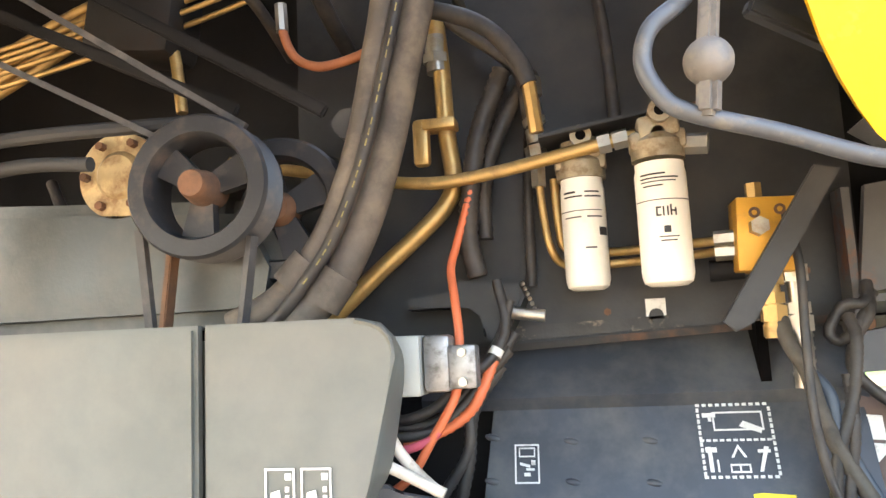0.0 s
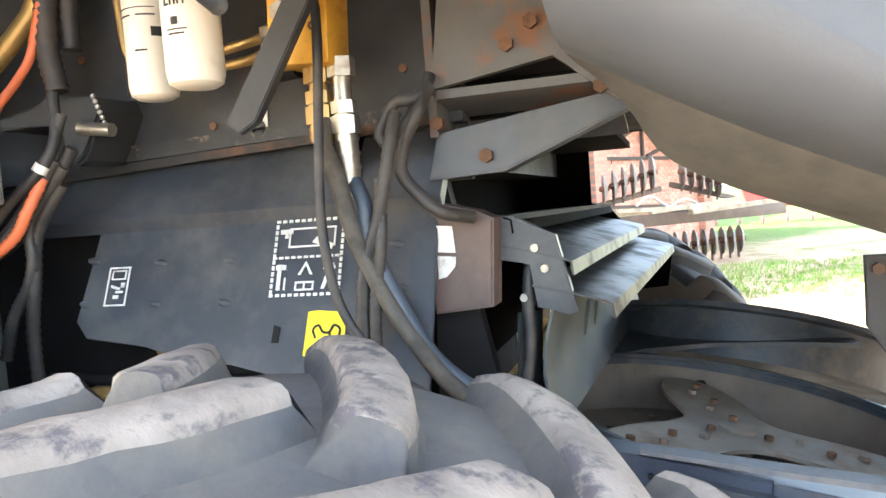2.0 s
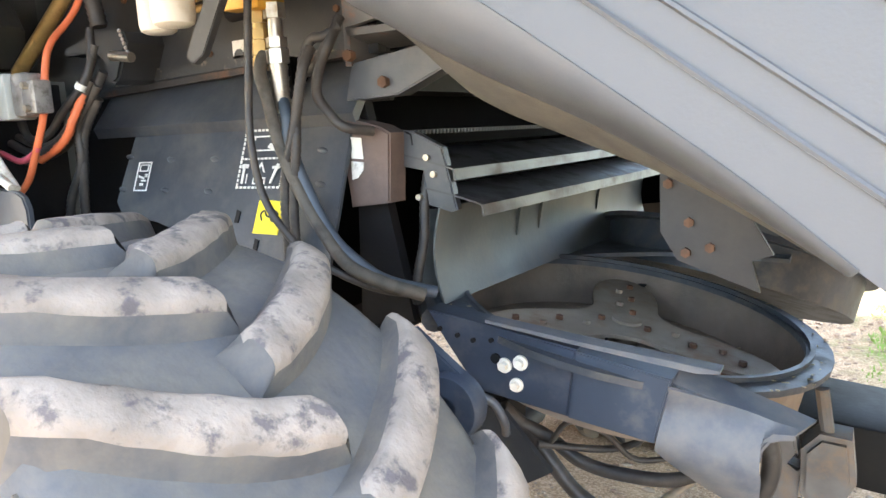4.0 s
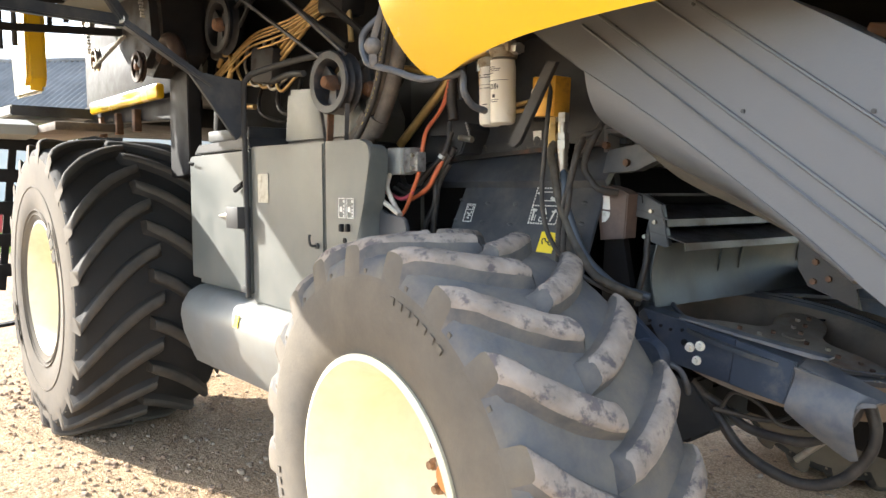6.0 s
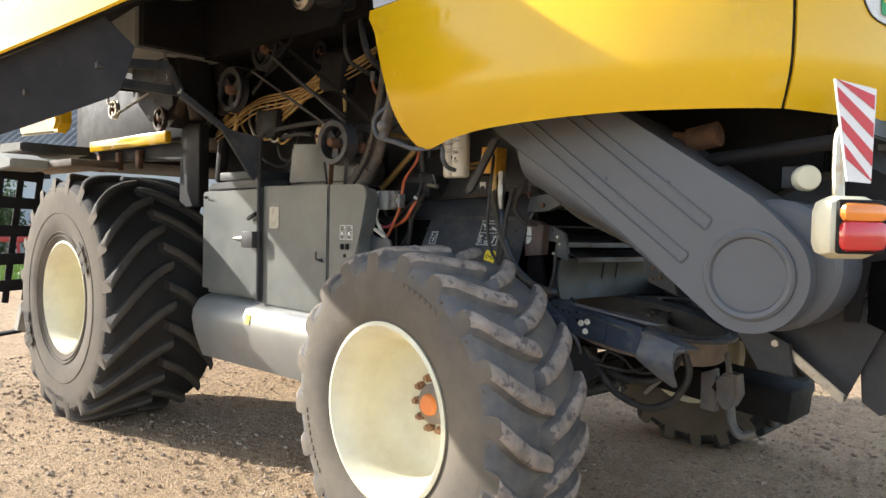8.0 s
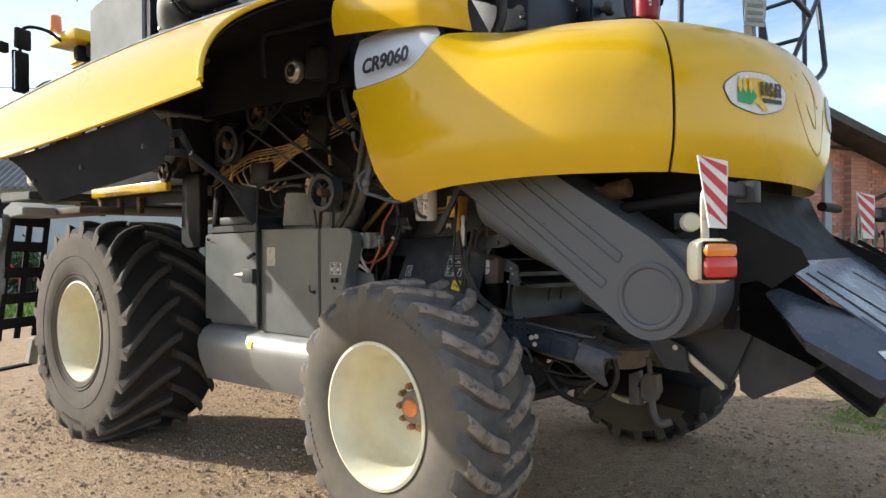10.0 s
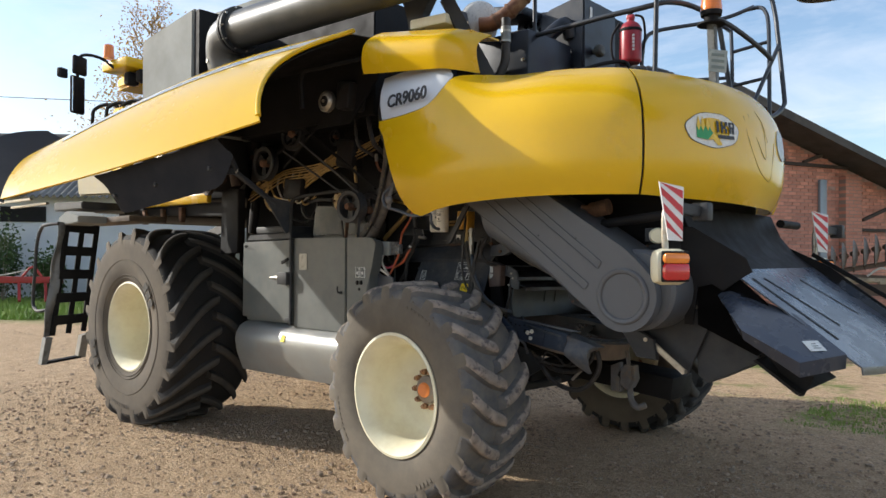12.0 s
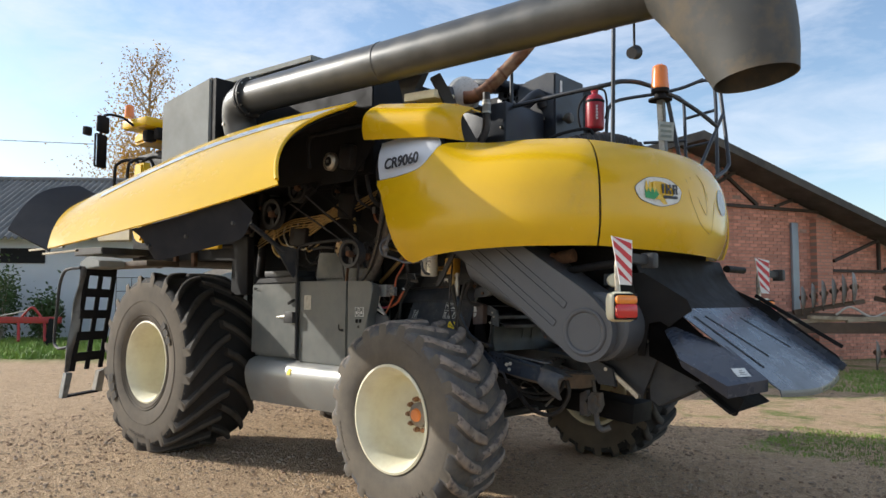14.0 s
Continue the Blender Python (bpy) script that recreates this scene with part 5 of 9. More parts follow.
for k, (p, q) in enumerate((((-2.20, -1.22, 2.94), (-0.88, -1.25, 2.12)), ((-1.65, -1.24, 2.44), (-1.04, -1.28, 2.13)), ((-1.25, -1.35, 2.80), (-2.0, -1.30, 2.36)), ((-2.60, -1.2, 2.40), (-1.62, -1.2, 2.72)))):
    part("link_bar", bar(B(), p, q, 0.014, 0.026, 0.004), BLACK, combine, "dark flat linkage bar")
for dz, dy in ((0.0, 0), (0.022, 0.012), (0.044, 0.02), (-0.03, -0.01), (-0.05, 0.01)):
    hose("steel_line", [(-2.75, -1.14 + dy, 2.16 + dz), (-2.45, -1.14 + dy, 2.26 + dz), (-2.2, -1.14 + dy, 2.33 + dz), (-1.93, -1.14 + dy, 2.34 + dz), (-1.75, -1.14 + dy, 2.35 + dz), (-1.5, -1.14 + dy, 2.39 + dz), (-1.2, -1.12 + dy, 2.46 + dz), (-1.0, -1.10 + dy, 2.53 + dz)], 0.0062, BRASS)
for k in range(5):
    x = -2.45 + 0.10 * k
    hose("steel_line", [(x, -1.08, 2.34), (x - 0.01, -1.10, 2.25), (x + 0.02, -1.10, 2.18), (x + 0.08, -1.09, 2.13 - 0.02 * k), (x + 0.2, -1.06, 2.12)], 0.009, STEEL if k % 2 else BRASS)
hose("steel_line", [(-2.66, -1.12, 2.26), (-2.56, -1.13, 2.31), (-2.47, -1.13, 2.28), (-2.50, -1.13, 2.12), (-2.42, -1.12, 2.02), (-2.25, -1.10, 1.99)], 0.016, BRASS)
for k in range(0, 7, 2):
    x = -1.12 + 0.07 * k
    hose("hydraulic_hose", [(x, -1.12 - 0.02 * (k % 3), 2.98), (x - 0.04, -1.2 - 0.03 * (k % 2), 2.75), (x + 0.02 * (k % 3), -1.22, 2.50), (x + 0.04, -1.10, 2.42), (x + 0.05, -0.95, 2.36)], 0.013 + 0.003 * (k % 3), HOSE)
for k in range(5):
    x = -2.3 + 0.22 * k
    hose("wire_loom", [(x, -1.03, 2.1), (x + 0.1, -1.1, 2.0), (x + 0.2, -1.12, 1.93), (x + 0.32, -1.05, 1.90 + 0.04 * (k % 2)), (x + 0.42, -1.02, 2.02)], 0.010 + 0.003 * (k % 2), HOSE)
def roller_chain(p, q):
    ch = B()
    p, q = Vector(p), Vector(q)
    n = int((q - p).length / 0.019)
    for k in range(n):
        c = p.lerp(q, k / n)
        box(ch, c, (0.014, 0.016 if k % 2 else 0.024, 0.012), (0, 20, 0))
    part("roller_chain", ch, STEEL, combine, "greasy roller chain")


roller_chain((-3.64, -1.57, 2.92), (-3.63, -1.57, 2.62))
roller_chain((-3.56, -1.57, 2.31), (-2.95, -1.56, 2.43))
roller_chain((-3.66, -1.57, 2.56), (-3.64, -1.57, 2.40))
roller_chain((-2.84, -1.54, 2.95), (-2.70, -1.54, 2.48))
# supports above the front wheel
BROWNED_BEAM = material("brown_dusty_beam", (0.12, 0.09, 0.065), 0.75, 0, 0.25, 8, (0.22, 0.17, 0.11), 0.35, 7)
part("fender_beam", bar(B(), (-5.2, -1.15, 2.14), (-3.1, -1.1, 2.05), 0.12, 0.14, 0.01), BLACK, combine)
part("yellow_frame", box(B(), (-4.05, -1.24, 2.17), (1.5, 0.06, 0.10), bevel=0.02), YELLOW, combine)
part("cab_floor", box(B(), (-4.2, MID, 2.42), (2.2, 1.9, 0.5), bevel=0.02), BLACK, combine, "dark underside of the cab")
part("yellow_post", prism(B(), [(-3.98, 3.05), (-3.80, 3.05), (-3.76, 2.62), (-3.74, 2.24), (-3.80, 2.17), (-3.93, 2.20), (-3.97, 2.28), (-3.93, 2.45), (-3.96, 2.80)], -1.92, -1.80, bevel=0.025), YELLOW, combine, "yellow curved corner panel of the cab")
part("cab_panel", prism(B(), [(-5.36, 2.66), (-4.45, 2.55), (-4.46, 2.23), (-5.29, 2.26)], -1.70, -1.66, bevel=0.02), material("dusty_ochre_panel", (0.34, 0.27, 0.12), 0.5, 0, 0.15, 4, (0.30, 0.27, 0.22), 0.4, 5, edge=0.2), combine, "dusty ochre panel below the cab")
part("step_beam", box(B(), (-4.85, -1.5, 1.97), (1.6, 0.4, 0.06), bevel=0.008), BROWNED_BEAM, combine, "brown dusty beam over the ladder")
for x in (-4.7, -4.3, -3.9):
    part("beam_bracket", box(B(), (x, -1.2, 2.02), (0.06, 0.05, 0.16), bevel=0.006), RUSTY, combine)
part("cab_shell", box(B(), (-5.0, MID, 2.75), (1.5, 1.7, 1.5), bevel=0.08), BLACK, combine)

OFFSET[0] = INNER
# ---- duct and brackets behind the rear wheel ----
RUST_PAINT = material("paint_over_rust", (0.10, 0.10, 0.10), 0.55, 0, 0.2, 10, (0.24, 0.10, 0.045), 0.35, 7, 0.2, 60, edge=0.04)
BROWNED = material("brown_rusted_plate", (0.12, 0.085, 0.072), 0.7, 0, 0.2, 10, (0.10, 0.08, 0.075), 0.4, 12, 0.25, 90)
part("duct_face", prism(B(), [(0.16, 1.95), (0.13, 1.745), (0.33, 1.775), (0.42, 1.70), (0.60, 1.66), (0.60, 2.0)], -1.06, -1.04), RUST_PAINT, combine, "grey duct plate with rust patches")
part("duct_floor", prism(B(), [(-1.05, 1.745), (-0.72, 1.68), (-0.72, 1.67), (-1.05, 1.73)], 0.13, 0.42, axis="x"), RUST_PAINT, combine)
part("duct_channel", prism(B(), [(0.11, 1.60), (0.24, 1.605), (0.45, 1.69), (0.46, 1.72), (0.13, 1.675)], -1.045, -0.99, bevel=0.003), BLUEDARK, combine, "dark folded channel")
part("duct_side", prism(B(), [(-1.05, 1.95), (-1.05, 1.67), (-0.70, 1.66), (-0.70, 1.95)], 0.12, 0.135, axis="x"), RUST_PAINT, combine)
for x, z, y in ((0.137, 1.69, -1.06), (0.40, 1.72, -1.065), (0.212, 1.632, -1.05), (0.30, 1.83, -1.065), (0.26, 1.80, -1.065)):
    part("duct_bolt", rod(B(), (x, y - 0.008, z), (x, y + 0.01, z), 0.012, seg=6), RUSTY, combine)
rust = part("rust_bracket", prism(B(), [(0.105, 1.565), (0.185, 1.545), (0.215, 1.53), (0.205, 1.385), (0.105, 1.375), (0.10, 1.45)], -1.045, -0.98, bevel=0.004), BROWNED, combine, "brown rusted bracket with a torn white label")
flat("torn_label", [[(0.115, 1.525), (0.145, 1.522), (0.148, 1.478), (0.118, 1.480)], [(0.116, 1.474), (0.148, 1.471), (0.146, 1.455), (0.130, 1.438), (0.116, 1.435)]], DECAL, pose(0, -1.045, 0), rust, "torn white label")
part("hoop_bracket", prism(B(), [(0.19, 1.535), (0.235, 1.53), (0.305, 1.495), (0.335, 1.365), (0.32, 1.36), (0.265, 1.375), (0.262, 1.45), (0.19, 1.46)], -0.99, -0.965, bevel=0.003), BLUEDARK, combine, "blue-grey folded bracket")
for x, z in ((0.27, 1.475), (0.285, 1.44), (0.247, 1.392)):
    part("bracket_bolt", rod(B(), (x, -1.0, z), (x, -0.985, z), 0.007, seg=8), STEEL, combine)
hose("conduit", [(0.255, -0.96, 1.46), (0.25, -0.98, 1.38), (0.25, -0.99, 1.30), (0.235, -1.0, 1.22), (0.23, -1.0, 1.16)], 0.012, HOSE, "", 0.011, 8)
CURTAIN_EDGE = material("dark_blue_green_sheet", (0.06, 0.07, 0.072), 0.45, 0.1, 0.2, 6, (0.14, 0.13, 0.11), 0.3, 8, 0.1, 80, edge=0.15)
part("corner_post", prism(B(), [(0.10, 1.60), (0.125, 1.60), (0.22, 1.12), (0.08, 1.10)], -1.0, -0.97), BLACK, combine)
part("curved_flap", sheet(B(), lambda u, v: (0.225 + 0.03 * math.sin(u * 3.1) - 0.015 * v, -0.955 + 0.10 * u, 1.36 - 0.22 * v), 8, 2, 0.006), CURTAIN_EDGE, combine, "bent dark sheet edge")

OFFSET[0] = Vector((0, 0, 0))
VOID_BLACK.node_tree.nodes["Principled BSDF"].inputs["Specular IOR Level"].default_value = 0.05
SHEETM = material("bare_sheet", (0.055, 0.056, 0.058), 0.42, 0.3, 0.25, 12, (0.07, 0.05, 0.04), 0.35, 10)


def louvre(x, z, w, rise, lean, mat):
    def prof(u, v):
        y = -0.93 + 1.40 * u
        rows = [(-w, rise + 0.012), (-w * 0.5, rise * 0.5 + 0.012), (-0.012, 0.012), (0.0, 0.008), (0.002, -0.014)]
        k = v * 4
        i = min(3, int(k))
        a, b = rows[i], rows[i + 1]
        return (x + lean * u + a[0] + (b[0] - a[0]) * (k - i), y, z - 0.012 * u + a[1] + (b[1] - a[1]) * (k - i))
    return part("louvre_plate", sheet(B(), prof, 8, 4, 0.004), mat, combine, "bent bare sheet-metal louvre", 25)


# the top plate takes the same near-black as the dark opening above it
louvre(0.165, 1.51, 0.12, 0.0, 0.055, VOID_BLACK)
louvre(0.262, 1.435, 0.15, 0.035, 0.065, SHEETM)
louvre(0.325, 1.362, 0.13, 0.03, 0.095, SHEETM)
teeth = B()
for k in range(90):
    box(teeth, (0.167 + 0.055 * k / 90, -0.92 + 0.0152 * k, 1.523 - 0.012 * k / 90), (0.008, 0.006, 0.010))
part("louvre_teeth", teeth, DARK, combine, "toothed steel strip")
# sheets added to close the chamber, coloured near-black so it shows as void
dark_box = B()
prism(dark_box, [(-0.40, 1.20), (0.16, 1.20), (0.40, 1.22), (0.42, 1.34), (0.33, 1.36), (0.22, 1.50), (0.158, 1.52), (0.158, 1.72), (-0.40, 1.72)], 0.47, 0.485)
part("void_side_sheet", dark_box, VOID_BLACK, combine)
part("void_back_sheet", prism(B(), [(-0.98, 1.70), (0.48, 1.70), (0.48, 1.10), (-0.98, 1.10)], -0.12, -0.10, axis="x"), VOID_BLACK, combine)
part("void_top_sheet", prism(B(), [(-0.40, 1.70), (0.30, 1.70), (0.30, 1.72), (-0.40, 1.72)], -0.88, 0.48), VOID_BLACK, combine)

# ---- spreader pans ----
GREY_WORN = material("worn_grey_casting", (0.13, 0.125, 0.12), 0.6, 0.2, 0.3, 12, (0.24, 0.17, 0.11), 0.35, 10, 0.3, 60)
CURTAIN = material("blue_green_sheet", (0.072, 0.085, 0.086), 0.45, 0.1, 0.2, 6, (0.16, 0.15, 0.13), 0.3, 8, 0.1, 80, edge=0.15)
part("lower_curtain", sheet(B(), lambda u, v: (0.225 + 0.08 * u - 0.02 * math.sin(math.pi * v), -0.93 + 1.38 * u, 1.365 - 0.012 * u - 0.21 * v), 16, 6, 0.005), CURTAIN, combine, "blue-green bent sheet below the louvres", 50)
for y_ in (-0.55, -0.42, 0.0):
    part("curtain_seam", bar(B(), (0.228 + 0.058 * (y_ + 0.93), y_, 1.355), (0.208 + 0.058 * (y_ + 0.93), y_, 1.25), 0.012, 0.010), CURTAIN, combine)
ring = [(math.cos(2 * math.pi * k / 40), math.sin(2 * math.pi * k / 40)) for k in range(40)]


def ring_plate(bm, cx, cy, z, r, R, thick):
    a = [[bm.verts.new((cx + s_ * c, cy + s_ * d, h)) for c, d in ring] for s_, h in ((r, z), (R, z), (R, z - thick), (r, z - thick))]
    for i in range(4):
        p, q = a[i], a[(i + 1) % 4]
        for k in range(40):
            bm.faces.new((p[k], p[(k + 1) % 40], q[(k + 1) % 40], q[k]))


DUSTY = material("dusty_tan_steel", (0.30, 0.25, 0.19), 0.65, 0.1, 0.25, 7, (0.24, 0.12, 0.06), 0.35, 5, 0.2, 80)
PAN_FLOOR = material("worn_pan_floor", (0.20, 0.16, 0.125), 0.6, 0.1, 0.3, 9, (0.26, 0.19, 0.13), 0.35, 7, 0.25, 80, edge=0.15)
DECKM = material("blue_black_deck", (0.050, 0.058, 0.070), 0.42, 0.1, 0.3, 10, (0.14, 0.13, 0.11), 0.35, 14, 0.3, 70, edge=0.1)
ROUND = [(Matrix.Translation((0.535, -0.60, 1.095)) @ pose(0, 0, 0, 0, 11.3, 0), DUSTY, PAN_FLOOR, -0.22), (Matrix.Translation((0.63, 0.26, 1.085)) @ pose(0, 0, 0, -20, 11.3, 0), DECKM, DECKM, 0.5)]


def rotor_edge(a):
    """The outline of the three-armed rotor plate: broad arms with hollow sides."""
    c = abs(math.cos(1.5 * a))
    return 0.105 + 0.235 * c ** 5 + 0.02 * c


for m, rotor_mat, floor_mat, turn in ROUND:
    deck = B()
    ring_plate(deck, 0, 0, 0.0, 0.380, 0.435, 0.014)
    bmesh.ops.transform(deck, matrix=m, verts=deck.verts)
    part("pan_deck", deck, DECKM, combine, "blue-black steel deck round the spreader pan")
    lip = B()
    lathe(lip, [(0.386, 0.010), (0.396, 0.010), (0.396, -0.012), (0.386, -0.012)], m @ pose(0, 0, 0, 90), 64, True)
    part("pan_lip", lip, DECKM, combine)
    wall = B()
    lathe(wall, [(0.388, -0.002), (0.400, -0.002), (0.392, -0.135), (0.0, -0.135), (0, -0.127), (0.380, -0.127)], m @ pose(0, 0, 0, 90), 64, True)
    pan = part("spreader_pan", wall, floor_mat, combine, "round worn spreader pan")
    n_edge = 72
    star = prism(B(), [(rotor_edge(k * math.tau / n_edge) * math.cos(k * math.tau / n_edge + turn), rotor_edge(k * math.tau / n_edge) * math.sin(k * math.tau / n_edge + turn)) for k in range(n_edge)], -0.044, -0.036, axis="z")
    bmesh.ops.transform(star, matrix=m, verts=star.verts)
    st = part("rotor_plate", star, rotor_mat, pan, "three-armed rotor plate")
    for k in range(3):
        a = k * math.tau / 3 + turn
        d = Vector((math.cos(a), math.sin(a), 0))
        t = Vector((-d.y, d.x, 0))
        c = Vector((0, 0, -0.085))
        paddle = part("rotor_paddle", bar(B(), m @ (c + d * 0.08 + t * 0.045), m @ (c + d * 0.372 - t * 0.035), 0.010, 0.082, 0.002), (RUSTY, BLACK, DUSTY)[k] if rotor_mat is DUSTY else BLACK, st)
        part("paddle_fold", bar(B(), m @ (c + d * 0.09 + t * 0.02 + Vector((0, 0, 0.044))), m @ (c + d * 0.366 - t * 0.055 + Vector((0, 0, 0.044))), 0.022, 0.006, 0.002), (BROWNED, BLACK, DUSTY)[k] if rotor_mat is DUSTY else BLACK, st)
        for j in range(5):
            q = d * (0.06 + 0.055 * j) + t * (0.030 * (j % 2) - 0.015) + Vector((0, 0, -0.036))
            part("rotor_bolt", rod(B(), m @ q, m @ (q + Vector((0, 0, 0.009))), 0.0085, seg=8), rotor_mat if j % 2 else RUSTY, st)
    part("rotor_hub", rod(B(), m @ Vector((0, 0, -0.12)), m @ Vector((0, 0, -0.03)), 0.035, seg=16), rotor_mat, st)
bridge = B()
prism(bridge, [(0.16, -0.42), (0.22, -0.33), (0.34, -0.22), (0.50, -0.16), (0.66, -0.155), (0.84, -0.19), (0.84, -0.12), (0.66, -0.10), (0.50, -0.08), (0.36, 0.02), (0.28, 0.14), (0.25, 0.26), (0.18, 0.28), (0.14, 0.0)], 1.135, 1.147, axis="z")
part("deck_bridge", bridge, DECKM, combine, "blue-black deck plate between the pans")
part("deck_corner", tube(B(), [(0.15, -0.42, 1.15), (0.11, -0.62, 1.16), (0.13, -0.82, 1.15), (0.22, -0.96, 1.13)], 0.030, 10, 6), DECKM, combine, "rounded dark front edge of the deck")
rnd_chip = random.Random(21)
chips = B()
for k in range(420):
    x, y = rnd_chip.uniform(0.15, 0.95), rnd_chip.uniform(-1.0, -0.05)
    p = ROUND[0][0] @ Vector((x - 0.535, y + 0.60, 0))
    if 0.40 < math.hypot(x - 0.535, y + 0.60) < 0.45:
        p.z += 0.003
    elif math.hypot(x - 0.535, y + 0.60) < 0.36:
        p.z -= 0.125
    else:
        continue
    box(chips, p, (rnd_chip.uniform(0.004, 0.016), 0.003, 0.002), (0, 11, rnd_chip.uniform(0, 180)))
tagged(part("chaff", chips, material("straw_chaff", (0.34, 0.28, 0.18), 0.9, 0, 0.3, 30), None, "bits of straw and chaff in the pan"), "dry bits of straw and chaff on the pan deck", "chaff", kind="stuff")
# support arm beside the pan
ARM_DARK = material("dark_blue_arm", (0.036, 0.048, 0.072), 0.40, 0.1, 0.2, 10, (0.12, 0.12, 0.12), 0.18, 12, 0.15, 80, edge=0.12)
ARM_PALE = material("worn_blue_grey", (0.10, 0.115, 0.14), 0.5, 0.1, 0.2, 9, (0.24, 0.22, 0.19), 0.4, 9, 0.3, 60, edge=0.15)
arm = part("spreader_arm", prism(B(), [(0.229, 1.165), (0.359, 1.145), (0.549, 1.112), (0.53, 0.978), (0.329, 1.007), (0.318, 1.045), (0.26, 1.120)], -1.008, -0.945, bevel=0.004), ARM_DARK, combine, "blue-black folded support arm")
part("arm_middle", prism(B(), [(0.549, 1.110), (0.722, 1.078), (0.690, 0.954), (0.53, 0.978)], -1.011, -0.94, bevel=0.003), material("blue_grey_arm", (0.050, 0.065, 0.092), 0.4, 0.1, 0.15, 10, (0.15, 0.15, 0.14), 0.25, 10), arm)
part("arm_top", prism(B(), [(0.36, 1.146), (0.55, 1.120), (0.76, 1.092), (0.80, 1.095), (0.80, 1.101), (0.55, 1.128), (0.36, 1.153)], -1.006, -0.965, bevel=0.002), ARM_PALE, arm)


def arm_tail(u, v):
    """The bent end of the arm: u along it, v from the top fold down to the point."""
    a = Vector((0.715, -1.008, 1.065)).lerp(Vector((0.925, -0.985, 1.003)), u)
    low = spread([(0.0, 0.690, 0.950), (0.3, 0.735, 0.905), (0.55, 0.79, 0.862), (0.75, 0.850, 0.830), (0.82, 0.822, 0.880), (0.9, 0.835, 0.965), (1.0, 0.895, 1.0)], u)
    b = Vector((low[0], -0.98 + 0.05 * u, low[1] - 0.01))
    p = a.lerp(b, v)
    p.y += 0.018 * math.sin(5 * v + 3 * u) - 0.012 * math.sin(math.pi * v)
    return p


part("arm_tail", sheet(B(), arm_tail, 20, 12, 0.006), ARM_PALE, arm, "dented grey end of the arm", 40)
part("arm_tail_top", sheet(B(), lambda u, v: Vector((0.70, -0.99, 1.07)).lerp(Vector((0.925, -0.975, 1.003)), u) + Vector((0.02 * v, 0.06 * v, 0.018 * v * (1 - u))), 8, 4, 0.006), ARM_PALE, arm, "", 40)
for x, z, r, c in ((0.436, 1.083, 0.015, STEEL), (0.402, 1.074, 0.015, STEEL), (0.426, 1.037, 0.014, STEEL), (0.383, 1.086, 0.010, BLACK), (0.335, 1.118, 0.005, BLACK), (0.30, 1.125, 0.005, BLACK), (0.375, 1.122, 0.005, BLACK), (0.26, 1.135, 0.005, BLACK)):
    ab = B()
    rod(ab, (x, -1.013, z - 0.008), (x, -0.96, z - 0.008), r, seg=20)
    if c is STEEL:
        rod(ab, (x, -1.025, z - 0.008), (x, -0.98, z - 0.008), r * 0.62, seg=6)
    part("arm_bolt", ab, CORNER_WHITE if c is STEEL else c, arm)
lug = lathe(B(), [(0.020, -0.02), (0.056, -0.02), (0.060, -0.014), (0.060, 0.02), (0.020, 0.02)], pose(0.401, -1.227, 1.063), 28, True)
part("pivot_lug", lug, ARM_DARK, combine, "round pivot lug")
part("lug_arm", prism(B(), [(0.27, 1.185), (0.33, 1.19), (0.445, 1.10), (0.455, 1.05), (0.41, 1.005), (0.36, 1.01)], -1.225, -1.20, bevel=0.003), ARM_DARK, combine)
hose("hydraulic_hose", [(0.34, -0.90, 0.93), (0.38, -0.86, 0.87), (0.411, -0.85, 0.824), (0.49, -0.85, 0.736), (0.596, -0.85, 0.692), (0.694, -0.85, 0.685), (0.785, -0.85, 0.726), (0.851, -0.85, 0.81), (0.87, -0.85, 0.887), (0.851, -0.85, 0.96)], 0.017, HOSE, "black looped hydraulic hose")
hose("hydraulic_hose", [(0.35, -0.88, 0.90), (0.422, -0.85, 0.858), (0.50, -0.85, 0.812), (0.604, -0.85, 0.801), (0.71, -0.85, 0.817), (0.798, -0.85, 0.889), (0.83, -0.85, 0.96)], 0.015, HOSE)
hose("thin_hose", [(0.34, -1.06, 1.02), (0.385, -1.04, 1.0), (0.405, -1.03, 0.96), (0.395, -1.0, 0.92)], 0.009, TUBEGREY)
hose("thin_hose", [(0.42, -0.9, 0.86), (0.55, -0.8, 0.83), (0.62, -0.78, 0.87), (0.60, -0.8, 0.95)], 0.008, HOSE)
hose("wire_loom", [(0.45, -0.9, 0.87), (0.50, -0.92, 0.93), (0.56, -0.88, 0.90), (0.62, -0.85, 0.84), (0.75, -0.8, 0.86)], 0.006, HOSE)
part("grease_rod", rod(B(), (0.66, -0.85, 0.75), (0.74, -0.85, 0.83), 0.010), STEEL, combine)
tow = B()
prism(tow, [(0.825, 0.84), (0.89, 0.868), (0.90, 0.80), (0.86, 0.775), (0.905, 0.77), (0.897, 0.665), (0.825, 0.67)], -0.62, -0.56, bevel=0.006)
part("tow_bracket", tow, GREY_WORN, combine, "worn grey tow bracket")
hook = B()
prism(hook, [(0.905, 0.821), (0.94, 0.86), (1.0, 0.855), (1.01, 0.76), (0.98, 0.70), (0.94, 0.69), (0.905, 0.72)], -0.64, -0.54, bevel=0.012)
rod(hook, (0.955, -0.60, 0.84), (0.94, -0.60, 0.95), 0.014, seg=10)
tube(hook, [(0.96, -0.60, 0.72), (0.985, -0.62, 0.62), (1.03, -0.62, 0.58), (1.08, -0.60, 0.60)], 0.022, 10, 5)
part("tow_hook", hook, GREY_WORN, combine, "worn grey tow hook with a pin")
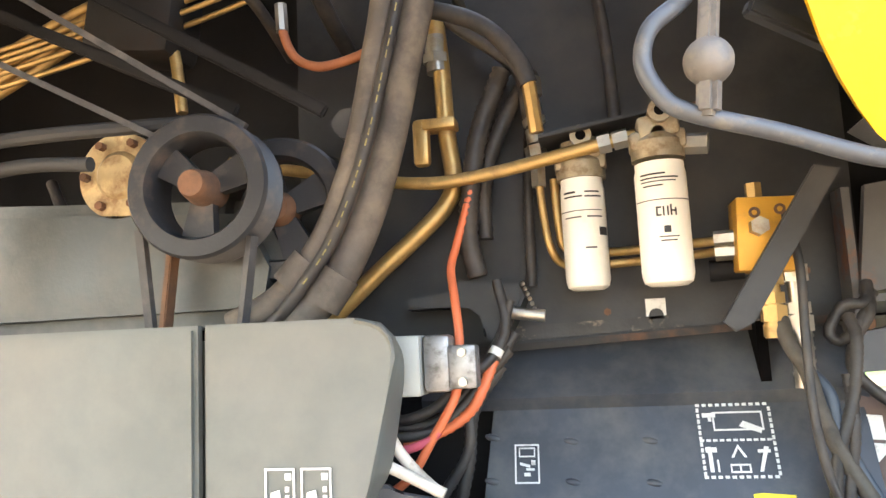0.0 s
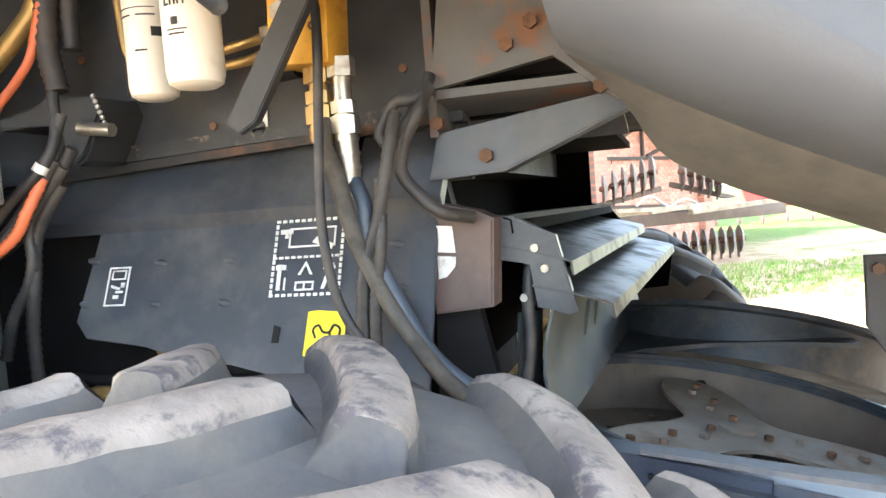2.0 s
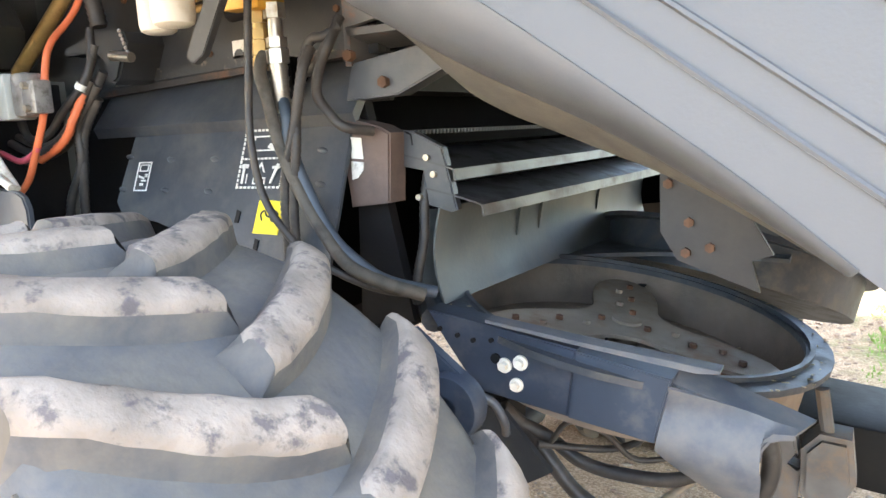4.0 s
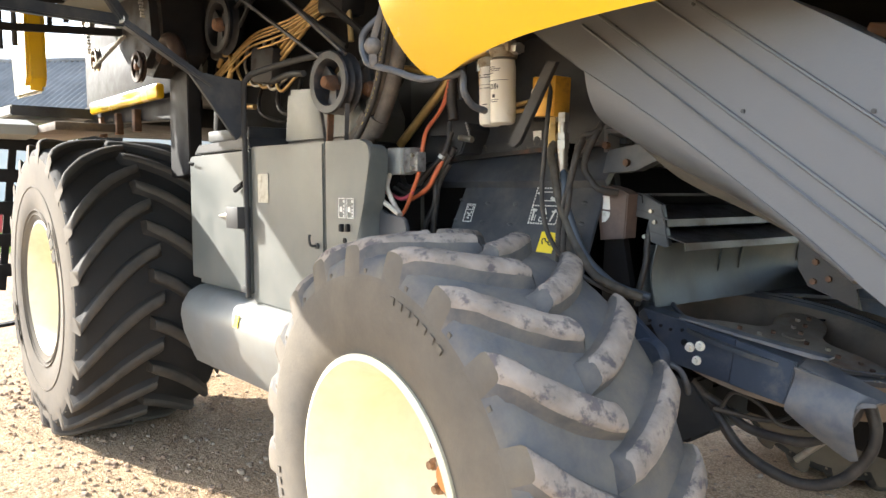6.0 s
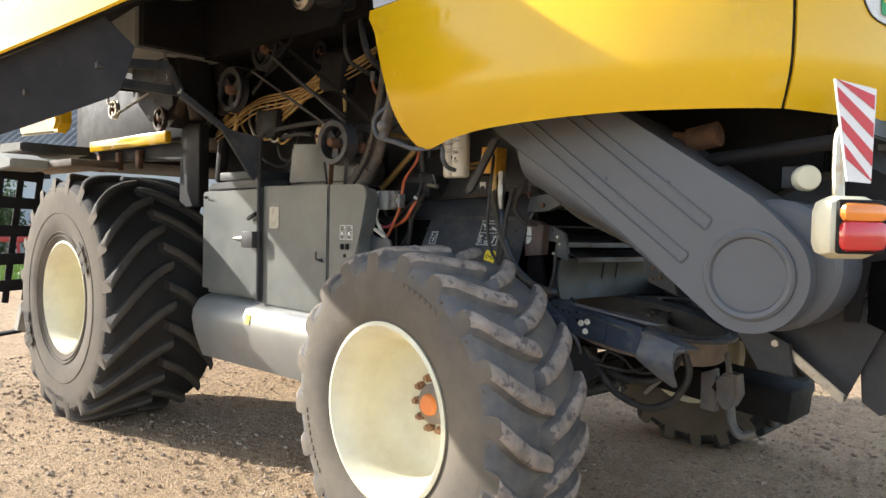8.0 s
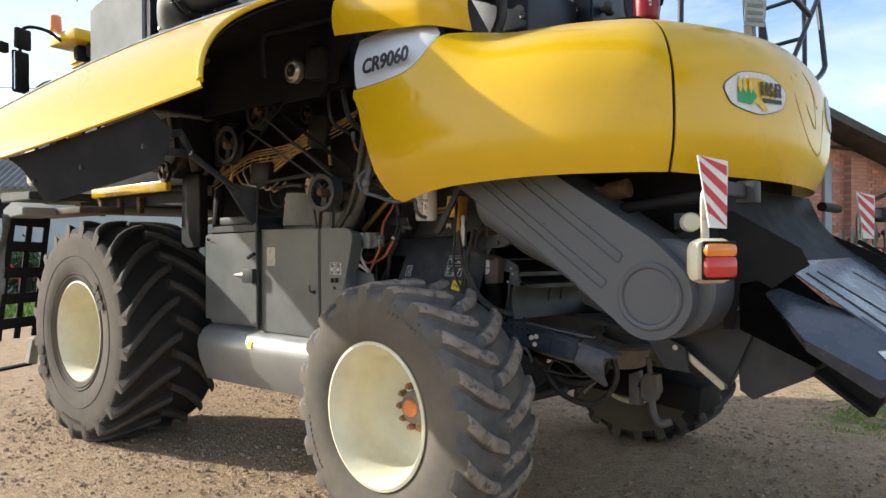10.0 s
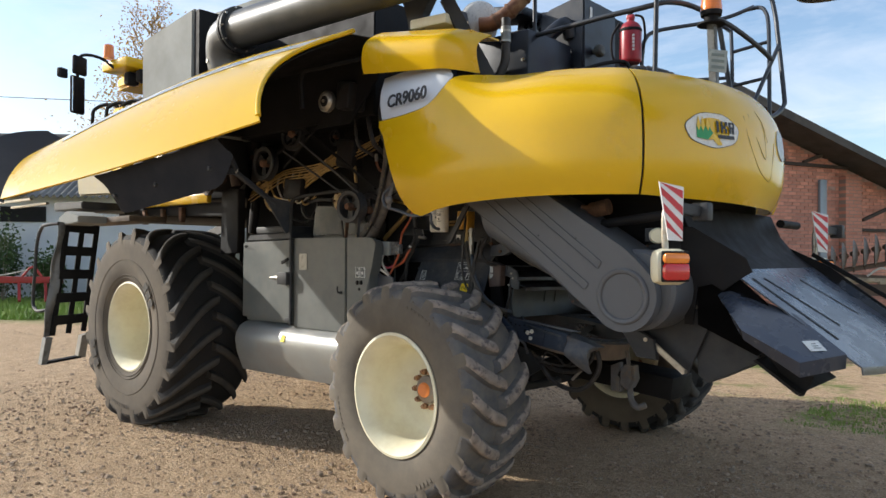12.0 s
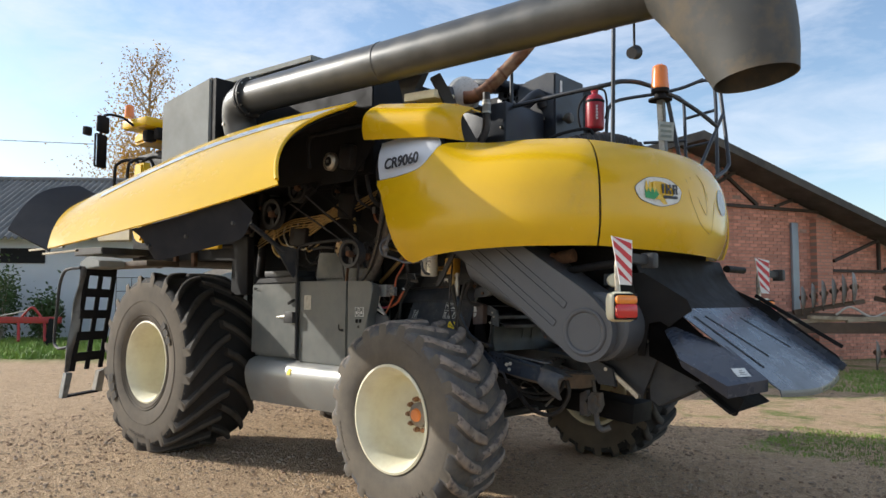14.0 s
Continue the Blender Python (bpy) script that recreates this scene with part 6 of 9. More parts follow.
part("side_skirt", prism(B(), [(0.20, 0.97), (0.36, 0.93), (0.46, 0.815), (0.26, 0.69), (0.20, 0.72)], -0.93, -0.915), DARK, combine, "dark sheet below the deck")
OFFSET[0] = INNER
part("drawbar", box(B(), (0.75, -0.2, 0.72), (0.9, 0.34, 0.16), (0, 6, 0), 0.01), BLACK, combine)
part("steer_cylinder", rod(B(), (0.12, -1.15, 0.62), (0.16, -0.2, 0.60), 0.035), DARK, combine)
part("perforated_plate", prism(B(), [(0.755, 1.44), (0.755, 1.335), (0.785, 1.285), (0.92, 1.235), (0.905, 1.29), (0.94, 1.30), (0.86, 1.44)], -1.02, -1.005, bevel=0.002), DARK, combine, "grey perforated mounting plate")
for x, z in ((0.805, 1.353), (0.77, 1.42), (0.80, 1.30), (0.84, 1.31)):
    part("plate_bolt", rod(B(), (x, -1.028, z), (x, -1.01, z), 0.009, seg=6), RUSTY, combine)

OFFSET[0] = Vector((0, 0, 0))
# ---- plastic belt cover ----
COVER_C = (1.325, 1.365)
arc_pts = [(COVER_C[0] + 0.205 * math.cos(a), COVER_C[1] + 0.205 * math.sin(a)) for a in (radians(k) for k in range(228, 413, 6))]
cover_out = [(0.05, 2.03), (0.18, 1.94), (0.40, 1.79), (0.63, 1.645), (0.91, 1.43)] + arc_pts + [(1.40, 1.58), (1.33, 1.64), (0.82, 1.965), (0.55, 2.1), (0.2, 2.15)]
cover = part("belt_cover", prism(B(), cover_out, -1.40, -1.06, bevel=0.016), PLASTIC, combine, "dark grey moulded plastic belt cover")
EDGE_A = [(0.0, 0.30, 1.862), (0.3, 0.555, 1.697), (0.6, 0.815, 1.512), (0.8, 0.91, 1.44), (1.0, 1.0, 1.365)]
EDGE_B = [(0.0, 0.325, 1.72), (0.3, 0.50, 1.62), (0.6, 0.70, 1.522), (0.8, 0.84, 1.44), (1.0, 0.98, 1.35)]
EDGE_C = [(0.0, 0.345, 1.72), (0.08, 0.385, 1.665), (0.18, 0.425, 1.60), (0.3, 0.50, 1.555), (0.45, 0.58, 1.522), (0.6, 0.67, 1.485), (0.8, 0.80, 1.43), (1.0, 0.95, 1.35)]


def fold(u, v):
    a, b = spread(EDGE_A, u), spread(EDGE_B, u)
    w = math.sin(v * math.pi / 2)
    return (a[0] + (b[0] - a[0]) * v, -1.397 + 0.10 * (1 - math.cos(v * math.pi / 2)), a[1] + (b[1] - a[1]) * w)


def skirt(u, v):
    a, b = spread(EDGE_B, u), spread(EDGE_C, u)
    return (a[0] + (b[0] - a[0]) * v, -1.297 + 0.13 * v, a[1] + (b[1] - a[1]) * v - 0.006 * math.sin(math.pi * v))


part("cover_fold", sheet(B(), fold, 30, 8, 0.006), PLASTIC, cover, "rounded lower fold of the cover", 60)
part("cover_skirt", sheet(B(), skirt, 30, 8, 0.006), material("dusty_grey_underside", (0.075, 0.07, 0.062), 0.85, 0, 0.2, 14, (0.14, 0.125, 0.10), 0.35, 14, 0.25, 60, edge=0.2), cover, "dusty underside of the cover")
part("cover_disc", lathe(B(), [(0.128, 0.0), (0.135, -0.010), (0.150, -0.013), (0.160, -0.008), (0.163, 0.004), (0.15, 0.006)], pose(COVER_C[0], -1.401, COVER_C[1]), 56, True), PLASTIC, cover)
part("cover_drum", lathe(B(), [(0.0, -0.15), (0.215, -0.15), (0.235, -0.13), (0.235, 0.14), (0, 0.14)], pose(1.37, -1.18, 1.40), 40), PLASTIC, combine)
for a, b in (((1.075, 1.395), (1.105, 1.43)), ((1.165, 1.52), (1.19, 1.56))):
    d = Vector((-0.80, 0, 0.60))
    p, q = Vector((a[0], -1.402, a[1])), Vector((b[0], -1.402, b[1]))
    ln = 0.98
    part("cover_rib", tube(B(), [p + d * ln, p + d * 0.5, p + d * 0.2, p + d * 0.08, p + d * 0.03, p + d * 0.008, p.lerp(q, 0.2), p.lerp(q, 0.8), q + d * 0.008, q + d * 0.03, q + d * 0.08, q + d * 0.2, q + d * 0.5, q + d * ln], 0.0045, 6, 3), PLASTIC, cover)
for x, z in ((0.62, 1.98), (1.02, 1.70), (0.75, 1.72), (0.4, 1.96)):
    part("cover_screw", rod(B(), (x, -1.404, z), (x, -1.395, z), 0.005, seg=8), DARK, cover)
part("side_plate", prism(B(), [(1.20, 1.62), (1.55, 1.75), (1.75, 1.62), (1.68, 1.20), (1.55, 0.90), (1.40, 0.98), (1.15, 1.20)], -1.03, -1.01, bevel=0.002), DARK, combine, "dark sheet side plate")
part("lower_skirt", prism(B(), [(1.12, 1.22), (1.38, 1.10), (1.40, 0.98), (1.27, 0.99)], -1.12, -1.08, bevel=0.003), DARK, combine)
part("pale_strut", bar(B(), (1.325, -1.09, 1.10), (1.565, -1.11, 0.925), 0.012, 0.035, 0.003), STEEL, combine, "pale flat strut with bolts")
for x, z in ((1.33, 1.097), (1.56, 0.928)):
    part("strut_bolt", rod(B(), (x, -1.125, z), (x, -1.085, z), 0.014, seg=6), STEEL, combine)
part("corner_box", prism(B(), [(1.58, 1.20), (1.66, 1.22), (1.95, 1.04), (1.93, 1.0), (1.66, 0.86), (1.60, 0.90)], -1.0, -0.72, bevel=0.006), DARK, combine, "dark folded corner panel")
part("rubber_flap", prism(B(), [(1.93, 1.02), (1.945, 1.03), (2.17, 0.87), (2.155, 0.86)], -1.05, -0.3), BLACK, combine, "black rubber flap under the chute")

# ---- yellow hood ----
PLAN = [(0.0, -0.36, -1.72), (0.6, 0.17, -1.73), (1.3, 0.85, -1.655), (1.75, 1.25, -1.52), (2.0, 1.45, -1.385), (2.4, 1.67, -1.05), (2.8, 1.79, -0.66), (3.25, 1.80, -0.2),
        (3.7, 1.71, 0.22), (4.1, 1.56, 0.58), (4.5, 1.36, 0.92), (4.75, 1.2, 1.06), (5.2, 0.85, 1.24), (5.9, 0.15, 1.32), (6.5, -0.46, 1.30)]
INSET = [(1.85, 0.11), (1.95, 0.05), (2.10, 0.0), (2.38, 0.005), (2.52, 0.05), (2.62, 0.12), (2.69, 0.21), (2.75, 0.33), (2.82, 0.52)]
SEAM_L = 1.985


def hood_at(s_, z):
    x, y = spread(PLAN, s_)
    x2, y2 = spread(PLAN, min(6.5, s_ + 0.02))
    x1, y1 = spread(PLAN, max(0.0, s_ - 0.02))
    n = Vector((y2 - y1, -(x2 - x1), 0)).normalized()
    ease = max(0.0, min(1.0, (s_ - 0.5) / 0.55)) if s_ < 3.25 else 1.0
    p = Vector((x, y, z)) - n * spread(INSET, z)[0] * (1.0 if z < 2.42 else 0.25 + 0.75 * ease * ease * (3 - 2 * ease))
    return p


LEFT_TOP = [(0.0, 2.52), (0.08, 2.522), (0.31, 2.535), (0.51, 2.57), (0.60, 2.64), (0.635, 2.72), (0.655, 2.755), (0.72, 2.775), (0.9, 2.78), (1.3, 2.765), (1.985, 2.715)]
LEFT_BOT = [(0.0, 2.48), (0.03, 2.44), (0.09, 2.32), (0.17, 2.13), (0.22, 1.985), (0.29, 1.885), (0.35, 1.860), (0.42, 1.866), (0.55, 1.893), (0.8, 1.925), (1.3, 1.947), (1.985, 1.945)]
REAR_TOP = [(2.0, 2.712), (2.4, 2.68), (3.25, 2.65), (4.1, 2.68), (4.5, 2.71)]
REAR_BOT = [(2.0, 1.945), (2.4, 1.925), (3.25, 1.905), (4.1, 1.91), (4.5, 1.925)]


def hood_left(u, v):
    s_ = SEAM_L * u
    z0, z1 = spread(LEFT_BOT, s_)[0], spread(LEFT_TOP, s_)[0]
    return hood_at(s_, z0 + (z1 - z0) * v)


def hood_rear(u, v):
    s_ = 2.002 + 2.5 * u
    z0, z1 = spread(REAR_BOT, s_)[0], spread(REAR_TOP, s_)[0]
    return hood_at(s_, z0 + (z1 - z0) * v)


part("side_hood", sheet(B(), hood_left, 90, 22, 0.012), YELLOW, combine, "yellow curved side hood", 50)
hood_r = part("rear_hood", sheet(B(), hood_rear, 70, 20, 0.012), YELLOW, combine, "yellow wrap-around rear hood with oval sticker", 50)
part("side_hood", sheet(B(), lambda u, v: (lambda p: Vector((p.x, 2 * MID - p.y, p.z)))(hood_left(u, v)), 24, 12, 0.012), YELLOW, combine, "yellow curved side hood", 50)
strip = sheet(B(), lambda u, v: hood_at(1.978 + 0.036 * u, 1.95 + 0.76 * v) + Vector((-0.008, 0.010, 0)), 2, 16, 0.01)
part("hood_seal", strip, BLACK, combine)
part("hood_deck", prism(B(), [(0.0, -1.35), (0.8, -1.32), (1.2, -1.15), (1.5, -0.7), (1.58, -0.2), (1.5, 0.3), (1.2, 0.75), (0.8, 0.9), (0.0, 0.95)], 2.66, 2.69, axis="z"), BLACK, combine)


def badge_fn(u, v):
    s_ = 0.645 * u
    lo = spread([(0.0, 2.525), (0.08, 2.527), (0.31, 2.54), (0.51, 2.575), (0.60, 2.645), (0.635, 2.725), (0.645, 2.76)], s_)[0]
    hi = spread([(0.0, 2.855), (0.19, 2.872), (0.43, 2.86), (0.60, 2.825), (0.645, 2.775)], s_)[0]
    p = hood_at(s_, lo + (hi - lo) * v)
    p.y -= 0.004
    p.x += (1 - u) * (0.03 * (1 - v) - 0.09 * v)
    return p


badge = part("model_badge", sheet(B(), badge_fn, 20, 12, 0.012), WHITE_BADGE, combine, "white badge panel with black model number", 50)


def lettering(text, size, m, mat, parent, name="lettering"):
    c = bpy.data.curves.new(name, "FONT")
    c.body, c.size, c.extrude, c.align_x, c.offset = text, size, 0.0025, "CENTER", size * 0.025
    tmp = bpy.data.objects.new(name, c)
    me = bpy.data.meshes.new_from_object(tmp)
    bpy.data.objects.remove(tmp)
    me.materials.clear()
    me.materials.append(mat)
    ob = new(name, me)
    ob.parent = parent
    ob.matrix_basis = m
    return ob


model_text = lettering("CR9060", 0.122, pose(-0.075, -1.738, 2.605, 80, -3, -1.5), INK, badge)
model_text.data.transform(Matrix.Diagonal((0.92, 1, 1, 1)))
cap = part("hood_cap", sheet(B(), lambda u, v: (-0.50 + 0.80 * u - 0.03 * math.cos(v * 3) * (1 - u), -1.70 + 0.06 * u + 0.32 * max(0, v - 0.55) ** 2 * 2 - 0.04 * math.sin(v * 3.1) + 0.22 * (max(0, u - 0.78) / 0.22) ** 2, 2.875 - 0.075 * u + (0.315 - 0.03 * u) * v), 22, 12, 0.012), YELLOW, combine, "small yellow cap panel", 50)
part("cap_top", sheet(B(), lambda u, v: (-0.47 + 0.72 * u, -1.57 + 0.12 * u + 0.3 * v, 3.185 - 0.09 * u), 6, 3, 0.012), YELLOW, combine)
part("white_lid", box(B(), (-0.12, -1.36, 3.22), (0.34, 0.25, 0.07), (0, 3, 0), 0.012), CREAM, combine, "dirty cream plastic lid")
# oval sticker with a plant shape and bars


def oval(bm, rx, rz, off, wob=0.0):
    n = 40
    vs, vb = [], []
    for k in range(n):
        a = 2 * math.pi * k / n
        w = 1 + wob * math.sin(7 * a)
        ds, dz = rx * math.cos(a) * w, rz * math.sin(a) * w
        p = hood_at(2.455 + ds * 1.18 - 0.04 * dz, 2.325 + dz)
        d = Vector((0.77, -0.64, 0)) * off
        vs.append(bm.verts.new(p + d))
        vb.append(bm.verts.new(p - Vector((0.77, -0.64, 0)) * 0.003))
    bm.faces.new(vs)
    for k in range(n):
        bm.faces.new((vs[k], vs[(k + 1) % n], vb[(k + 1) % n], vb[k]))
    return bm


oval_ob = part("oval_sticker", oval(B(), 0.174, 0.1035, 0.004, 0.02), INK, hood_r, "white oval sticker with a plant and bars", None)
part("sticker_face", oval(B(), 0.170, 0.100, 0.006, 0.02), DECAL, oval_ob, "", None)


def patch(name, pts, mat, off=0.009):
    bm = B()
    d = Vector((0.77, -0.64, 0)) * off
    f = [bm.verts.new(hood_at(2.455 + a * 1.18, 2.325 + b) + d) for a, b in pts]
    bm.faces.new(f)
    r = bmesh.ops.extrude_face_region(bm, geom=bm.faces[:])
    bmesh.ops.translate(bm, vec=-d * 0.25, verts=[v for v in r["geom"] if isinstance(v, bmesh.types.BMVert)])
    return part(name, bm, mat, oval_ob, "", None)


GREEN_INK = material("green_ink", (0.03, 0.30, 0.10), 0.5, 0, 0.1, 20)
YEL_INK = material("ochre_ink", (0.75, 0.50, 0.06), 0.5, 0, 0.1, 20)
patch("plant_print", [(-0.11, -0.05), (-0.11, 0.01), (-0.095, 0.045), (-0.08, 0.01), (-0.07, 0.05), (-0.055, 0.01), (-0.04, 0.05), (-0.025, 0.0), (-0.01, -0.02), (-0.045, -0.06)], GREEN_INK)
for a in (-0.11, -0.085, -0.055):
    patch("plant_print", [(a, 0.02), (a + 0.012, 0.075), (a + 0.024, 0.02), (a + 0.012, -0.01)], YEL_INK, 0.0105)
patch("plant_print", [(-0.04, -0.06), (-0.01, -0.02), (0.03, -0.05), (0.05, -0.085), (0.02, -0.088), (-0.01, -0.055)], YEL_INK)
for a0, a1, b0, b1 in ((0.015, 0.030, -0.012, 0.055), (0.045, 0.058, -0.012, 0.055), (0.058, 0.075, 0.012, 0.028), (0.072, 0.086, 0.028, 0.055), (0.072, 0.086, -0.012, 0.014), (0.100, 0.113, -0.012, 0.055), (0.113, 0.135, 0.045, 0.055), (0.113, 0.135, 0.018, 0.028), (0.128, 0.140, 0.024, 0.05), (0.122, 0.136, -0.012, 0.018),
                       (0.022, 0.135, -0.045, -0.025)):
    patch("print_bar", [(a0, b0), (a1, b0), (a1, b1), (a0, b1)], INK)
LEAF_LINES = (((2.74, 2.44), (2.77, 2.29), (2.88, 2.14), (3.0, 2.08), (3.08, 2.08), (3.11, 2.22), (3.15, 2.32)), ((2.80, 2.46), (2.88, 2.29), (2.98, 2.20), (2.98, 2.35), (2.96, 2.42)), ((2.92, 2.49), (2.97, 2.42), (3.02, 2.31)))
OCHRE = material("faded_line_print", (0.42, 0.27, 0.03), 0.5, 0, 0.1, 20)
for line in LEAF_LINES:
    part("leaf_print", tube(B(), [hood_at(a, b) + Vector((0.001, 0, 0)) for a, b in line], 0.0018, 5, 5), OCHRE, hood_r, "thin line drawing of leaves")
far_oval = B()
rim = [hood_at(3.34 + 0.13 * math.cos(k * math.pi / 16), 2.325 + 0.10 * math.sin(k * math.pi / 16)) for k in range(32)]
out = (hood_at(3.34, 2.325) - Vector((0.6, 0, 2.325))).normalized()
face = [far_oval.verts.new(p + out * 0.007) for p in rim]
far_oval.faces.new(face)
back = [far_oval.verts.new(p - out * 0.003) for p in rim]
for k in range(32):
    far_oval.faces.new((face[k], back[k], back[(k + 1) % 32], face[(k + 1) % 32]))
part("oval_sticker", far_oval, material("pale_blue_print", (0.50, 0.56, 0.58), 0.5, 0, 0.3, 30, (0.25, 0.34, 0.38), 0.3, 40), hood_r, "faded pale oval sticker", None)

# ---- raised front shield ----
SA, SB = Vector((-0.565, -1.775, 3.20)), Vector((-0.178, -2.80, 2.335))
SC, SD = Vector((-3.22, -2.63, 2.57)), Vector((-2.15, -3.48, 1.95))
SN = ((SB - SA).cross(SC - SA)).normalized()
if SN.z < 0:
    SN = -SN


def shield(u, v, lift=0.0):
    """u from the rear edge to the front, v from the lower edge to the upper."""
    notch = 0.075 * math.sin(min(1.0, v / 0.92) * math.pi) ** 0.8 if v < 0.92 else 0.0
    uu = u + (1 - u) * notch
    lo, hi = SB.lerp(SD, uu), SA.lerp(SC, uu)
    bow = math.sin(min(1.0, uu) * math.pi)
    p = lo.lerp(hi, v) + SN * (0.13 * math.sin(math.pi * (0.05 + 0.95 * v) ** 0.85) - 0.02 + lift)
    p.z += 0.13 * bow * v - 0.02 * bow * (1 - v)
    return p


sh = part("front_shield", sheet(B(), shield, 40, 24, -0.012), YELLOW, combine, "raised yellow front side shield", 50)
def stripe(u, v):
    """The silver band along the shield's crown: u from the rear to the front, v across."""
    a = 0.02 + 0.80 * u
    return shield(a, 0.72 - 0.30 * u ** 1.7 + (0.17 - 0.10 * u) * v, 0.006)


part("shield_stripe", sheet(B(), stripe, 40, 4, -0.003), material("silver_stripe", (0.66, 0.69, 0.72), 0.16, 0.1, 0.05, 6), sh, "silver stripe", 50)
part("shield_lip", tube(B(), [shield(0.0, 0.04 + 0.95 * k / 24, -0.006) for k in range(25)], 0.016, 10, 2), YELLOW, sh, "rolled yellow edge", 60)
marks = B()
for k in range(26):
    u0 = 0.08 + 0.020 * k
    h0 = 0.25 + 0.1 * (k % 3)
    sheet(marks, lambda u, v: stripe(u0 + 0.010 * u + 0.006 * v, h0 + 0.42 * v * (0.6 + 0.4 * (k * 7 % 5) / 4)) + SN * 0.002, 1, 2, -0.002)
part("stripe_print", marks, material("faded_blue_print", (0.28, 0.36, 0.48), 0.4, 0, 0.1, 10), sh, "faded blue bars of print", None)
NOSE = material("nose_rubber", (0.024, 0.026, 0.031), 0.8, 0, 0.1, 8, (0.045, 0.045, 0.048), 0.3, 5, 0.2, 90, edge=0.2)
NOSE.node_tree.nodes["Principled BSDF"].inputs["Specular IOR Level"].default_value = 0.12


NOSE_LOW, NOSE_HIGH = Vector((-2.55, -3.63, 2.11)), Vector((-3.45, -2.72, 2.65))


def nose(u, v):
    a = shield(1.0, v) + Vector((0.03, 0, -0.02)) - SN * 0.015
    b = NOSE_LOW.lerp(NOSE_HIGH, v) + SN * 0.12 * math.sin(math.pi * v)
    return a.lerp(b, u)


part("shield_nose", sheet(B(), nose, 14, 14, 0.014), NOSE, sh, "dark grey rubber nose flap", 50)


def liner(u, v):
    end = min(u, 1 - u)
    drop = 0.25 * math.sqrt(min(1.0, max(0.0, 0.12 + end * 9)))
    return shield(0.17 + 0.46 * u, 0.015) + Vector((0, 0.05 + 0.12 * v, -0.015 - drop * v))


part("shield_liner", sheet(B(), liner, 24, 6, 0.01), NOSE, sh, "dark inner liner plate")
for u in (0.12, 0.55, 0.9):
    q = liner(u, 0.55)
    part("liner_bolt", rod(B(), q + Vector((0, -0.012, 0)), q + Vector((0, 0.01, 0)), 0.014, seg=8), DARK, sh)
# added sheet, not a known part: keeps sun off the bay and cabinet
def shield_sun_block(u, v):
    p = shield(1.26 * u, 0.97)
    return Vector((p.x, p.y + (-1.22 - p.y) * v, p.z - 0.03 + (3.22 - p.z) * v))


part("shield_sun_block", sheet(B(), shield_sun_block, 20, 6, 0.008), BLACK, combine, "black sheet added between shield and tank to block the sun")
part("shield_back", sheet(B(), lambda u, v: shield(0.02 + 0.96 * u, 0.04 + 0.9 * v, -0.05), 16, 10, 0.01), BLACK, sh)
for p, q in (((-0.75, -1.05, 2.95), SA + Vector((-0.1, 0.2, -0.1))), ((-3.24, -1.15, 2.52), (-3.6, -2.3, 2.50)), ((-3.4, -1.15, 2.80), (-3.7, -2.2, 2.66))):
    part("shield_stay", bar(B(), p, q, 0.03, 0.045, 0.004), BLACK, combine, "dark stay bar of the shield")
bracket = B()
tube(bracket, [(-0.62, -1.55, 3.05), (-0.95, -1.75, 2.98), (-1.10, -1.8, 2.95), (-1.12, -1.78, 2.70)], 0.018, 8, 4)
part("shield_hinge", bracket, BLACK, combine)
part("inner_guard", prism(B(), [(-1.15, 2.98), (-0.62, 3.12), (-0.70, 2.92), (-1.0, 2.62), (-1.4, 2.62)], -1.42, -1.40), BLACK, combine)

# ---- unloading auger ----
AUG = material("auger_grey", (0.058, 0.060, 0.058), 0.33, 0.25, 0.1, 5, (0.11, 0.105, 0.095), 0.3, 4, 0.05, 90, edge=0.2)
aug = part("auger_tube", rod(B(), (-2.22, -1.65, 3.53), (2.05, -1.66, 3.455), 0.160, 0.165, 40), AUG, combine, "long dark grey unloading auger tube")
for x in (-2.20, -2.155):
    part("tube_flange", lathe(B(), [(0.155, -0.012), (0.198, -0.012), (0.198, 0.012), (0.155, 0.012)], Matrix.Translation((x, -1.65, 3.53)) @ pose(0, 0, 0, 0, 0, 90), 36, True), DARK, aug)
for k in range(10):
    a = k * 0.628
    part("flange_bolt", rod(B(), (-2.225, -1.65 + 0.183 * math.cos(a), 3.53 + 0.183 * math.sin(a)), (-2.13, -1.65 + 0.183 * math.cos(a), 3.53 + 0.183 * math.sin(a)), 0.009, seg=6), STEEL, aug)
for x in (-0.35, 1.62):
    part("tube_seam", lathe(B(), [(0.160, -0.01), (0.1665, -0.006), (0.1665, 0.006), (0.160, 0.01)], Matrix.Translation((x, -1.655, 3.53 - 0.0176 * (x + 2.2))) @ pose(0, 0, 0, 0, 0, 90), 40, True), AUG, aug)
elbow = part("auger_elbow", tube(B(), [(-2.44, -1.54, 3.06), (-2.46, -1.56, 3.20), (-2.46, -1.60, 3.36), (-2.38, -1.64, 3.49), (-2.22, -1.65, 3.53)], 0.165, 28, 8), material("elbow_grey", (0.13, 0.135, 0.135), 0.4, 0.35, 0.1, 6, (0.2, 0.19, 0.17), 0.3, 6), combine, "grey auger elbow")
for k in range(4):
    part("elbow_bolt", rod(B(), (-2.50 + 0.04 * k, -1.76, 3.30 + 0.045 * k), (-2.50 + 0.04 * k, -1.70, 3.30 + 0.045 * k), 0.014, seg=8), STEEL, elbow)


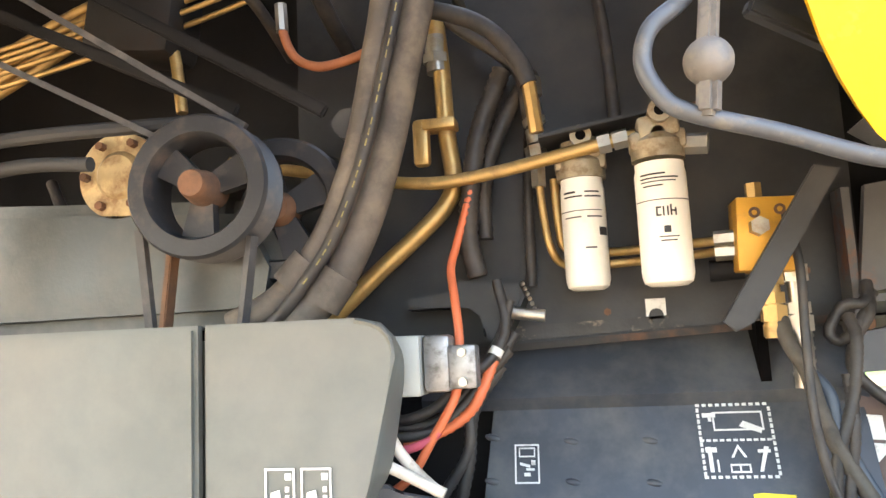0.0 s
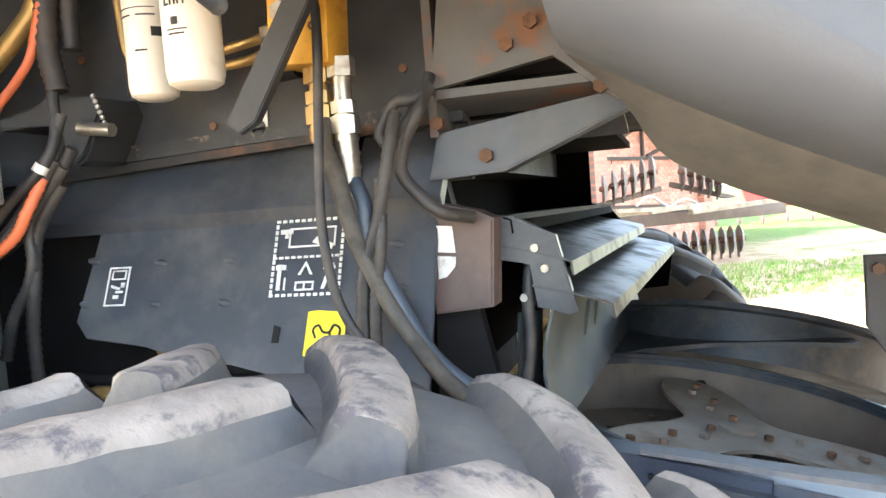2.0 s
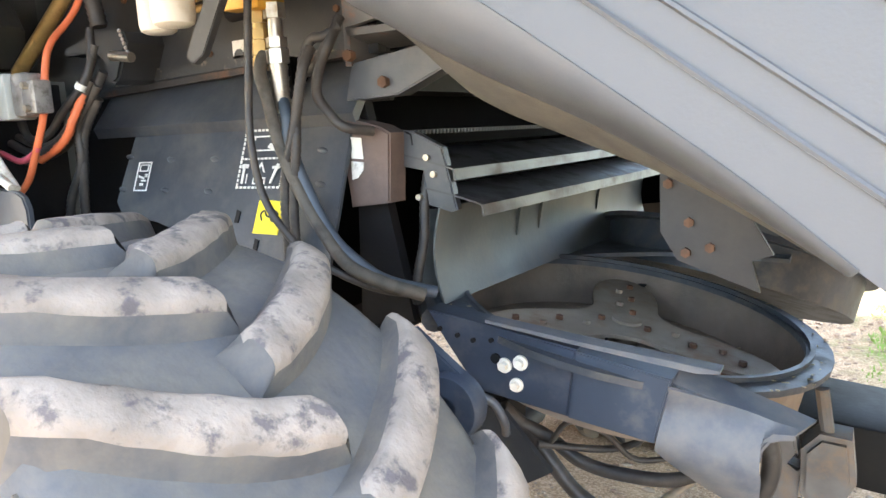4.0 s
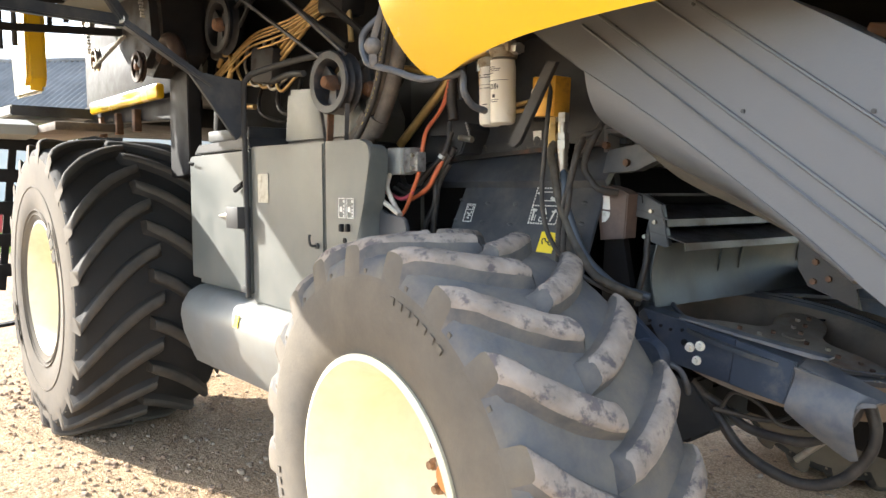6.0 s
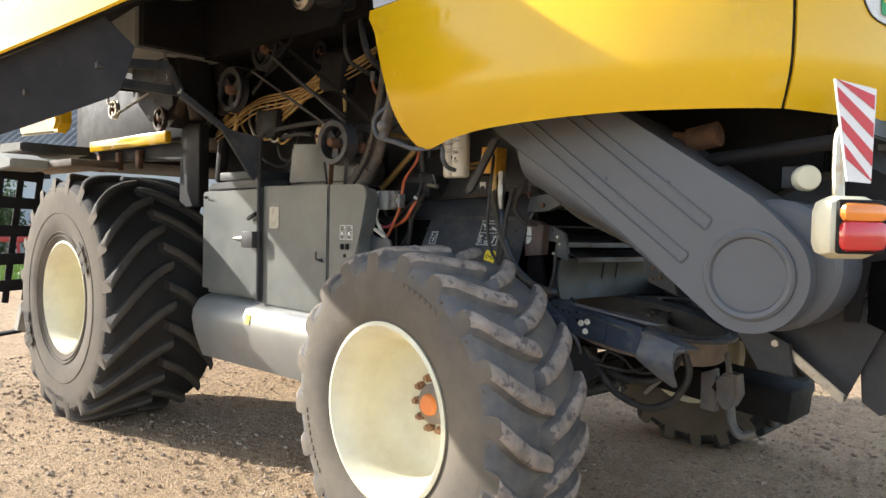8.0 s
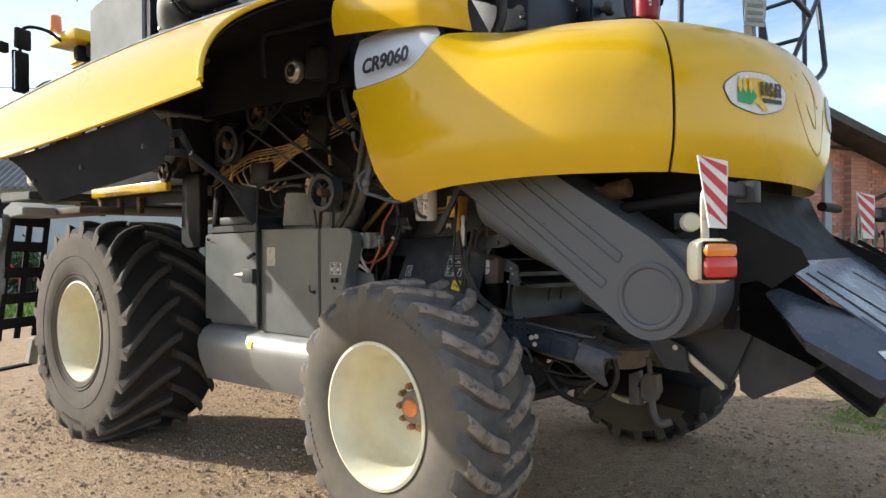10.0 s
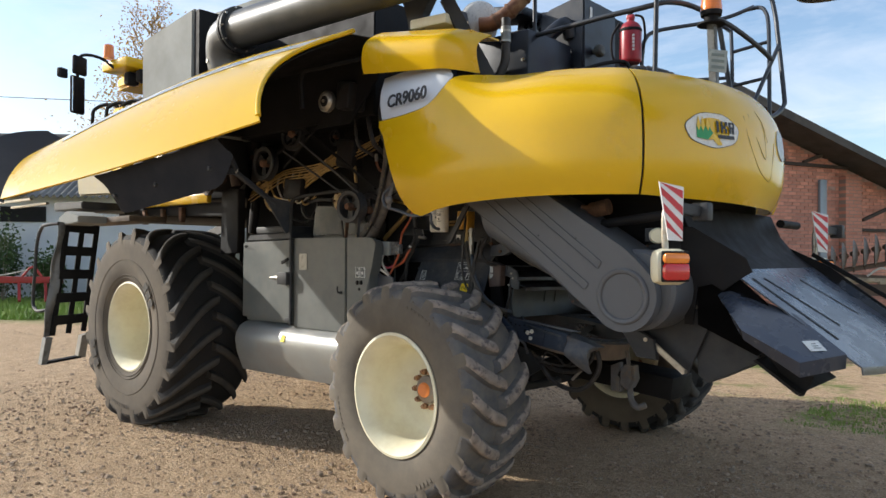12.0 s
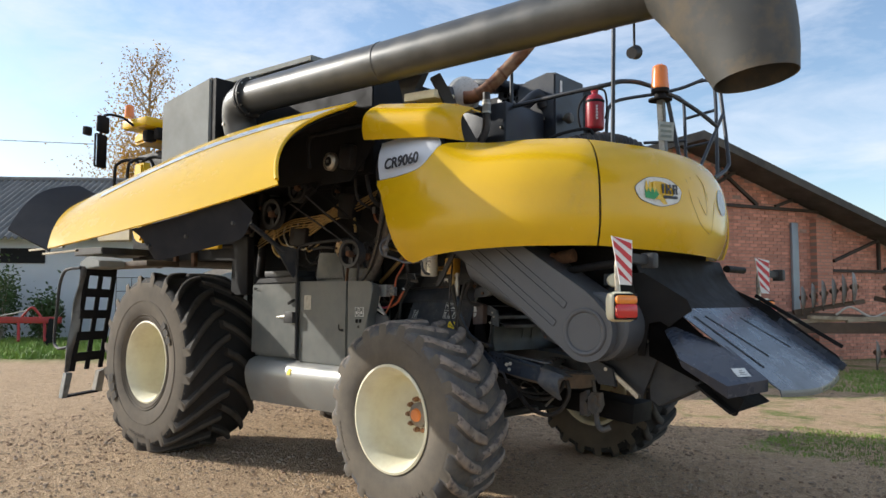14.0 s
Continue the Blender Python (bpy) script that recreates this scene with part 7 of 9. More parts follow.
def spout_fn(u, v):
    a = 2 * math.pi * u
    r0 = Vector((1.98 + 0.0, -1.66 + 0.175 * math.sin(a), 3.455 + 0.175 * math.cos(a)))
    k = max(0.0, -math.cos(a))
    r1 = Vector((2.53 + 0.22 * math.cos(a), -1.58 + 0.20 * math.sin(a), 2.82 + 0.03 * math.cos(a)))
    t = v
    mid = Vector((2.49 + 0.34 * math.cos(a), -1.64 + 0.22 * math.sin(a), 3.45 + 0.38 * math.cos(a)))
    return (1 - t) ** 2 * r0 + 2 * t * (1 - t) * mid + t * t * r1


spout = part("auger_spout", sheet(B(), spout_fn, 40, 18, 0.008), material("spout_rubber", (0.060, 0.060, 0.056), 0.6, 0, 0.15, 6, (0.15, 0.12, 0.08), 0.35, 4), combine, "grey rubber discharge spout", 60)
for z in (2.95, 3.08, 3.2, 3.32, 3.44):
    part("spout_rivet", rod(B(), (2.71, -1.62, z), (2.74, -1.62, z), 0.012, seg=8), DARK, spout)
part("auger_cradle", prism(B(), [(-0.25, 2.78), (-0.12, 2.78), (-0.20, 3.3), (-0.10, 3.42), (-0.40, 3.42), (-0.34, 3.28)], -1.45, -1.38, bevel=0.006), DARK, combine)
part("cradle_arm", bar(B(), (0.25, -1.2, 2.75), (0.02, -1.45, 3.36), 0.05, 0.09, 0.006), DARK, combine)
lamp = B()
rod(lamp, (1.82, -1.66, 3.10), (1.82, -1.60, 3.12), 0.035, 0.045, 20)
rod(lamp, (1.82, -1.62, 3.12), (1.82, -1.62, 3.31), 0.008)
part("auger_lamp", lamp, DARK, combine, "small dark work lamp under the auger")

# ---- grain tank and cab top ----
TANK = material("tank_grey", (0.26, 0.27, 0.255), 0.75, 0, 0.08, 4, (0.19, 0.185, 0.165), 0.3, 3, edge=0.25)
TANK.node_tree.nodes["Principled BSDF"].inputs["Specular IOR Level"].default_value = 0.2
tank = part("tank_box", prism(B(), [(-3.72, 2.7), (-2.78, 2.7), (-2.78, 3.83), (-3.60, 3.72), (-3.72, 3.70)], -1.74, 0.8, bevel=0.012), TANK, combine, "grey grain tank side box")
# black sheet over the rear face, darker than the tank's grey side
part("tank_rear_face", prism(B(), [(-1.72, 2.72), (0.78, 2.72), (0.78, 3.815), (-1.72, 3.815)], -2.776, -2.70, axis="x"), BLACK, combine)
lid = B()
prism(lid, [(-3.42, 3.985), (-1.84, 3.945), (-1.84, 4.0), (-3.42, 4.045)], -1.2, 0.7, bevel=0.006)
part("tank_lid", lid, TANK, combine, "flat grey tank lid")
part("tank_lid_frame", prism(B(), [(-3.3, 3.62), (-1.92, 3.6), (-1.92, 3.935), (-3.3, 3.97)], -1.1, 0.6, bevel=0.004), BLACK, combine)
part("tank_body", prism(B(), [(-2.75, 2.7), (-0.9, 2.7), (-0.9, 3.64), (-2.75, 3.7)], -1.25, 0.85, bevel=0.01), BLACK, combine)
roof = B()
prism(roof, [(-5.35, 3.55), (-3.7, 3.62), (-3.7, 3.74), (-5.1, 3.74), (-5.35, 3.68)], -1.25, 0.6, bevel=0.03)
part("cab_roof", roof, YELLOW, combine, "yellow cab roof edge")
box_bm = box(B(), (-4.62, -1.46, 3.66), (0.5, 0.34, 0.12), (0, 0, 6), 0.03)
part("roof_arm", box_bm, YELLOW, combine, "yellow roof lamp carrier")
part("beacon", lathe(B(), [(0, 0.16), (0.03, 0.155), (0.05, 0.14), (0.056, 0.03), (0.06, 0.0), (0, 0)], pose(-4.69, -1.64, 3.73, 90), 24), material("amber_lens", (0.75, 0.20, 0.02), 0.2, 0, 0.05, 10, coat=0.5), combine, "amber beacon")
rl = B()
box(rl, (-4.55, -1.45, 3.52), (0.12, 0.14, 0.14), bevel=0.03)
box(rl, (-4.38, -1.40, 3.53), (0.12, 0.14, 0.14), bevel=0.03)
part("roof_lamp", rl, BLACK, combine)
mir = B()
box(mir, (-4.80, -1.92, 3.30), (0.05, 0.18, 0.40), (0, 0, 25), 0.02)
box(mir, (-4.80, -1.90, 3.62), (0.05, 0.18, 0.20), (0, 0, 25), 0.02)
mirror = part("wing_mirror", mir, BLACK, combine, "black double wing mirror")
part("mirror_glass", box(B(), (-4.775, -1.925, 3.30), (0.008, 0.15, 0.36), (0, 0, 25)), material("mirror_silver", (0.8, 0.8, 0.8), 0.05, 1.0, 0.02, 10, bump=0), mirror)
part("mirror_arm", tube(B(), [(-4.60, -1.62, 3.62), (-4.70, -1.72, 3.72), (-4.78, -1.86, 3.74), (-4.80, -1.92, 3.66), (-4.80, -1.92, 3.45)], 0.016, 8, 4), BLACK, combine)
part("work_light", box(B(), (-4.84, -2.06, 3.52), (0.06, 0.10, 0.10), (0, 0, 25), 0.012), BLACK, combine)
for k, (x, dy) in enumerate(((-4.35, 0), (-4.15, 0.05), (-3.95, 0.1))):
    part("platform_rail", tube(B(), [(x, -1.95 + dy, 2.5), (x, -1.95 + dy, 3.0), (x + 0.03, -1.92 + dy, 3.10), (x + 0.14, -1.85 + dy, 3.13), (x + 0.28, -1.8 + dy, 3.05), (x + 0.30, -1.8 + dy, 2.6)], 0.018, 8, 4), BLACK, combine)

# ---- ladder at the front wheel ----
CRUMPLED = material("dented_grey_sheet", (0.16, 0.165, 0.16), 0.5, 0.2, 0.2, 7, (0.08, 0.075, 0.07), 0.35, 8, 0.6, 25)


def on_ladder(u, v):
    """u across from the outer edge, v from the top down."""
    a, b = Vector((-4.93, -1.98, 1.94)).lerp(Vector((-4.93, -1.62, 1.91)), u), Vector((-4.97, -2.11, 0.73)).lerp(Vector((-4.97, -1.74, 0.76)), u)
    return a.lerp(b, v)


lad_ob = part("access_ladder", sheet(B(), lambda u, v: on_ladder(-0.20 + 0.24 * u, v) + Vector((0.02 * math.sin(9 * v + 3 * u), 0.012 * math.sin(14 * v), 0)), 3, 18, 0.012), CRUMPLED, combine, "access ladder with a dented grey side and dark slotted steps", 50)
for u in (0.08, 0.52, 0.95):
    part("ladder_stile", bar(B(), on_ladder(u, 0), on_ladder(u, 1), 0.02, 0.055, 0.003, up=(0, 1, 0)), BLACK, lad_ob)
for v in (0.03, 0.24, 0.45, 0.66, 0.86):
    part("ladder_step", sheet(B(), lambda a, b: on_ladder(0.02 + 0.96 * a, v - 0.035 + 0.085 * b) + Vector((0.015, 0, 0)), 4, 2, 0.02), BLACK, lad_ob, "black slotted step")
part("ladder_foot", prism(B(), [(-2.21, 0.44), (-2.15, 0.44), (-2.10, 0.72), (-2.17, 0.72)], -5.0, -4.90, axis="x", bevel=0.004), CRUMPLED, lad_ob)
part("ladder_foot", prism(B(), [(-1.84, 0.48), (-1.76, 0.48), (-1.72, 0.74), (-1.80, 0.72)], -5.0, -4.90, axis="x", bevel=0.004), material("worn_pale_rubber", (0.30, 0.27, 0.22), 0.8, 0, 0.2, 9), lad_ob, "pale worn rubber strap")
part("ladder_foot", bar(B(), (-4.95, -2.16, 0.455), (-4.95, -1.80, 0.49), 0.10, 0.025, 0.004), BLACK, lad_ob)
part("ladder_rail", tube(B(), [(-4.80, -2.10, 1.92), (-4.95, -2.15, 1.91), (-5.10, -2.15, 1.88), (-5.22, -2.15, 1.73), (-5.28, -2.15, 1.40), (-5.32, -2.15, 1.08), (-5.24, -2.15, 1.0), (-5.12, -2.15, 0.99), (-4.97, -2.10, 1.02)], 0.018, 10, 5), DARK, lad_ob)
part("platform", prism(B(), [(-5.7, 2.10), (-4.95, 2.10), (-4.95, 2.18), (-5.7, 2.2)], -1.80, -1.0, bevel=0.01), DARK, combine, "black platform frame over the ladder")
part("platform_bracket", prism(B(), [(-5.05, 1.90), (-4.55, 1.93), (-4.55, 2.0), (-4.85, 2.06), (-5.05, 2.0)], -2.0, -1.70, bevel=0.01), TANK, combine, "grey hinge bracket of the ladder")
for z, y in ((2.02, -2.55), (1.99, -2.42)):
    part("stay_end", bar(B(), (-4.10, y - 0.35, z + 0.03), (-3.55, y - 0.25, z + 0.05), 0.03, 0.02, 0.003), STEEL, combine)

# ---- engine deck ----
# BLUEDARK's tone taken down to about a third for the deck boxes
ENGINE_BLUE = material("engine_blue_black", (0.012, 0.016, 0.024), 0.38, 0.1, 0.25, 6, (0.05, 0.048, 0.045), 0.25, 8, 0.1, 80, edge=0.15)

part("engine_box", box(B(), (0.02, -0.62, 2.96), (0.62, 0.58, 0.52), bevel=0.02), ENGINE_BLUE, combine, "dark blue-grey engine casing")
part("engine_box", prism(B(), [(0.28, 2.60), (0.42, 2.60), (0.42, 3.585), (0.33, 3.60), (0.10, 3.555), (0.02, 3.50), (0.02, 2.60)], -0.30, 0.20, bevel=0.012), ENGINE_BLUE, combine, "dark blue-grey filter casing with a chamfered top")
part("radiator_box", box(B(), (-0.20, 0.40, 3.22), (1.0, 0.5, 0.82), bevel=0.02), BLACK, combine)
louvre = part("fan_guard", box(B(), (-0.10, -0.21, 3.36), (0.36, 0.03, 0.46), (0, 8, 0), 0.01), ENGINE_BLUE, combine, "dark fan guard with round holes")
# flat dark discs drawn for the shaded insides of the holes
for i in range(4):
    for k in range(4):
        part("guard_hole", rod(B(), (-0.19 + 0.055 * i + 0.02 * (k % 2), -0.232, 3.34 + 0.05 * k), (-0.19 + 0.055 * i + 0.02 * (k % 2), -0.222, 3.34 + 0.05 * k), 0.019, seg=10), VOID_BLACK, louvre)
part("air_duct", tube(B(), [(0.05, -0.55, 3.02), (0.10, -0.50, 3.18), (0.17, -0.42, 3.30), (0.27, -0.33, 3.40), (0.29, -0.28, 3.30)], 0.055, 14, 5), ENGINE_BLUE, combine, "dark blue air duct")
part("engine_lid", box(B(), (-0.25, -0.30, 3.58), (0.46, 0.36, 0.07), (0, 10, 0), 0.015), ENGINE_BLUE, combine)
for x, y, z, sx, sz in ((0.20, -0.50, 3.23, 0.20, 0.05), (0.12, -0.58, 3.16, 0.26, 0.06), (0.26, -0.40, 3.02, 0.10, 0.12), (0.33, -0.46, 2.88, 0.14, 0.10)):
    part("engine_fitting", box(B(), (x, y, z), (sx, 0.10, sz), (0, 12, 15), 0.012), DARK, combine)
part("engine_stay", bar(B(), (0.20, -0.62, 3.30), (0.30, -0.60, 3.13), 0.035, 0.008, 0.002), OLD_ZINC := material("dull_zinc_stay", (0.20, 0.20, 0.19), 0.5, 0.4, 0.2, 20), combine, "dull zinc stay")
part("engine_stay", bar(B(), (0.30, -0.61, 3.13), (0.12, -0.60, 3.13), 0.035, 0.008, 0.002), OLD_ZINC, combine)
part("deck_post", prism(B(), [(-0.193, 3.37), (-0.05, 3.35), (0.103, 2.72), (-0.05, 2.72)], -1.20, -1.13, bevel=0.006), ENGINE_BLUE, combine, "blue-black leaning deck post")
part("post_bolt", rod(B(), (-0.115, -1.215, 3.31), (-0.115, -1.19, 3.31), 0.012, seg=6), STEEL, combine)
can = part("intake_can", lathe(B(), [(0, -0.012), (0.105, -0.012), (0.122, -0.004), (0.126, 0.006), (0.135, 0.008), (0.137, 0.02), (0.128, 0.03), (0.128, 0.24), (0.11, 0.26), (0, 0.26)], pose(-0.035, -1.02, 3.335, 0, 0, 35), 32), DECAL, combine, "pale round exhaust shield with a rim")
part("can_band", lathe(B(), [(0.129, 0.05), (0.134, 0.055), (0.134, 0.075), (0.129, 0.08)], pose(-0.035, -1.02, 3.335, 0, 0, 35), 32, True), STEEL, can)
PIPE_RUST = material("rusty_exhaust", (0.17, 0.075, 0.04), 0.45, 0.4, 0.3, 10, (0.36, 0.25, 0.16), 0.4, 7)
exhaust = part("exhaust_pipe", tube(B(), [(0.0, -1.06, 3.268), (0.06, -1.02, 3.272), (0.10, -1.0, 3.285), (0.193, -0.95, 3.355), (0.312, -0.90, 3.471), (0.43, -0.85, 3.593), (0.55, -0.80, 3.74)], 0.055, 18, 6), PIPE_RUST, combine, "rusty exhaust pipe with pale ash")
for p, q in (((0.10, -1.0, 3.285), (0.115, -0.992, 3.296)), ((0.19, -0.952, 3.353), (0.202, -0.946, 3.363)), ((0.285, -0.913, 3.445), (0.297, -0.907, 3.456))):
    part("pipe_clamp", rod(B(), p, q, 0.061, seg=20), RUSTY, exhaust)
hose("breather_hose", [(0.15, -1.12, 2.74), (0.207, -1.10, 2.85), (0.247, -1.08, 2.95), (0.257, -1.08, 3.05), (0.257, -1.08, 3.26)], 0.032, HOSE, "black breather hose")
part("hose_sleeve", rod(B(), (0.257, -1.08, 3.10), (0.257, -1.08, 3.20), 0.036, seg=18), OLD_ZINC, combine, "foil sleeve on the hose")
for z in (3.09, 3.16):
    part("hose_clip", rod(B(), (0.257, -1.08, z), (0.257, -1.08, z + 0.014), 0.039, seg=18), STEEL, combine)
part("casing_bolt", rod(B(), (0.29, -0.925, 3.0), (0.29, -0.90, 3.0), 0.016, seg=6), STEEL, combine)
ext_at = Vector((0.757, -0.20, 3.03))
EXT_RED = material("extinguisher_red", (0.33, 0.012, 0.022), 0.35, 0, 0.1, 8, (0.24, 0.03, 0.03), 0.2, 8)
ext = part("fire_extinguisher", lathe(B(), [(0, 0), (0.068, 0.004), (0.078, 0.016), (0.08, 0.03), (0.08, 0.24), (0.076, 0.27), (0.062, 0.295), (0.04, 0.31), (0.028, 0.318), (0.028, 0.335), (0, 0.335)], pose(*ext_at, 90), 28), EXT_RED, combine, "red fire extinguisher with pale print")
part("extinguisher_valve", box(B(), ext_at + Vector((0, 0, 0.35)), (0.06, 0.035, 0.035), bevel=0.008), EXT_RED, ext)
part("extinguisher_lever", bar(B(), ext_at + Vector((-0.02, 0, 0.37)), ext_at + Vector((0.07, -0.03, 0.385)), 0.016, 0.010, 0.002), BLACK, ext)
part("strap", lathe(B(), [(0.081, 0), (0.084, 0.003), (0.084, 0.02), (0.081, 0.023)], pose(*(ext_at + Vector((0, 0, 0.235))), 90), 28, True), BLACK, ext)
part("extinguisher_bracket", box(B(), ext_at + Vector((-0.07, 0.06, 0.15)), (0.10, 0.02, 0.34), (0, 0, 42), 0.004), DARK, combine)
for k in range(5):
    a = 0.72 + 0.0 * k
    part("print_bar", box(B(), ext_at + Vector((0.082 * math.sin(a), -0.082 * math.cos(a), 0.09 + 0.026 * k)), (0.016, 0.003, 0.016 + 0.004 * (k % 2)), (0, 0, math.degrees(a))), DECAL, ext)
hose("extinguisher_hose", [(0.80, -0.21, 3.385), (0.85, -0.20, 3.36), (0.865, -0.19, 3.28), (0.865, -0.19, 3.18), (0.85, -0.19, 3.12)], 0.009, BLACK)
hose("extinguisher_hose", [(0.70, -0.26, 3.33), (0.65, -0.28, 3.24), (0.65, -0.29, 3.12), (0.67, -0.28, 3.04)], 0.009, BLACK)
part("flex_duct", tube(B(), [(0.55, -0.62, 2.74), (0.72, -0.50, 2.84), (0.86, -0.25, 2.90), (1.0, 0.02, 2.86), (1.08, 0.15, 2.74)], 0.095, 14, 6, 0.035), HOSE, combine, "dusty corrugated duct")
hose("deck_handle", [(0.62, -0.78, 2.82), (0.66, -0.74, 2.89), (0.74, -0.56, 2.965), (0.80, -0.40, 3.0), (0.84, -0.38, 2.95), (0.84, -0.40, 2.84)], 0.014, BLACK, "dark bent handle")
knob = lathe(B(), [(0, -0.035), (0.035, -0.032), (0.047, -0.02), (0.05, 0.0), (0.047, 0.02), (0.02, 0.03), (0.02, 0.07), (0, 0.07)], pose(0.475, -0.16, 3.19, 0, 0, 90), 20)
part("filler_cap", knob, material("olive_cap", (0.07, 0.07, 0.055), 0.5, 0, 0.15, 20), combine, "grey-green filler cap")
part("warning_sticker", box(B(), (0.423, -0.20, 3.47), (0.003, 0.035, 0.12)), DECAL, combine, "small pale sticker")
RAIL = material("rail_blue_black", (0.026, 0.032, 0.042), 0.40, 0.1, 0.1, 10, (0.09, 0.08, 0.07), 0.2, 8)
part("guard_rail", tube(B(), [(0.327, -0.80, 3.192), (0.836, -0.79, 3.212), (1.09, -0.775, 3.218), (1.19, -0.74, 3.232), (1.255, -0.65, 3.262), (1.319, -0.43, 3.28), (1.407, -0.06, 3.241), (1.489, 0.25, 3.159), (1.542, 0.52, 3.075)], 0.018, 10, 6), RAIL, combine, "bent blue-black guard rail")
part("guard_rail", rod(B(), (1.208, -0.75, 2.62), (1.229, -0.75, 3.66), 0.016), RAIL, combine)
part("guard_rail", rod(B(), (0.309, -0.80, 2.70), (0.308, -0.80, 3.53), 0.016), RAIL, combine)
rail = part("rear_ladder_rail", tube(B(), [(1.28, 0.20, 3.86), (1.403, 0.45, 3.705), (1.454, 0.55, 3.657), (1.50, 0.615, 3.585), (1.528, 0.625, 3.46), (1.547, 0.62, 3.318), (1.602, 0.60, 2.82), (1.606, 0.575, 2.73), (1.593, 0.48, 2.661), (1.575, 0.33, 2.60)], 0.017, 10, 5), RAIL, combine, "bent blue-black ladder rail")
part("rear_ladder_rail", tube(B(), [(0.594, 0.30, 2.75), (0.60, 0.30, 3.13), (0.609, 0.30, 3.253), (0.622, 0.315, 3.355), (0.691, 0.38, 3.428), (0.965, 0.62, 3.492), (1.134, 0.76, 3.544), (1.287, 0.88, 3.622)], 0.016, 10, 5), RAIL, combine, "bent blue-black ladder rail")
part("rear_ladder_rail", tube(B(), [(1.25, 0.85, 3.60), (1.33, 0.87, 3.605), (1.385, 0.845, 3.56), (1.42, 0.82, 3.44), (1.433, 0.80, 3.10), (1.44, 0.78, 2.66)], 0.016, 10, 5), RAIL, combine, "bent blue-black ladder rail")
part("rear_ladder_rail", tube(B(), [(0.965, 0.62, 3.488), (1.07, 0.70, 3.475), (1.134, 0.755, 3.43), (1.153, 0.76, 3.349), (1.171, 0.74, 2.70)], 0.015, 10, 5), RAIL, combine, "bent blue-black ladder rail")
for p, q in (((1.153, 0.76, 3.249), (1.427, 0.82, 3.302)), ((1.167, 0.75, 2.974), (1.433, 0.80, 3.014)), ((0.871, 0.50, 3.02), (1.165, 0.74, 3.04))):
    part("ladder_rung", rod(B(), p, q, 0.014), RAIL, rail)
part("rail_brace", rod(B(), (1.566, 0.60, 3.20), (1.471, 0.30, 2.70), 0.015), RAIL, combine)
part("beacon_stay", bar(B(), (1.455, -0.30, 3.163), (1.473, -0.10, 2.66), 0.03, 0.02, 0.003), RAIL, combine)
post = part("beacon_post", bar(B(), (1.486, -0.45, 2.62), (1.465, -0.45, 3.13), 0.055, 0.05, 0.004), material("weathered_post", (0.13, 0.135, 0.13), 0.5, 0.3, 0.2, 14, (0.08, 0.07, 0.06), 0.35, 12), combine, "weathered grey beacon post")
lamp = part("beacon", lathe(B(), [(0, 0.195), (0.03, 0.192), (0.052, 0.178), (0.06, 0.15), (0.064, 0.05), (0.068, 0.035), (0.068, 0.0), (0, 0)], pose(1.462, -0.45, 3.205, 90), 24), bpy.data.materials["amber_lens"], combine, "amber beacon")
part("beacon_base", lathe(B(), [(0, 0.0), (0.07, 0.0), (0.066, -0.03), (0.045, -0.035), (0.045, -0.075), (0.09, -0.078), (0.09, -0.09), (0, -0.09)], pose(1.462, -0.45, 3.205, 90), 20), BLACK, lamp)
pl = part("small_plate", box(B(), (1.515, -0.475, 2.865), (0.12, 0.004, 0.145), (0, 4, 45)), material("grey_green_plate", (0.36, 0.40, 0.38), 0.6, 0, 0.2, 14), combine, "small grey plate with bars of faded print")
for k in range(3):
    part("print_bar", box(B(), (1.517, -0.479, 2.825 + 0.04 * k), (0.085, 0.003, 0.018), (0, 4, 45)), material("grey_ink", (0.2, 0.24, 0.22), 0.5) if k == 0 else bpy.data.materials["grey_ink"], pl)

# ---- tail: chute, lamps, warning boards ----
CHUTE = material("blue_grey_chute", (0.036, 0.045, 0.066), 0.22, 0.1, 0.12, 6, (0.10, 0.10, 0.10), 0.3, 5, edge=0.2)


def tray_z(x):
    return 1.085 - 0.73 * (x - 2.39)


def tray_fn(u, v):
    y = -1.06 + 1.66 * u
    tip = 2.46 + 0.05 * math.sin(math.pi * min(1, u * 1.15)) - 0.05 * max(0, u - 0.85) / 0.15
    rows = [(1.50, 1.90), (1.57, 1.74), (1.67, 1.615), (1.80, 1.515), (2.0, tray_z(2.0)), (2.2, tray_z(2.2)), (tip, tray_z(tip)), (tip + 0.004, tray_z(tip) - 0.035)]
    k = v * 7
    i = min(6, int(k))
    a, b = rows[i], rows[i + 1]
    return (a[0] + (b[0] - a[0]) * (k - i), y, a[1] + (b[1] - a[1]) * (k - i))


# near-black sheet added to fill the gap beside the wing with shade
part("chute_gap_shade", prism(B(), [(1.62, 1.58), (1.70, 1.60), (2.10, 1.25), (2.10, 1.15), (1.95, 1.05), (1.62, 1.20)], -1.05, -1.02), VOID_BLACK, combine)
part("tail_panel", sheet(B(), lambda u, v: tray_fn(u, v * 3 / 7), 12, 12, 0.008), BLACK, combine, "black curved panel under the rear hood", 50)
tray = part("tail_chute", sheet(B(), lambda u, v: tray_fn(u, 3 / 7 + v * 4 / 7), 24, 16, 0.008), CHUTE, combine, "blue-grey tail chute tray", 30)


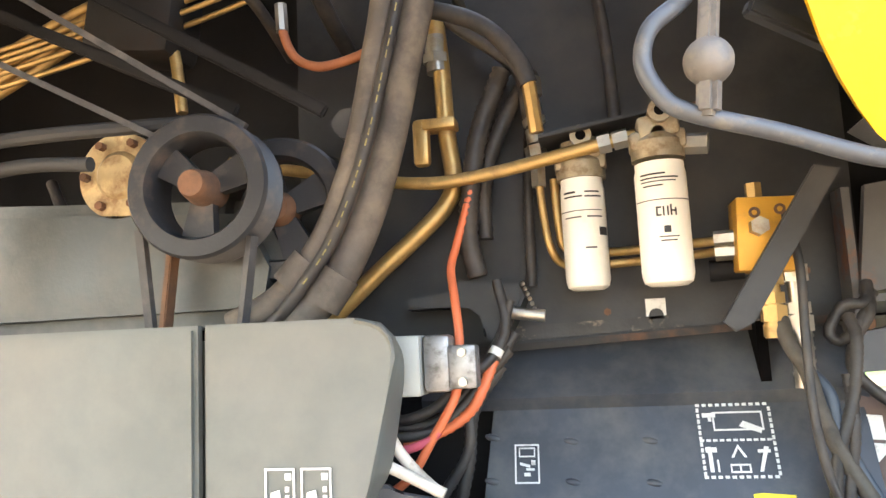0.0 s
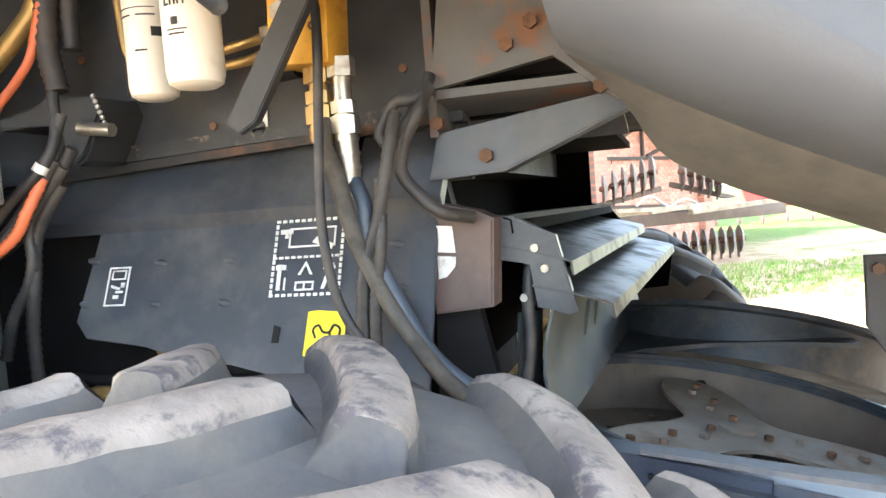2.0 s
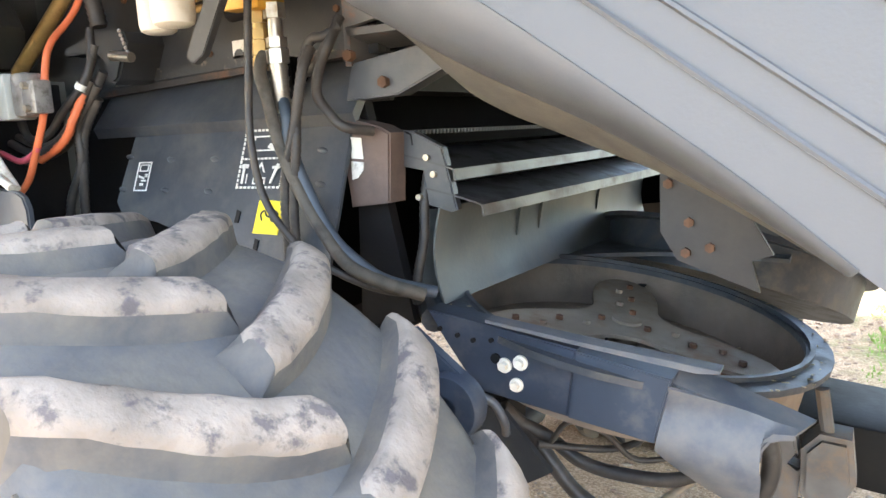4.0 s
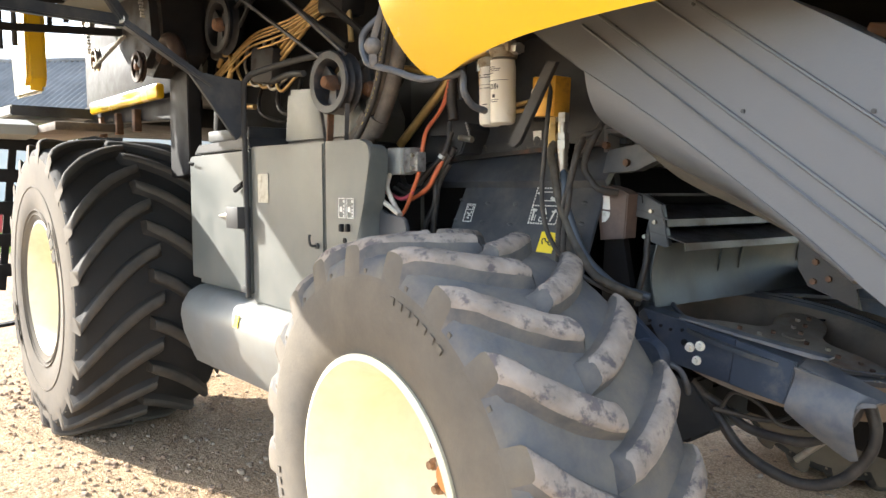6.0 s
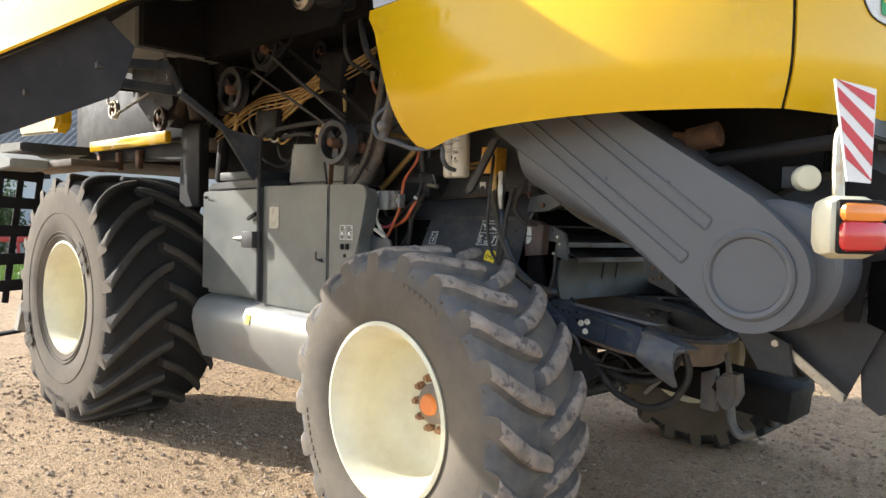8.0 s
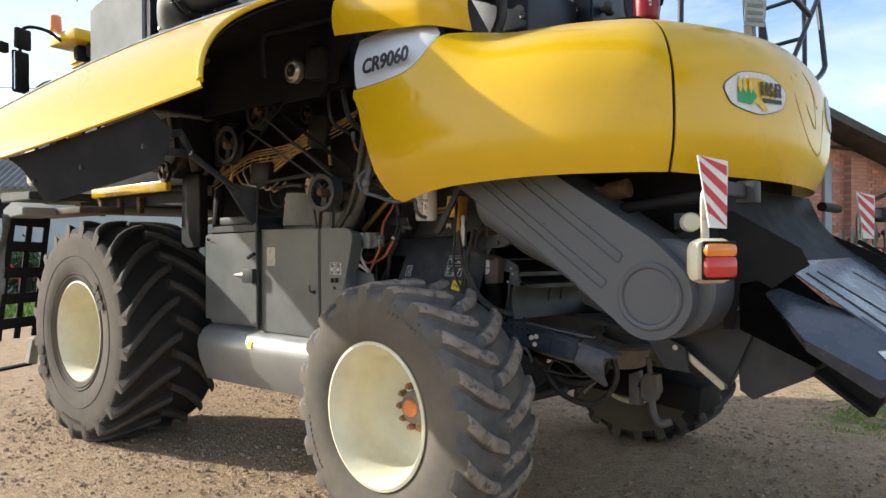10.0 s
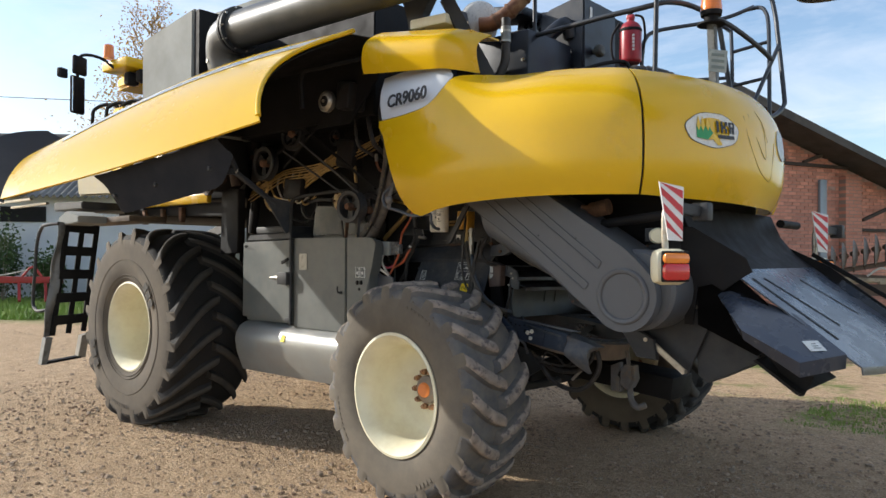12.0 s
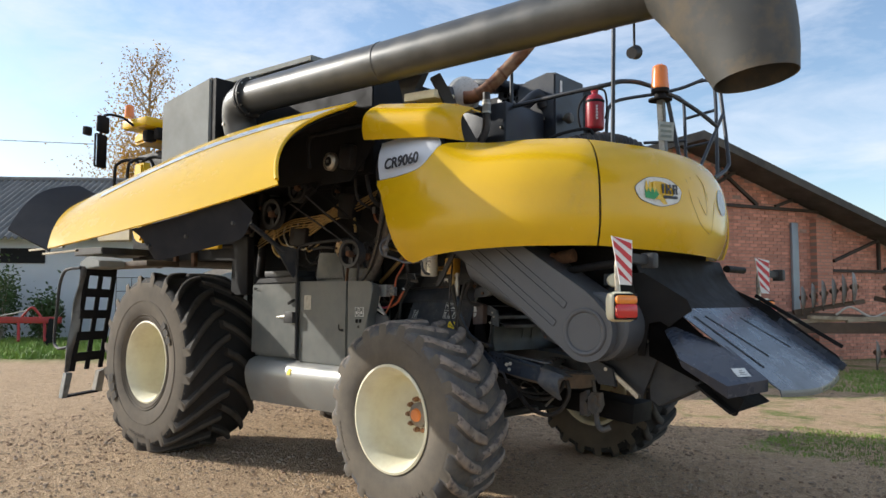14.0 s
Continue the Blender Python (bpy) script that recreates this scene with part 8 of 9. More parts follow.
# black bar laid on the tray in place of a recess and its shade
def slot_strip(p, q, w):
    p, q = Vector(p), Vector(q)
    n = Vector((0.59, 0, 0.81))
    part("groove_shade_bar", bar(B(), p + n * 0.006, q + n * 0.006, w, 0.008, 0.003, up=(0.59, 0, 0.81)), BLACK, tray, "black bar drawn for a groove's shaded recess")


slot_strip((1.87, -0.90, tray_z(1.87)), (2.31, -0.865, tray_z(2.31)), 0.045)
slot_strip((1.87, -0.71, tray_z(1.87)), (2.24, -0.54, tray_z(2.24)), 0.04)
slot_strip((1.90, -0.10, tray_z(1.90)), (2.20, 0.10, tray_z(2.20)), 0.035)
wing = B()
top = [Vector(p) for p in ((1.78, -1.00, 1.425), (1.745, -1.075, 1.375), (2.015, -1.475, 1.225), (2.26, -1.375, 1.075), (2.40, -1.075, 1.10), (2.14, -1.02, 1.285))]
low = [p + Vector(d) for p, d in zip(top, ((0, 0.02, -0.015), (0.01, 0.02, -0.03), (0.0, 0.03, -0.05), (-0.005, 0.02, -0.075), (-0.01, 0.02, -0.075), (0, 0, -0.03)))]
a_, b_ = [wing.verts.new(p) for p in top], [wing.verts.new(p) for p in low]
for f_ in ((0, 1, 2, 5), (2, 3, 5), (3, 4, 5)):
    wing.faces.new([a_[i] for i in f_])
    wing.faces.new([b_[i] for i in f_][::-1])
for i in range(6):
    wing.faces.new((a_[i], b_[i], b_[(i + 1) % 6], a_[(i + 1) % 6]))
wing_ob = part("chute_wing", wing, CHUTE, combine, "blue-grey folded side wing of the chute", 30)
wn = (top[4] - top[3]).cross(top[5] - top[3]).normalized()
wn = wn if wn.z > 0 else -wn
lc = top[3] * 0.40 + top[4] * 0.33 + top[5] * 0.27 + wn * 0.003
lm = Matrix.Translation(lc) @ wn.to_track_quat("Z", "Y").to_matrix().to_4x4()
lab = box(B(), (0, 0, 0), (0.10, 0.075, 0.002))
bmesh.ops.transform(lab, matrix=lm, verts=lab.verts)
lab_ob = part("chute_label", lab, DECAL, wing_ob, "white paper label")
for k in range(3):
    pb_ = box(B(), (0.005, -0.018 + 0.016 * k, 0.002), (0.05 - 0.012 * k, 0.004, 0.001))
    bmesh.ops.transform(pb_, matrix=lm, verts=pb_.verts)
    part("print_bar", pb_, INK, lab_ob)
part("chute_side", prism(B(), [(1.512, 1.765), (1.60, 1.765), (1.90, 1.585), (1.935, 1.51), (1.87, 1.47), (1.775, 1.40), (1.71, 1.44), (1.63, 1.42), (1.60, 1.20), (1.55, 1.20), (1.55, 1.52)], -1.075, -1.063, bevel=0.002), BLACK, combine, "dark grey side plate of the chute")
part("chute_side", prism(B(), [(1.44, 1.87), (1.51, 1.80), (1.62, 1.67), (1.90, 1.54), (2.0, 1.46), (2.41, 1.15), (2.46, 1.05), (2.40, 1.05), (2.0, 1.34), (1.6, 1.45), (1.45, 1.60)], 0.60, 0.612, bevel=0.002), BLACK, combine, "black side plate of the chute")
part("chute_edge", bar(B(), (1.98, 0.585, 1.415), (2.46, 0.585, 1.06), 0.01, 0.06, 0.003), CHUTE, tray)
part("chute_arm", bar(B(), (1.78, 0.66, 1.62), (2.43, 0.68, 1.215), 0.02, 0.03, 0.004), BLACK, combine)
part("rubber_flap", prism(B(), [(1.98, 1.04), (2.03, 1.06), (2.215, 0.95), (2.165, 0.845), (2.14, 0.84)], -0.96, -0.95), BLACK, combine, "black rubber flap")
part("rubber_flap", box(B(), (2.40, -0.45, 1.005), (0.10, 0.34, 0.012), (0, 40, 0), 0.003), BLACK, combine)
part("tail_beam", rod(B(), (1.62, 0.45, 1.84), (1.62, 0.85, 1.84), 0.03), BLACK, combine, "black lamp carrier tube")
part("cross_tube", rod(B(), (1.10, -1.22, 1.79), (1.62, -1.24, 1.84), 0.028), BLACK, combine, "black round cross tube")
LENS_R = material("red_lens", (0.55, 0.02, 0.02), 0.18, 0, 0.05, 12, coat=0.6)
LENS_O = material("orange_lens", (0.80, 0.24, 0.03), 0.18, 0, 0.05, 12, coat=0.6)
stripe_r = material("red_reflective", (0.55, 0.04, 0.05), 0.35, 0, 0.06, 10)
stripe_w = material("white_reflective", (0.75, 0.74, 0.72), 0.35, 0, 0.06, 10)


def tail_unit(m):
    house = part("tail_lamp", box(B(), (0, 0.03, 0), (0.198, 0.115, 0.19), bevel=0.048), CREAM, combine, "cream tail lamp housing with red and orange lens")
    a = part("indicator_lens", box(B(), (0.004, -0.034, 0.044), (0.148, 0.045, 0.060), bevel=0.022), LENS_O, house, "orange lens")
    b = part("brake_lens", box(B(), (0.004, -0.034, -0.025), (0.148, 0.045, 0.094), bevel=0.022), LENS_R, house, "red lens")
    c = part("lens_frame", box(B(), (0.004, -0.026, 0.002), (0.155, 0.02, 0.162), bevel=0.009), BLACK, house)
    house.matrix_basis = m @ pose(0, 0, 0, 0, 0, 52)
    board = part("warning_board", prism(B(), [(-0.075, 0.16), (0.065, 0.135), (0.058, -0.15), (-0.022, -0.145)], -0.004, 0.004), stripe_w, combine, "red and white striped warning board", None)
    for z in (-0.14, -0.055, 0.03, 0.115):
        pts = []
        for x, q in ((-0.07, z + 0.105), (-0.07, z + 0.062), (0.058, z - 0.043), (0.058, z)):
            lim = 0.147 - 0.18 * (x + 0.005)
            x = max(x, -0.022 - 0.174 * (q + 0.145) + 0.004) if x < 0 else x
            pts.append((x, max(-0.143, min(lim, q))))
        if max(p[1] for p in pts) - min(p[1] for p in pts) > 0.01:
            part("red_stripe", prism(B(), pts, -0.0065, -0.0045), stripe_r, board, "", None)
    board.matrix_basis = m @ pose(-0.01, 0.02, 0.285, 0, 0, 52)
    ps = B()
    tube(ps, [(-0.05, 0.03, 0.05), (-0.055, 0.03, 0.20), (-0.05, 0.04, 0.30), (-0.02, 0.10, 0.33)], 0.018, 10, 4)
    pp_ = part("lamp_post", ps, STEEL, combine, "galvanised lamp post")
    pp_.matrix_basis = m
    br = B()
    bar(br, (0.0, 0.06, 0.31), (0.03, 0.33, 0.30), 0.05, 0.06, 0.006)
    box(br, (0.04, 0.30, 0.30), (0.09, 0.08, 0.10), bevel=0.01)
    pb = part("lamp_bracket", br, DARK, combine)
    pb.matrix_basis = m


tail_unit(pose(1.69, -1.555, 1.537))
tail_unit(pose(1.80, 0.82, 1.50))
part("round_reflector", lathe(B(), [(0, -0.02), (0.040, -0.018), (0.047, 0), (0.044, 0.04), (0, 0.05)], pose(1.455, -1.225, 1.712, 0, 0, 35), 28), CREAM, combine, "white round rear work lamp")
part("lamp_bracket", box(B(), (1.40, -1.15, 1.72), (0.10, 0.05, 0.08), bevel=0.004), DARK, combine)
mot = B()
rod(mot, (0.98, -1.15, 1.88), (1.10, -1.15, 1.90), 0.05, seg=18)
rod(mot, (0.92, -1.17, 1.90), (0.98, -1.16, 1.89), 0.02)
part("hydraulic_motor", mot, RUSTY, combine, "rusty hydraulic motor")
for x, z in ((1.60, 1.30), (1.63, 1.24), (1.72, 1.50)):
    part("plate_bolt", rod(B(), (x, -1.045, z), (x, -1.02, z), 0.014, seg=6), STEEL, combine)

# ---- yard ----
def scatter(name, label, count, area, size, mat, seed, kinds="stone"):
    """Many small stones or grass blades as one object."""
    rnd = np.random.default_rng(seed)
    vs, fs = [], []
    for _ in range(count):
        x, y = rnd.uniform(area[0], area[1]), rnd.uniform(area[2], area[3])
        if kinds == "stone":
            r = size * (0.35 + rnd.random() ** 3 * 1.6)
            k, b = len(vs), rnd.uniform(0, 6.28)
            for dz, rr, m in ((-0.2, 0.9, 5), (0.35, 0.75, 5)):
                for i in range(m):
                    a = b + 2 * math.pi * i / m + 0.3 * rnd.random()
                    q = rr * r * rnd.uniform(0.75, 1.25)
                    vs.append((x + q * math.cos(a), y + 0.8 * q * math.sin(a), dz * r - 0.006))
            vs.append((x, y, r * 0.5 - 0.006))
            for i in range(5):
                j = (i + 1) % 5
                fs += [(k + i, k + j, k + 5 + j, k + 5 + i), (k + 5 + i, k + 5 + j, k + 10)]
        else:
            h = size * rnd.uniform(0.4, 1.2)
            for _ in range(4):
                k = len(vs)
                a = rnd.uniform(0, 6.28)
                dx, dy = math.cos(a), math.sin(a)
                bx, by = x + rnd.normal(0, 0.03), y + rnd.normal(0, 0.03)
                w, lean = 0.004 + 0.003 * rnd.random() + size * 0.02, h * rnd.uniform(0.2, 0.9)
                vs += [(bx - dy * w, by + dx * w, -0.01), (bx + dy * w, by - dx * w, -0.01), (bx + dx * lean * 0.4 + dy * w * 0.6, by + dy * lean * 0.4 - dx * w * 0.6, h * 0.6), (bx + dx * lean, by + dy * lean, h)]
                fs += [(k, k + 1, k + 2), (k, k + 2, k + 3)]
    me = bpy.data.meshes.new(name)
    me.from_pydata(vs, [], fs)
    me.materials.append(mat)
    ob = new(name, me)
    return tagged(ob, label, kind="stuff")


STONE = material("pebble", (0.36, 0.275, 0.195), 0.9, 0, 0.35, 3, (0.22, 0.13, 0.08), 0.4, 1.5, 0.2, 60)
LEAF_GRASS = material("grass_blade", (0.19, 0.30, 0.05), 0.7, 0, 0.4, 1.2, (0.30, 0.34, 0.09), 0.4, 0.8)
scatter("gravel", "small brown and grey stones on the dirt", 20000, (-6.5, 3.6, -5.2, 4.2), 0.010, STONE, 1)
scatter("gravel", "small brown and grey stones on the dirt", 2600, (-5.5, 3.6, -4.6, 3.5), 0.018, STONE, 2)
CLOD = material("dry_clod", (0.30, 0.205, 0.135), 0.95, 0, 0.35, 4, (0.17, 0.11, 0.07), 0.4, 3, 0.3, 60)
scatter("dirt_clods", "loose brown clods of dry soil", 9000, (-6.5, 3.6, -5.2, 4.2), 0.013, CLOD, 9)
scatter("gravel", "stones further out on the dirt", 2000, (-14, 8, -3, 12), 0.02, STONE, 3)
scatter("grass", "short green grass tufts", 1500, (1.1, 4.6, 2.3, 4.2), 0.022, LEAF_GRASS, 4, "grass")
scatter("grass", "short green grass tufts", 2500, (-1.0, 7.5, 8.5, 13.0), 0.07, LEAF_GRASS, 5, "grass")


def yard(depth, side):
    """A place by its distance ahead of, and to the side of, the yard's corner where the walk ends."""
    return Vector((3.9 - 0.663 * depth + 0.749 * side, -5.75 + 0.749 * depth + 0.663 * side, 0))


def grass_strip():
    rnd = np.random.default_rng(8)
    vs, fs = [], []
    for _ in range(9000):
        p = yard(rnd.uniform(19, 28), rnd.uniform(-17, -3))
        h = rnd.uniform(0.06, 0.22)
        for _ in range(3):
            k = len(vs)
            a = rnd.uniform(0, 6.28)
            w, l = 0.02, h * rnd.uniform(0.2, 0.8)
            bx, by = p.x + rnd.normal(0, 0.06), p.y + rnd.normal(0, 0.06)
            vs += [(bx - math.sin(a) * w, by + math.cos(a) * w, 0), (bx + math.sin(a) * w, by - math.cos(a) * w, 0), (bx + math.cos(a) * l, by + math.sin(a) * l, h)]
            fs.append((k, k + 1, k + 2))
    me = bpy.data.meshes.new("grass")
    me.from_pydata(vs, [], fs)
    me.materials.append(LEAF_GRASS)
    tagged(new("grass", me), "bright green grass strip before the white building", kind="stuff")


grass_strip()


# ---- brick barn ----
def brick_material():
    m = bpy.data.materials.new("red_brickwork")
    m.use_nodes = True
    nt = m.node_tree
    N, L = nt.nodes.new, nt.links.new
    b = nt.nodes["Principled BSDF"]
    co = N("ShaderNodeTexCoord")
    mp = N("ShaderNodeMapping")
    mp.inputs["Rotation"].default_value = (radians(-90), 0, 0)
    br = N("ShaderNodeTexBrick")
    br.inputs["Scale"].default_value = 1.0
    br.inputs["Brick Width"].default_value, br.inputs["Row Height"].default_value, br.inputs["Mortar Size"].default_value = 0.26, 0.085, 0.008
    br.inputs["Color1"].default_value, br.inputs["Color2"].default_value = (0.60, 0.27, 0.18, 1), (0.50, 0.205, 0.13, 1)
    br.inputs["Mortar"].default_value = (0.30, 0.22, 0.17, 1)
    n = N("ShaderNodeTexNoise")
    n.inputs["Scale"].default_value, n.inputs["Detail"].default_value = 0.8, 8
    hs = N("ShaderNodeHueSaturation")
    mr = N("ShaderNodeMapRange")
    mr.inputs["To Min"].default_value, mr.inputs["To Max"].default_value = 0.65, 1.35
    bump = N("ShaderNodeBump")
    bump.inputs["Strength"].default_value, bump.inputs["Distance"].default_value, bump.invert = 0.6, 0.02, True
    L(co.outputs["Object"], mp.inputs["Vector"])
    L(mp.outputs["Vector"], br.inputs["Vector"])
    L(co.outputs["Object"], n.inputs["Vector"])
    L(n.outputs["Fac"], mr.inputs["Value"])
    L(mr.outputs["Result"], hs.inputs["Value"])
    L(br.outputs["Color"], hs.inputs["Color"])
    L(hs.outputs["Color"], b.inputs["Base Color"])
    L(br.outputs["Fac"], bump.inputs["Height"])
    L(bump.outputs["Normal"], b.inputs["Normal"])
    b.inputs["Roughness"].default_value = 0.9
    return m


BRICK = brick_material()
TIMBER = material("dark_timber", (0.06, 0.045, 0.035), 0.8, 0, 0.3, 6)
ROOFING = material("dark_fibre_roof", (0.075, 0.068, 0.06), 0.9, 0, 0.3, 2, (0.12, 0.11, 0.09), 0.3, 3)
barn = thing("brick_barn", "red brick barn with a dark pitched roof", "barn", (-4.0, 9.9, 0))
barn.matrix_basis = pose(-4.0, 9.9, 0, 0, 0, 63)


def gable(s_):
    return 5.25 - 0.31 * abs(s_ - 1.5)


MORTAR = material("lime_mortar", (0.40, 0.27, 0.21), 0.95, 0, 0.25, 1.5, (0.22, 0.15, 0.11), 0.4, 4)
barn_wall = part("barn_wall", prism(B(), [(-8, 0), (12, 0), (12, gable(12)), (1.5, gable(1.5)), (-8, gable(-8))], 0, 0.35), MORTAR, barn, "red brick gable wall", None)
for s_, w in ((6.0, 0.55), (-3.2, 0.55), (11.5, 0.55)):
    part("pilaster", box(B(), (s_, -0.10, gable(s_) / 2 - 0.1), (w, 0.22, gable(s_) - 0.2)), BRICK, barn, "", None)
part("barn_roof", prism(B(), [(-8.8, gable(-8.8) + 0.02), (1.5, gable(1.5) + 0.02), (12.8, gable(12.8) + 0.02), (12.8, gable(12.8) + 0.20), (1.5, gable(1.5) + 0.22), (-8.8, gable(-8.8) + 0.20)], -0.9, 14), ROOFING, barn, "dark corrugated roof", None)
for a, b in (((2.2, 3.92), (6.0, 3.88)), ((6.4, 2.35), (12, 2.35)), ((2.6, 4.85), (3.9, 3.95)), ((3.2, 4.75), (2.2, 4.2)), ((5.1, 4.15), (4.5, 3.95)), ((6.5, 2.6), (8.2, 3.2)), ((8.2, 2.4), (8.2, 3.2)), ((8.4, 2.4), (9.8, 2.75))):
    part("roof_timber", bar(B(), (a[0], -0.06, a[1]), (b[0], -0.06, b[1]), 0.07, 0.075), TIMBER, barn, "dark timber brace", None)
part("downpipe", box(B(), (5.12, -0.06, 2.15), (0.22, 0.08, 2.8), bevel=0.01), material("grey_zinc", (0.30, 0.34, 0.36), 0.5, 0.3, 0.1, 3), barn, "grey zinc strip on the wall")

# ---- white building with corrugated roof ----
WHITEWALL = material("whitewashed_wall", (0.62, 0.64, 0.66), 0.9, 0, 0.05, 0.6, (0.45, 0.46, 0.46), 0.25, 0.5, 0.1, 20, edge=0.3)
CORR = material("grey_fibre_cement", (0.16, 0.16, 0.155), 0.85, 0, 0.25, 1.2, (0.26, 0.25, 0.23), 0.3, 1.0, 0.2, 30, edge=0.2)
shed = thing("white_building", "long white farm building with a grey corrugated roof", "building", yard(27.5, -14))
shed.matrix_basis = Matrix.Translation(yard(27.5, -14)) @ pose(0, 0, 0, 0, 0, 44)
part("building_wall", box(B(), (6, 0.2, 2.0), (44, 0.4, 4.0)), WHITEWALL, shed, "plain whitewashed wall", None)
part("building_wall", box(B(), (6, 8.0, 2.0), (44, 0.4, 4.0)), WHITEWALL, shed, "", None)
part("building_roof", sheet(B(), lambda u, v: (-16 + 44 * u, -0.7 + 5.2 * v, 3.72 + 2.9 * v + 0.06 * math.sin(2 * math.pi * u * 180)), 1440, 2, 0.02), CORR, shed, "grey corrugated roof", None)
part("building_roof", sheet(B(), lambda u, v: (-16 + 44 * u, 9.4 - 4.9 * v, 3.72 + 2.9 * v), 4, 2, 0.02), CORR, shed, "", None)
part("ridge_cap", rod(B(), (-16, 4.5, 6.64), (28, 4.5, 6.64), 0.12), CORR, shed, "", None)
part("wall_opening", box(B(), (-1.2, -0.02, 3.1), (1.6, 0.06, 0.55)), BLACK, shed, "dark window opening", None)
trel = B()
for k in range(5):
    rod(trel, (2.3 + 0.55 * k, -0.25, 0), (2.3 + 0.55 * k, -0.25, 2.3), 0.012, seg=6)
    rod(trel, (2.3, -0.25, 0.3 + 0.5 * k), (4.5, -0.25, 0.3 + 0.5 * k), 0.012, seg=6)
part("trellis", trel, TIMBER, shed, "thin metal trellis")


# ---- plants ----
def leaves(bm, centre, spread_, count, size, rnd):
    for _ in range(count):
        d = Vector((rnd.gauss(0, 1), rnd.gauss(0, 1), rnd.gauss(0, 1)))
        p = Vector(centre) + Vector((d.x * spread_[0], d.y * spread_[1], d.z * spread_[2]))
        a = Vector((rnd.uniform(-1, 1), rnd.uniform(-1, 1), rnd.uniform(-1, 1))).normalized()
        b = a.orthogonal().normalized()
        s_ = size * rnd.uniform(0.5, 1.3)
        bm.faces.new([bm.verts.new(p + a * s_), bm.verts.new(p + b * s_ * 0.5), bm.verts.new(p - a * s_), bm.verts.new(p - b * s_ * 0.5)])


BARK = material("pale_bark", (0.30, 0.25, 0.19), 0.9, 0, 0.3, 4, (0.10, 0.08, 0.06), 0.3, 5)
YLEAF = material("autumn_leaf", (0.50, 0.28, 0.05), 0.7, 0, 0.35, 0.6, (0.62, 0.42, 0.10), 0.4, 0.5)
GLEAF = material("dark_green_leaf", (0.045, 0.085, 0.025), 0.7, 0, 0.4, 1.5, (0.09, 0.13, 0.04), 0.4, 1.2)


def tree(base, height, rnd, leafmat, label, count=30, leaf=0.085):
    t = thing("tree", label, "tree", base)
    wood, lv = B(), B()
    rod(wood, (0, 0, 0), (0.1, 0, height * 0.5), height * 0.018, height * 0.011, 8)
    rod(wood, (0.1, 0, height * 0.5), (0.0, 0.1, height * 0.98), height * 0.011, 0.02, 8)
    for k in range(count):
        z0 = height * (0.25 + 0.7 * k / count)
        a = k * 2.4 + rnd.uniform(-0.4, 0.4)
        ln = height * 0.17 * (1.15 - 0.8 * k / count)
        mid = Vector((math.cos(a) * ln * 0.5, math.sin(a) * ln * 0.5, z0 + ln * 0.55))
        tip = Vector((math.cos(a) * ln * 0.85, math.sin(a) * ln * 0.85, z0 + ln * 1.25))
        rod(wood, (0.05, 0, z0), mid, 0.055, 0.03, 5)
        rod(wood, mid, tip, 0.03, 0.008, 5)
        for _ in range(3):
            q = mid.lerp(tip, rnd.uniform(0, 1)) + Vector((rnd.gauss(0, 0.35), rnd.gauss(0, 0.35), rnd.gauss(0.2, 0.35)))
            rod(wood, mid.lerp(tip, rnd.uniform(0, 0.7)), q, 0.014, 0.004, 4)
        dens = 420 if k < count * 0.55 else 130
        leaves(lv, mid.lerp(tip, 0.55), (ln * 0.34, ln * 0.34, ln * 0.38), dens, leaf * 0.8, rnd)
    part("trunk", wood, BARK, t, "pale thin trunk and limbs")
    part("crown", lv, leafmat, t, "sparse yellow crown", None)
    return t


rnd = random.Random(11)
tree(yard(36, -14.1), 13.6, rnd, YLEAF, "slender birch with sparse yellow autumn leaves")
tree(yard(38, -15.6), 9.0, rnd, YLEAF, "lower birch with yellow autumn leaves")


def bush(base, size, rnd, label, mat=GLEAF, n=14):
    t = thing("bush", label, "bush", base)
    wood, lv = B(), B()
    for k in range(n):
        a = rnd.uniform(0, 6.28)
        tip = Vector((math.cos(a) * size[0] * rnd.uniform(0.2, 1), math.sin(a) * size[1] * rnd.uniform(0.2, 1), size[2] * rnd.uniform(0.45, 1.0)))
        rod(wood, (tip.x * 0.2, tip.y * 0.2, 0), tip, 0.02, 0.006, 5)
        leaves(lv, tip * 0.75, (size[0] * 0.22, size[1] * 0.22, size[2] * 0.20), 150, 0.075, rnd)
    part("stems", wood, BARK, t)
    part("foliage", lv, mat, t, "dark green foliage", None)


bush(yard(26.2, -15.2), (1.2, 0.6, 2.4), rnd, "dark green shrub against the white wall")
bush(yard(26.0, -13.6), (1.0, 0.5, 1.6), rnd, "dark green shrub against the white wall")
bush(yard(25.2, -17.2), (0.9, 0.6, 0.9), rnd, "low dark green shrub on the grass")


# ---- farm implements ----
RED = material("red_machine_paint", (0.42, 0.03, 0.025), 0.5, 0, 0.15, 3, (0.2, 0.08, 0.05), 0.3, 3)
red = thing("red_cultivator", "red cultivator frame standing on the grass", "farm implement", yard(23.5, -14.0))
red.matrix_basis = Matrix.Translation(yard(23.5, -14.0)) @ pose(0, 0, 0, 0, 0, 44)
part("main_beam", box(B(), (0, 0, 0.85), (4.4, 0.18, 0.2), bevel=0.01), RED, red)
for x in (-1.9, -0.6, 0.9, 1.7):
    part("tine_arm", bar(B(), (x, 0, 0.85), (x + 0.15, -0.25, 0.2), 0.08, 0.12, 0.01), RED, red)
for x in (-0.5, 1.3):
    part("hitch_frame", tube(B(), [(x - 0.3, 0, 0.95), (x, 0, 1.25), (x + 0.3, 0, 0.95)], 0.04, 8, 4), RED, red)
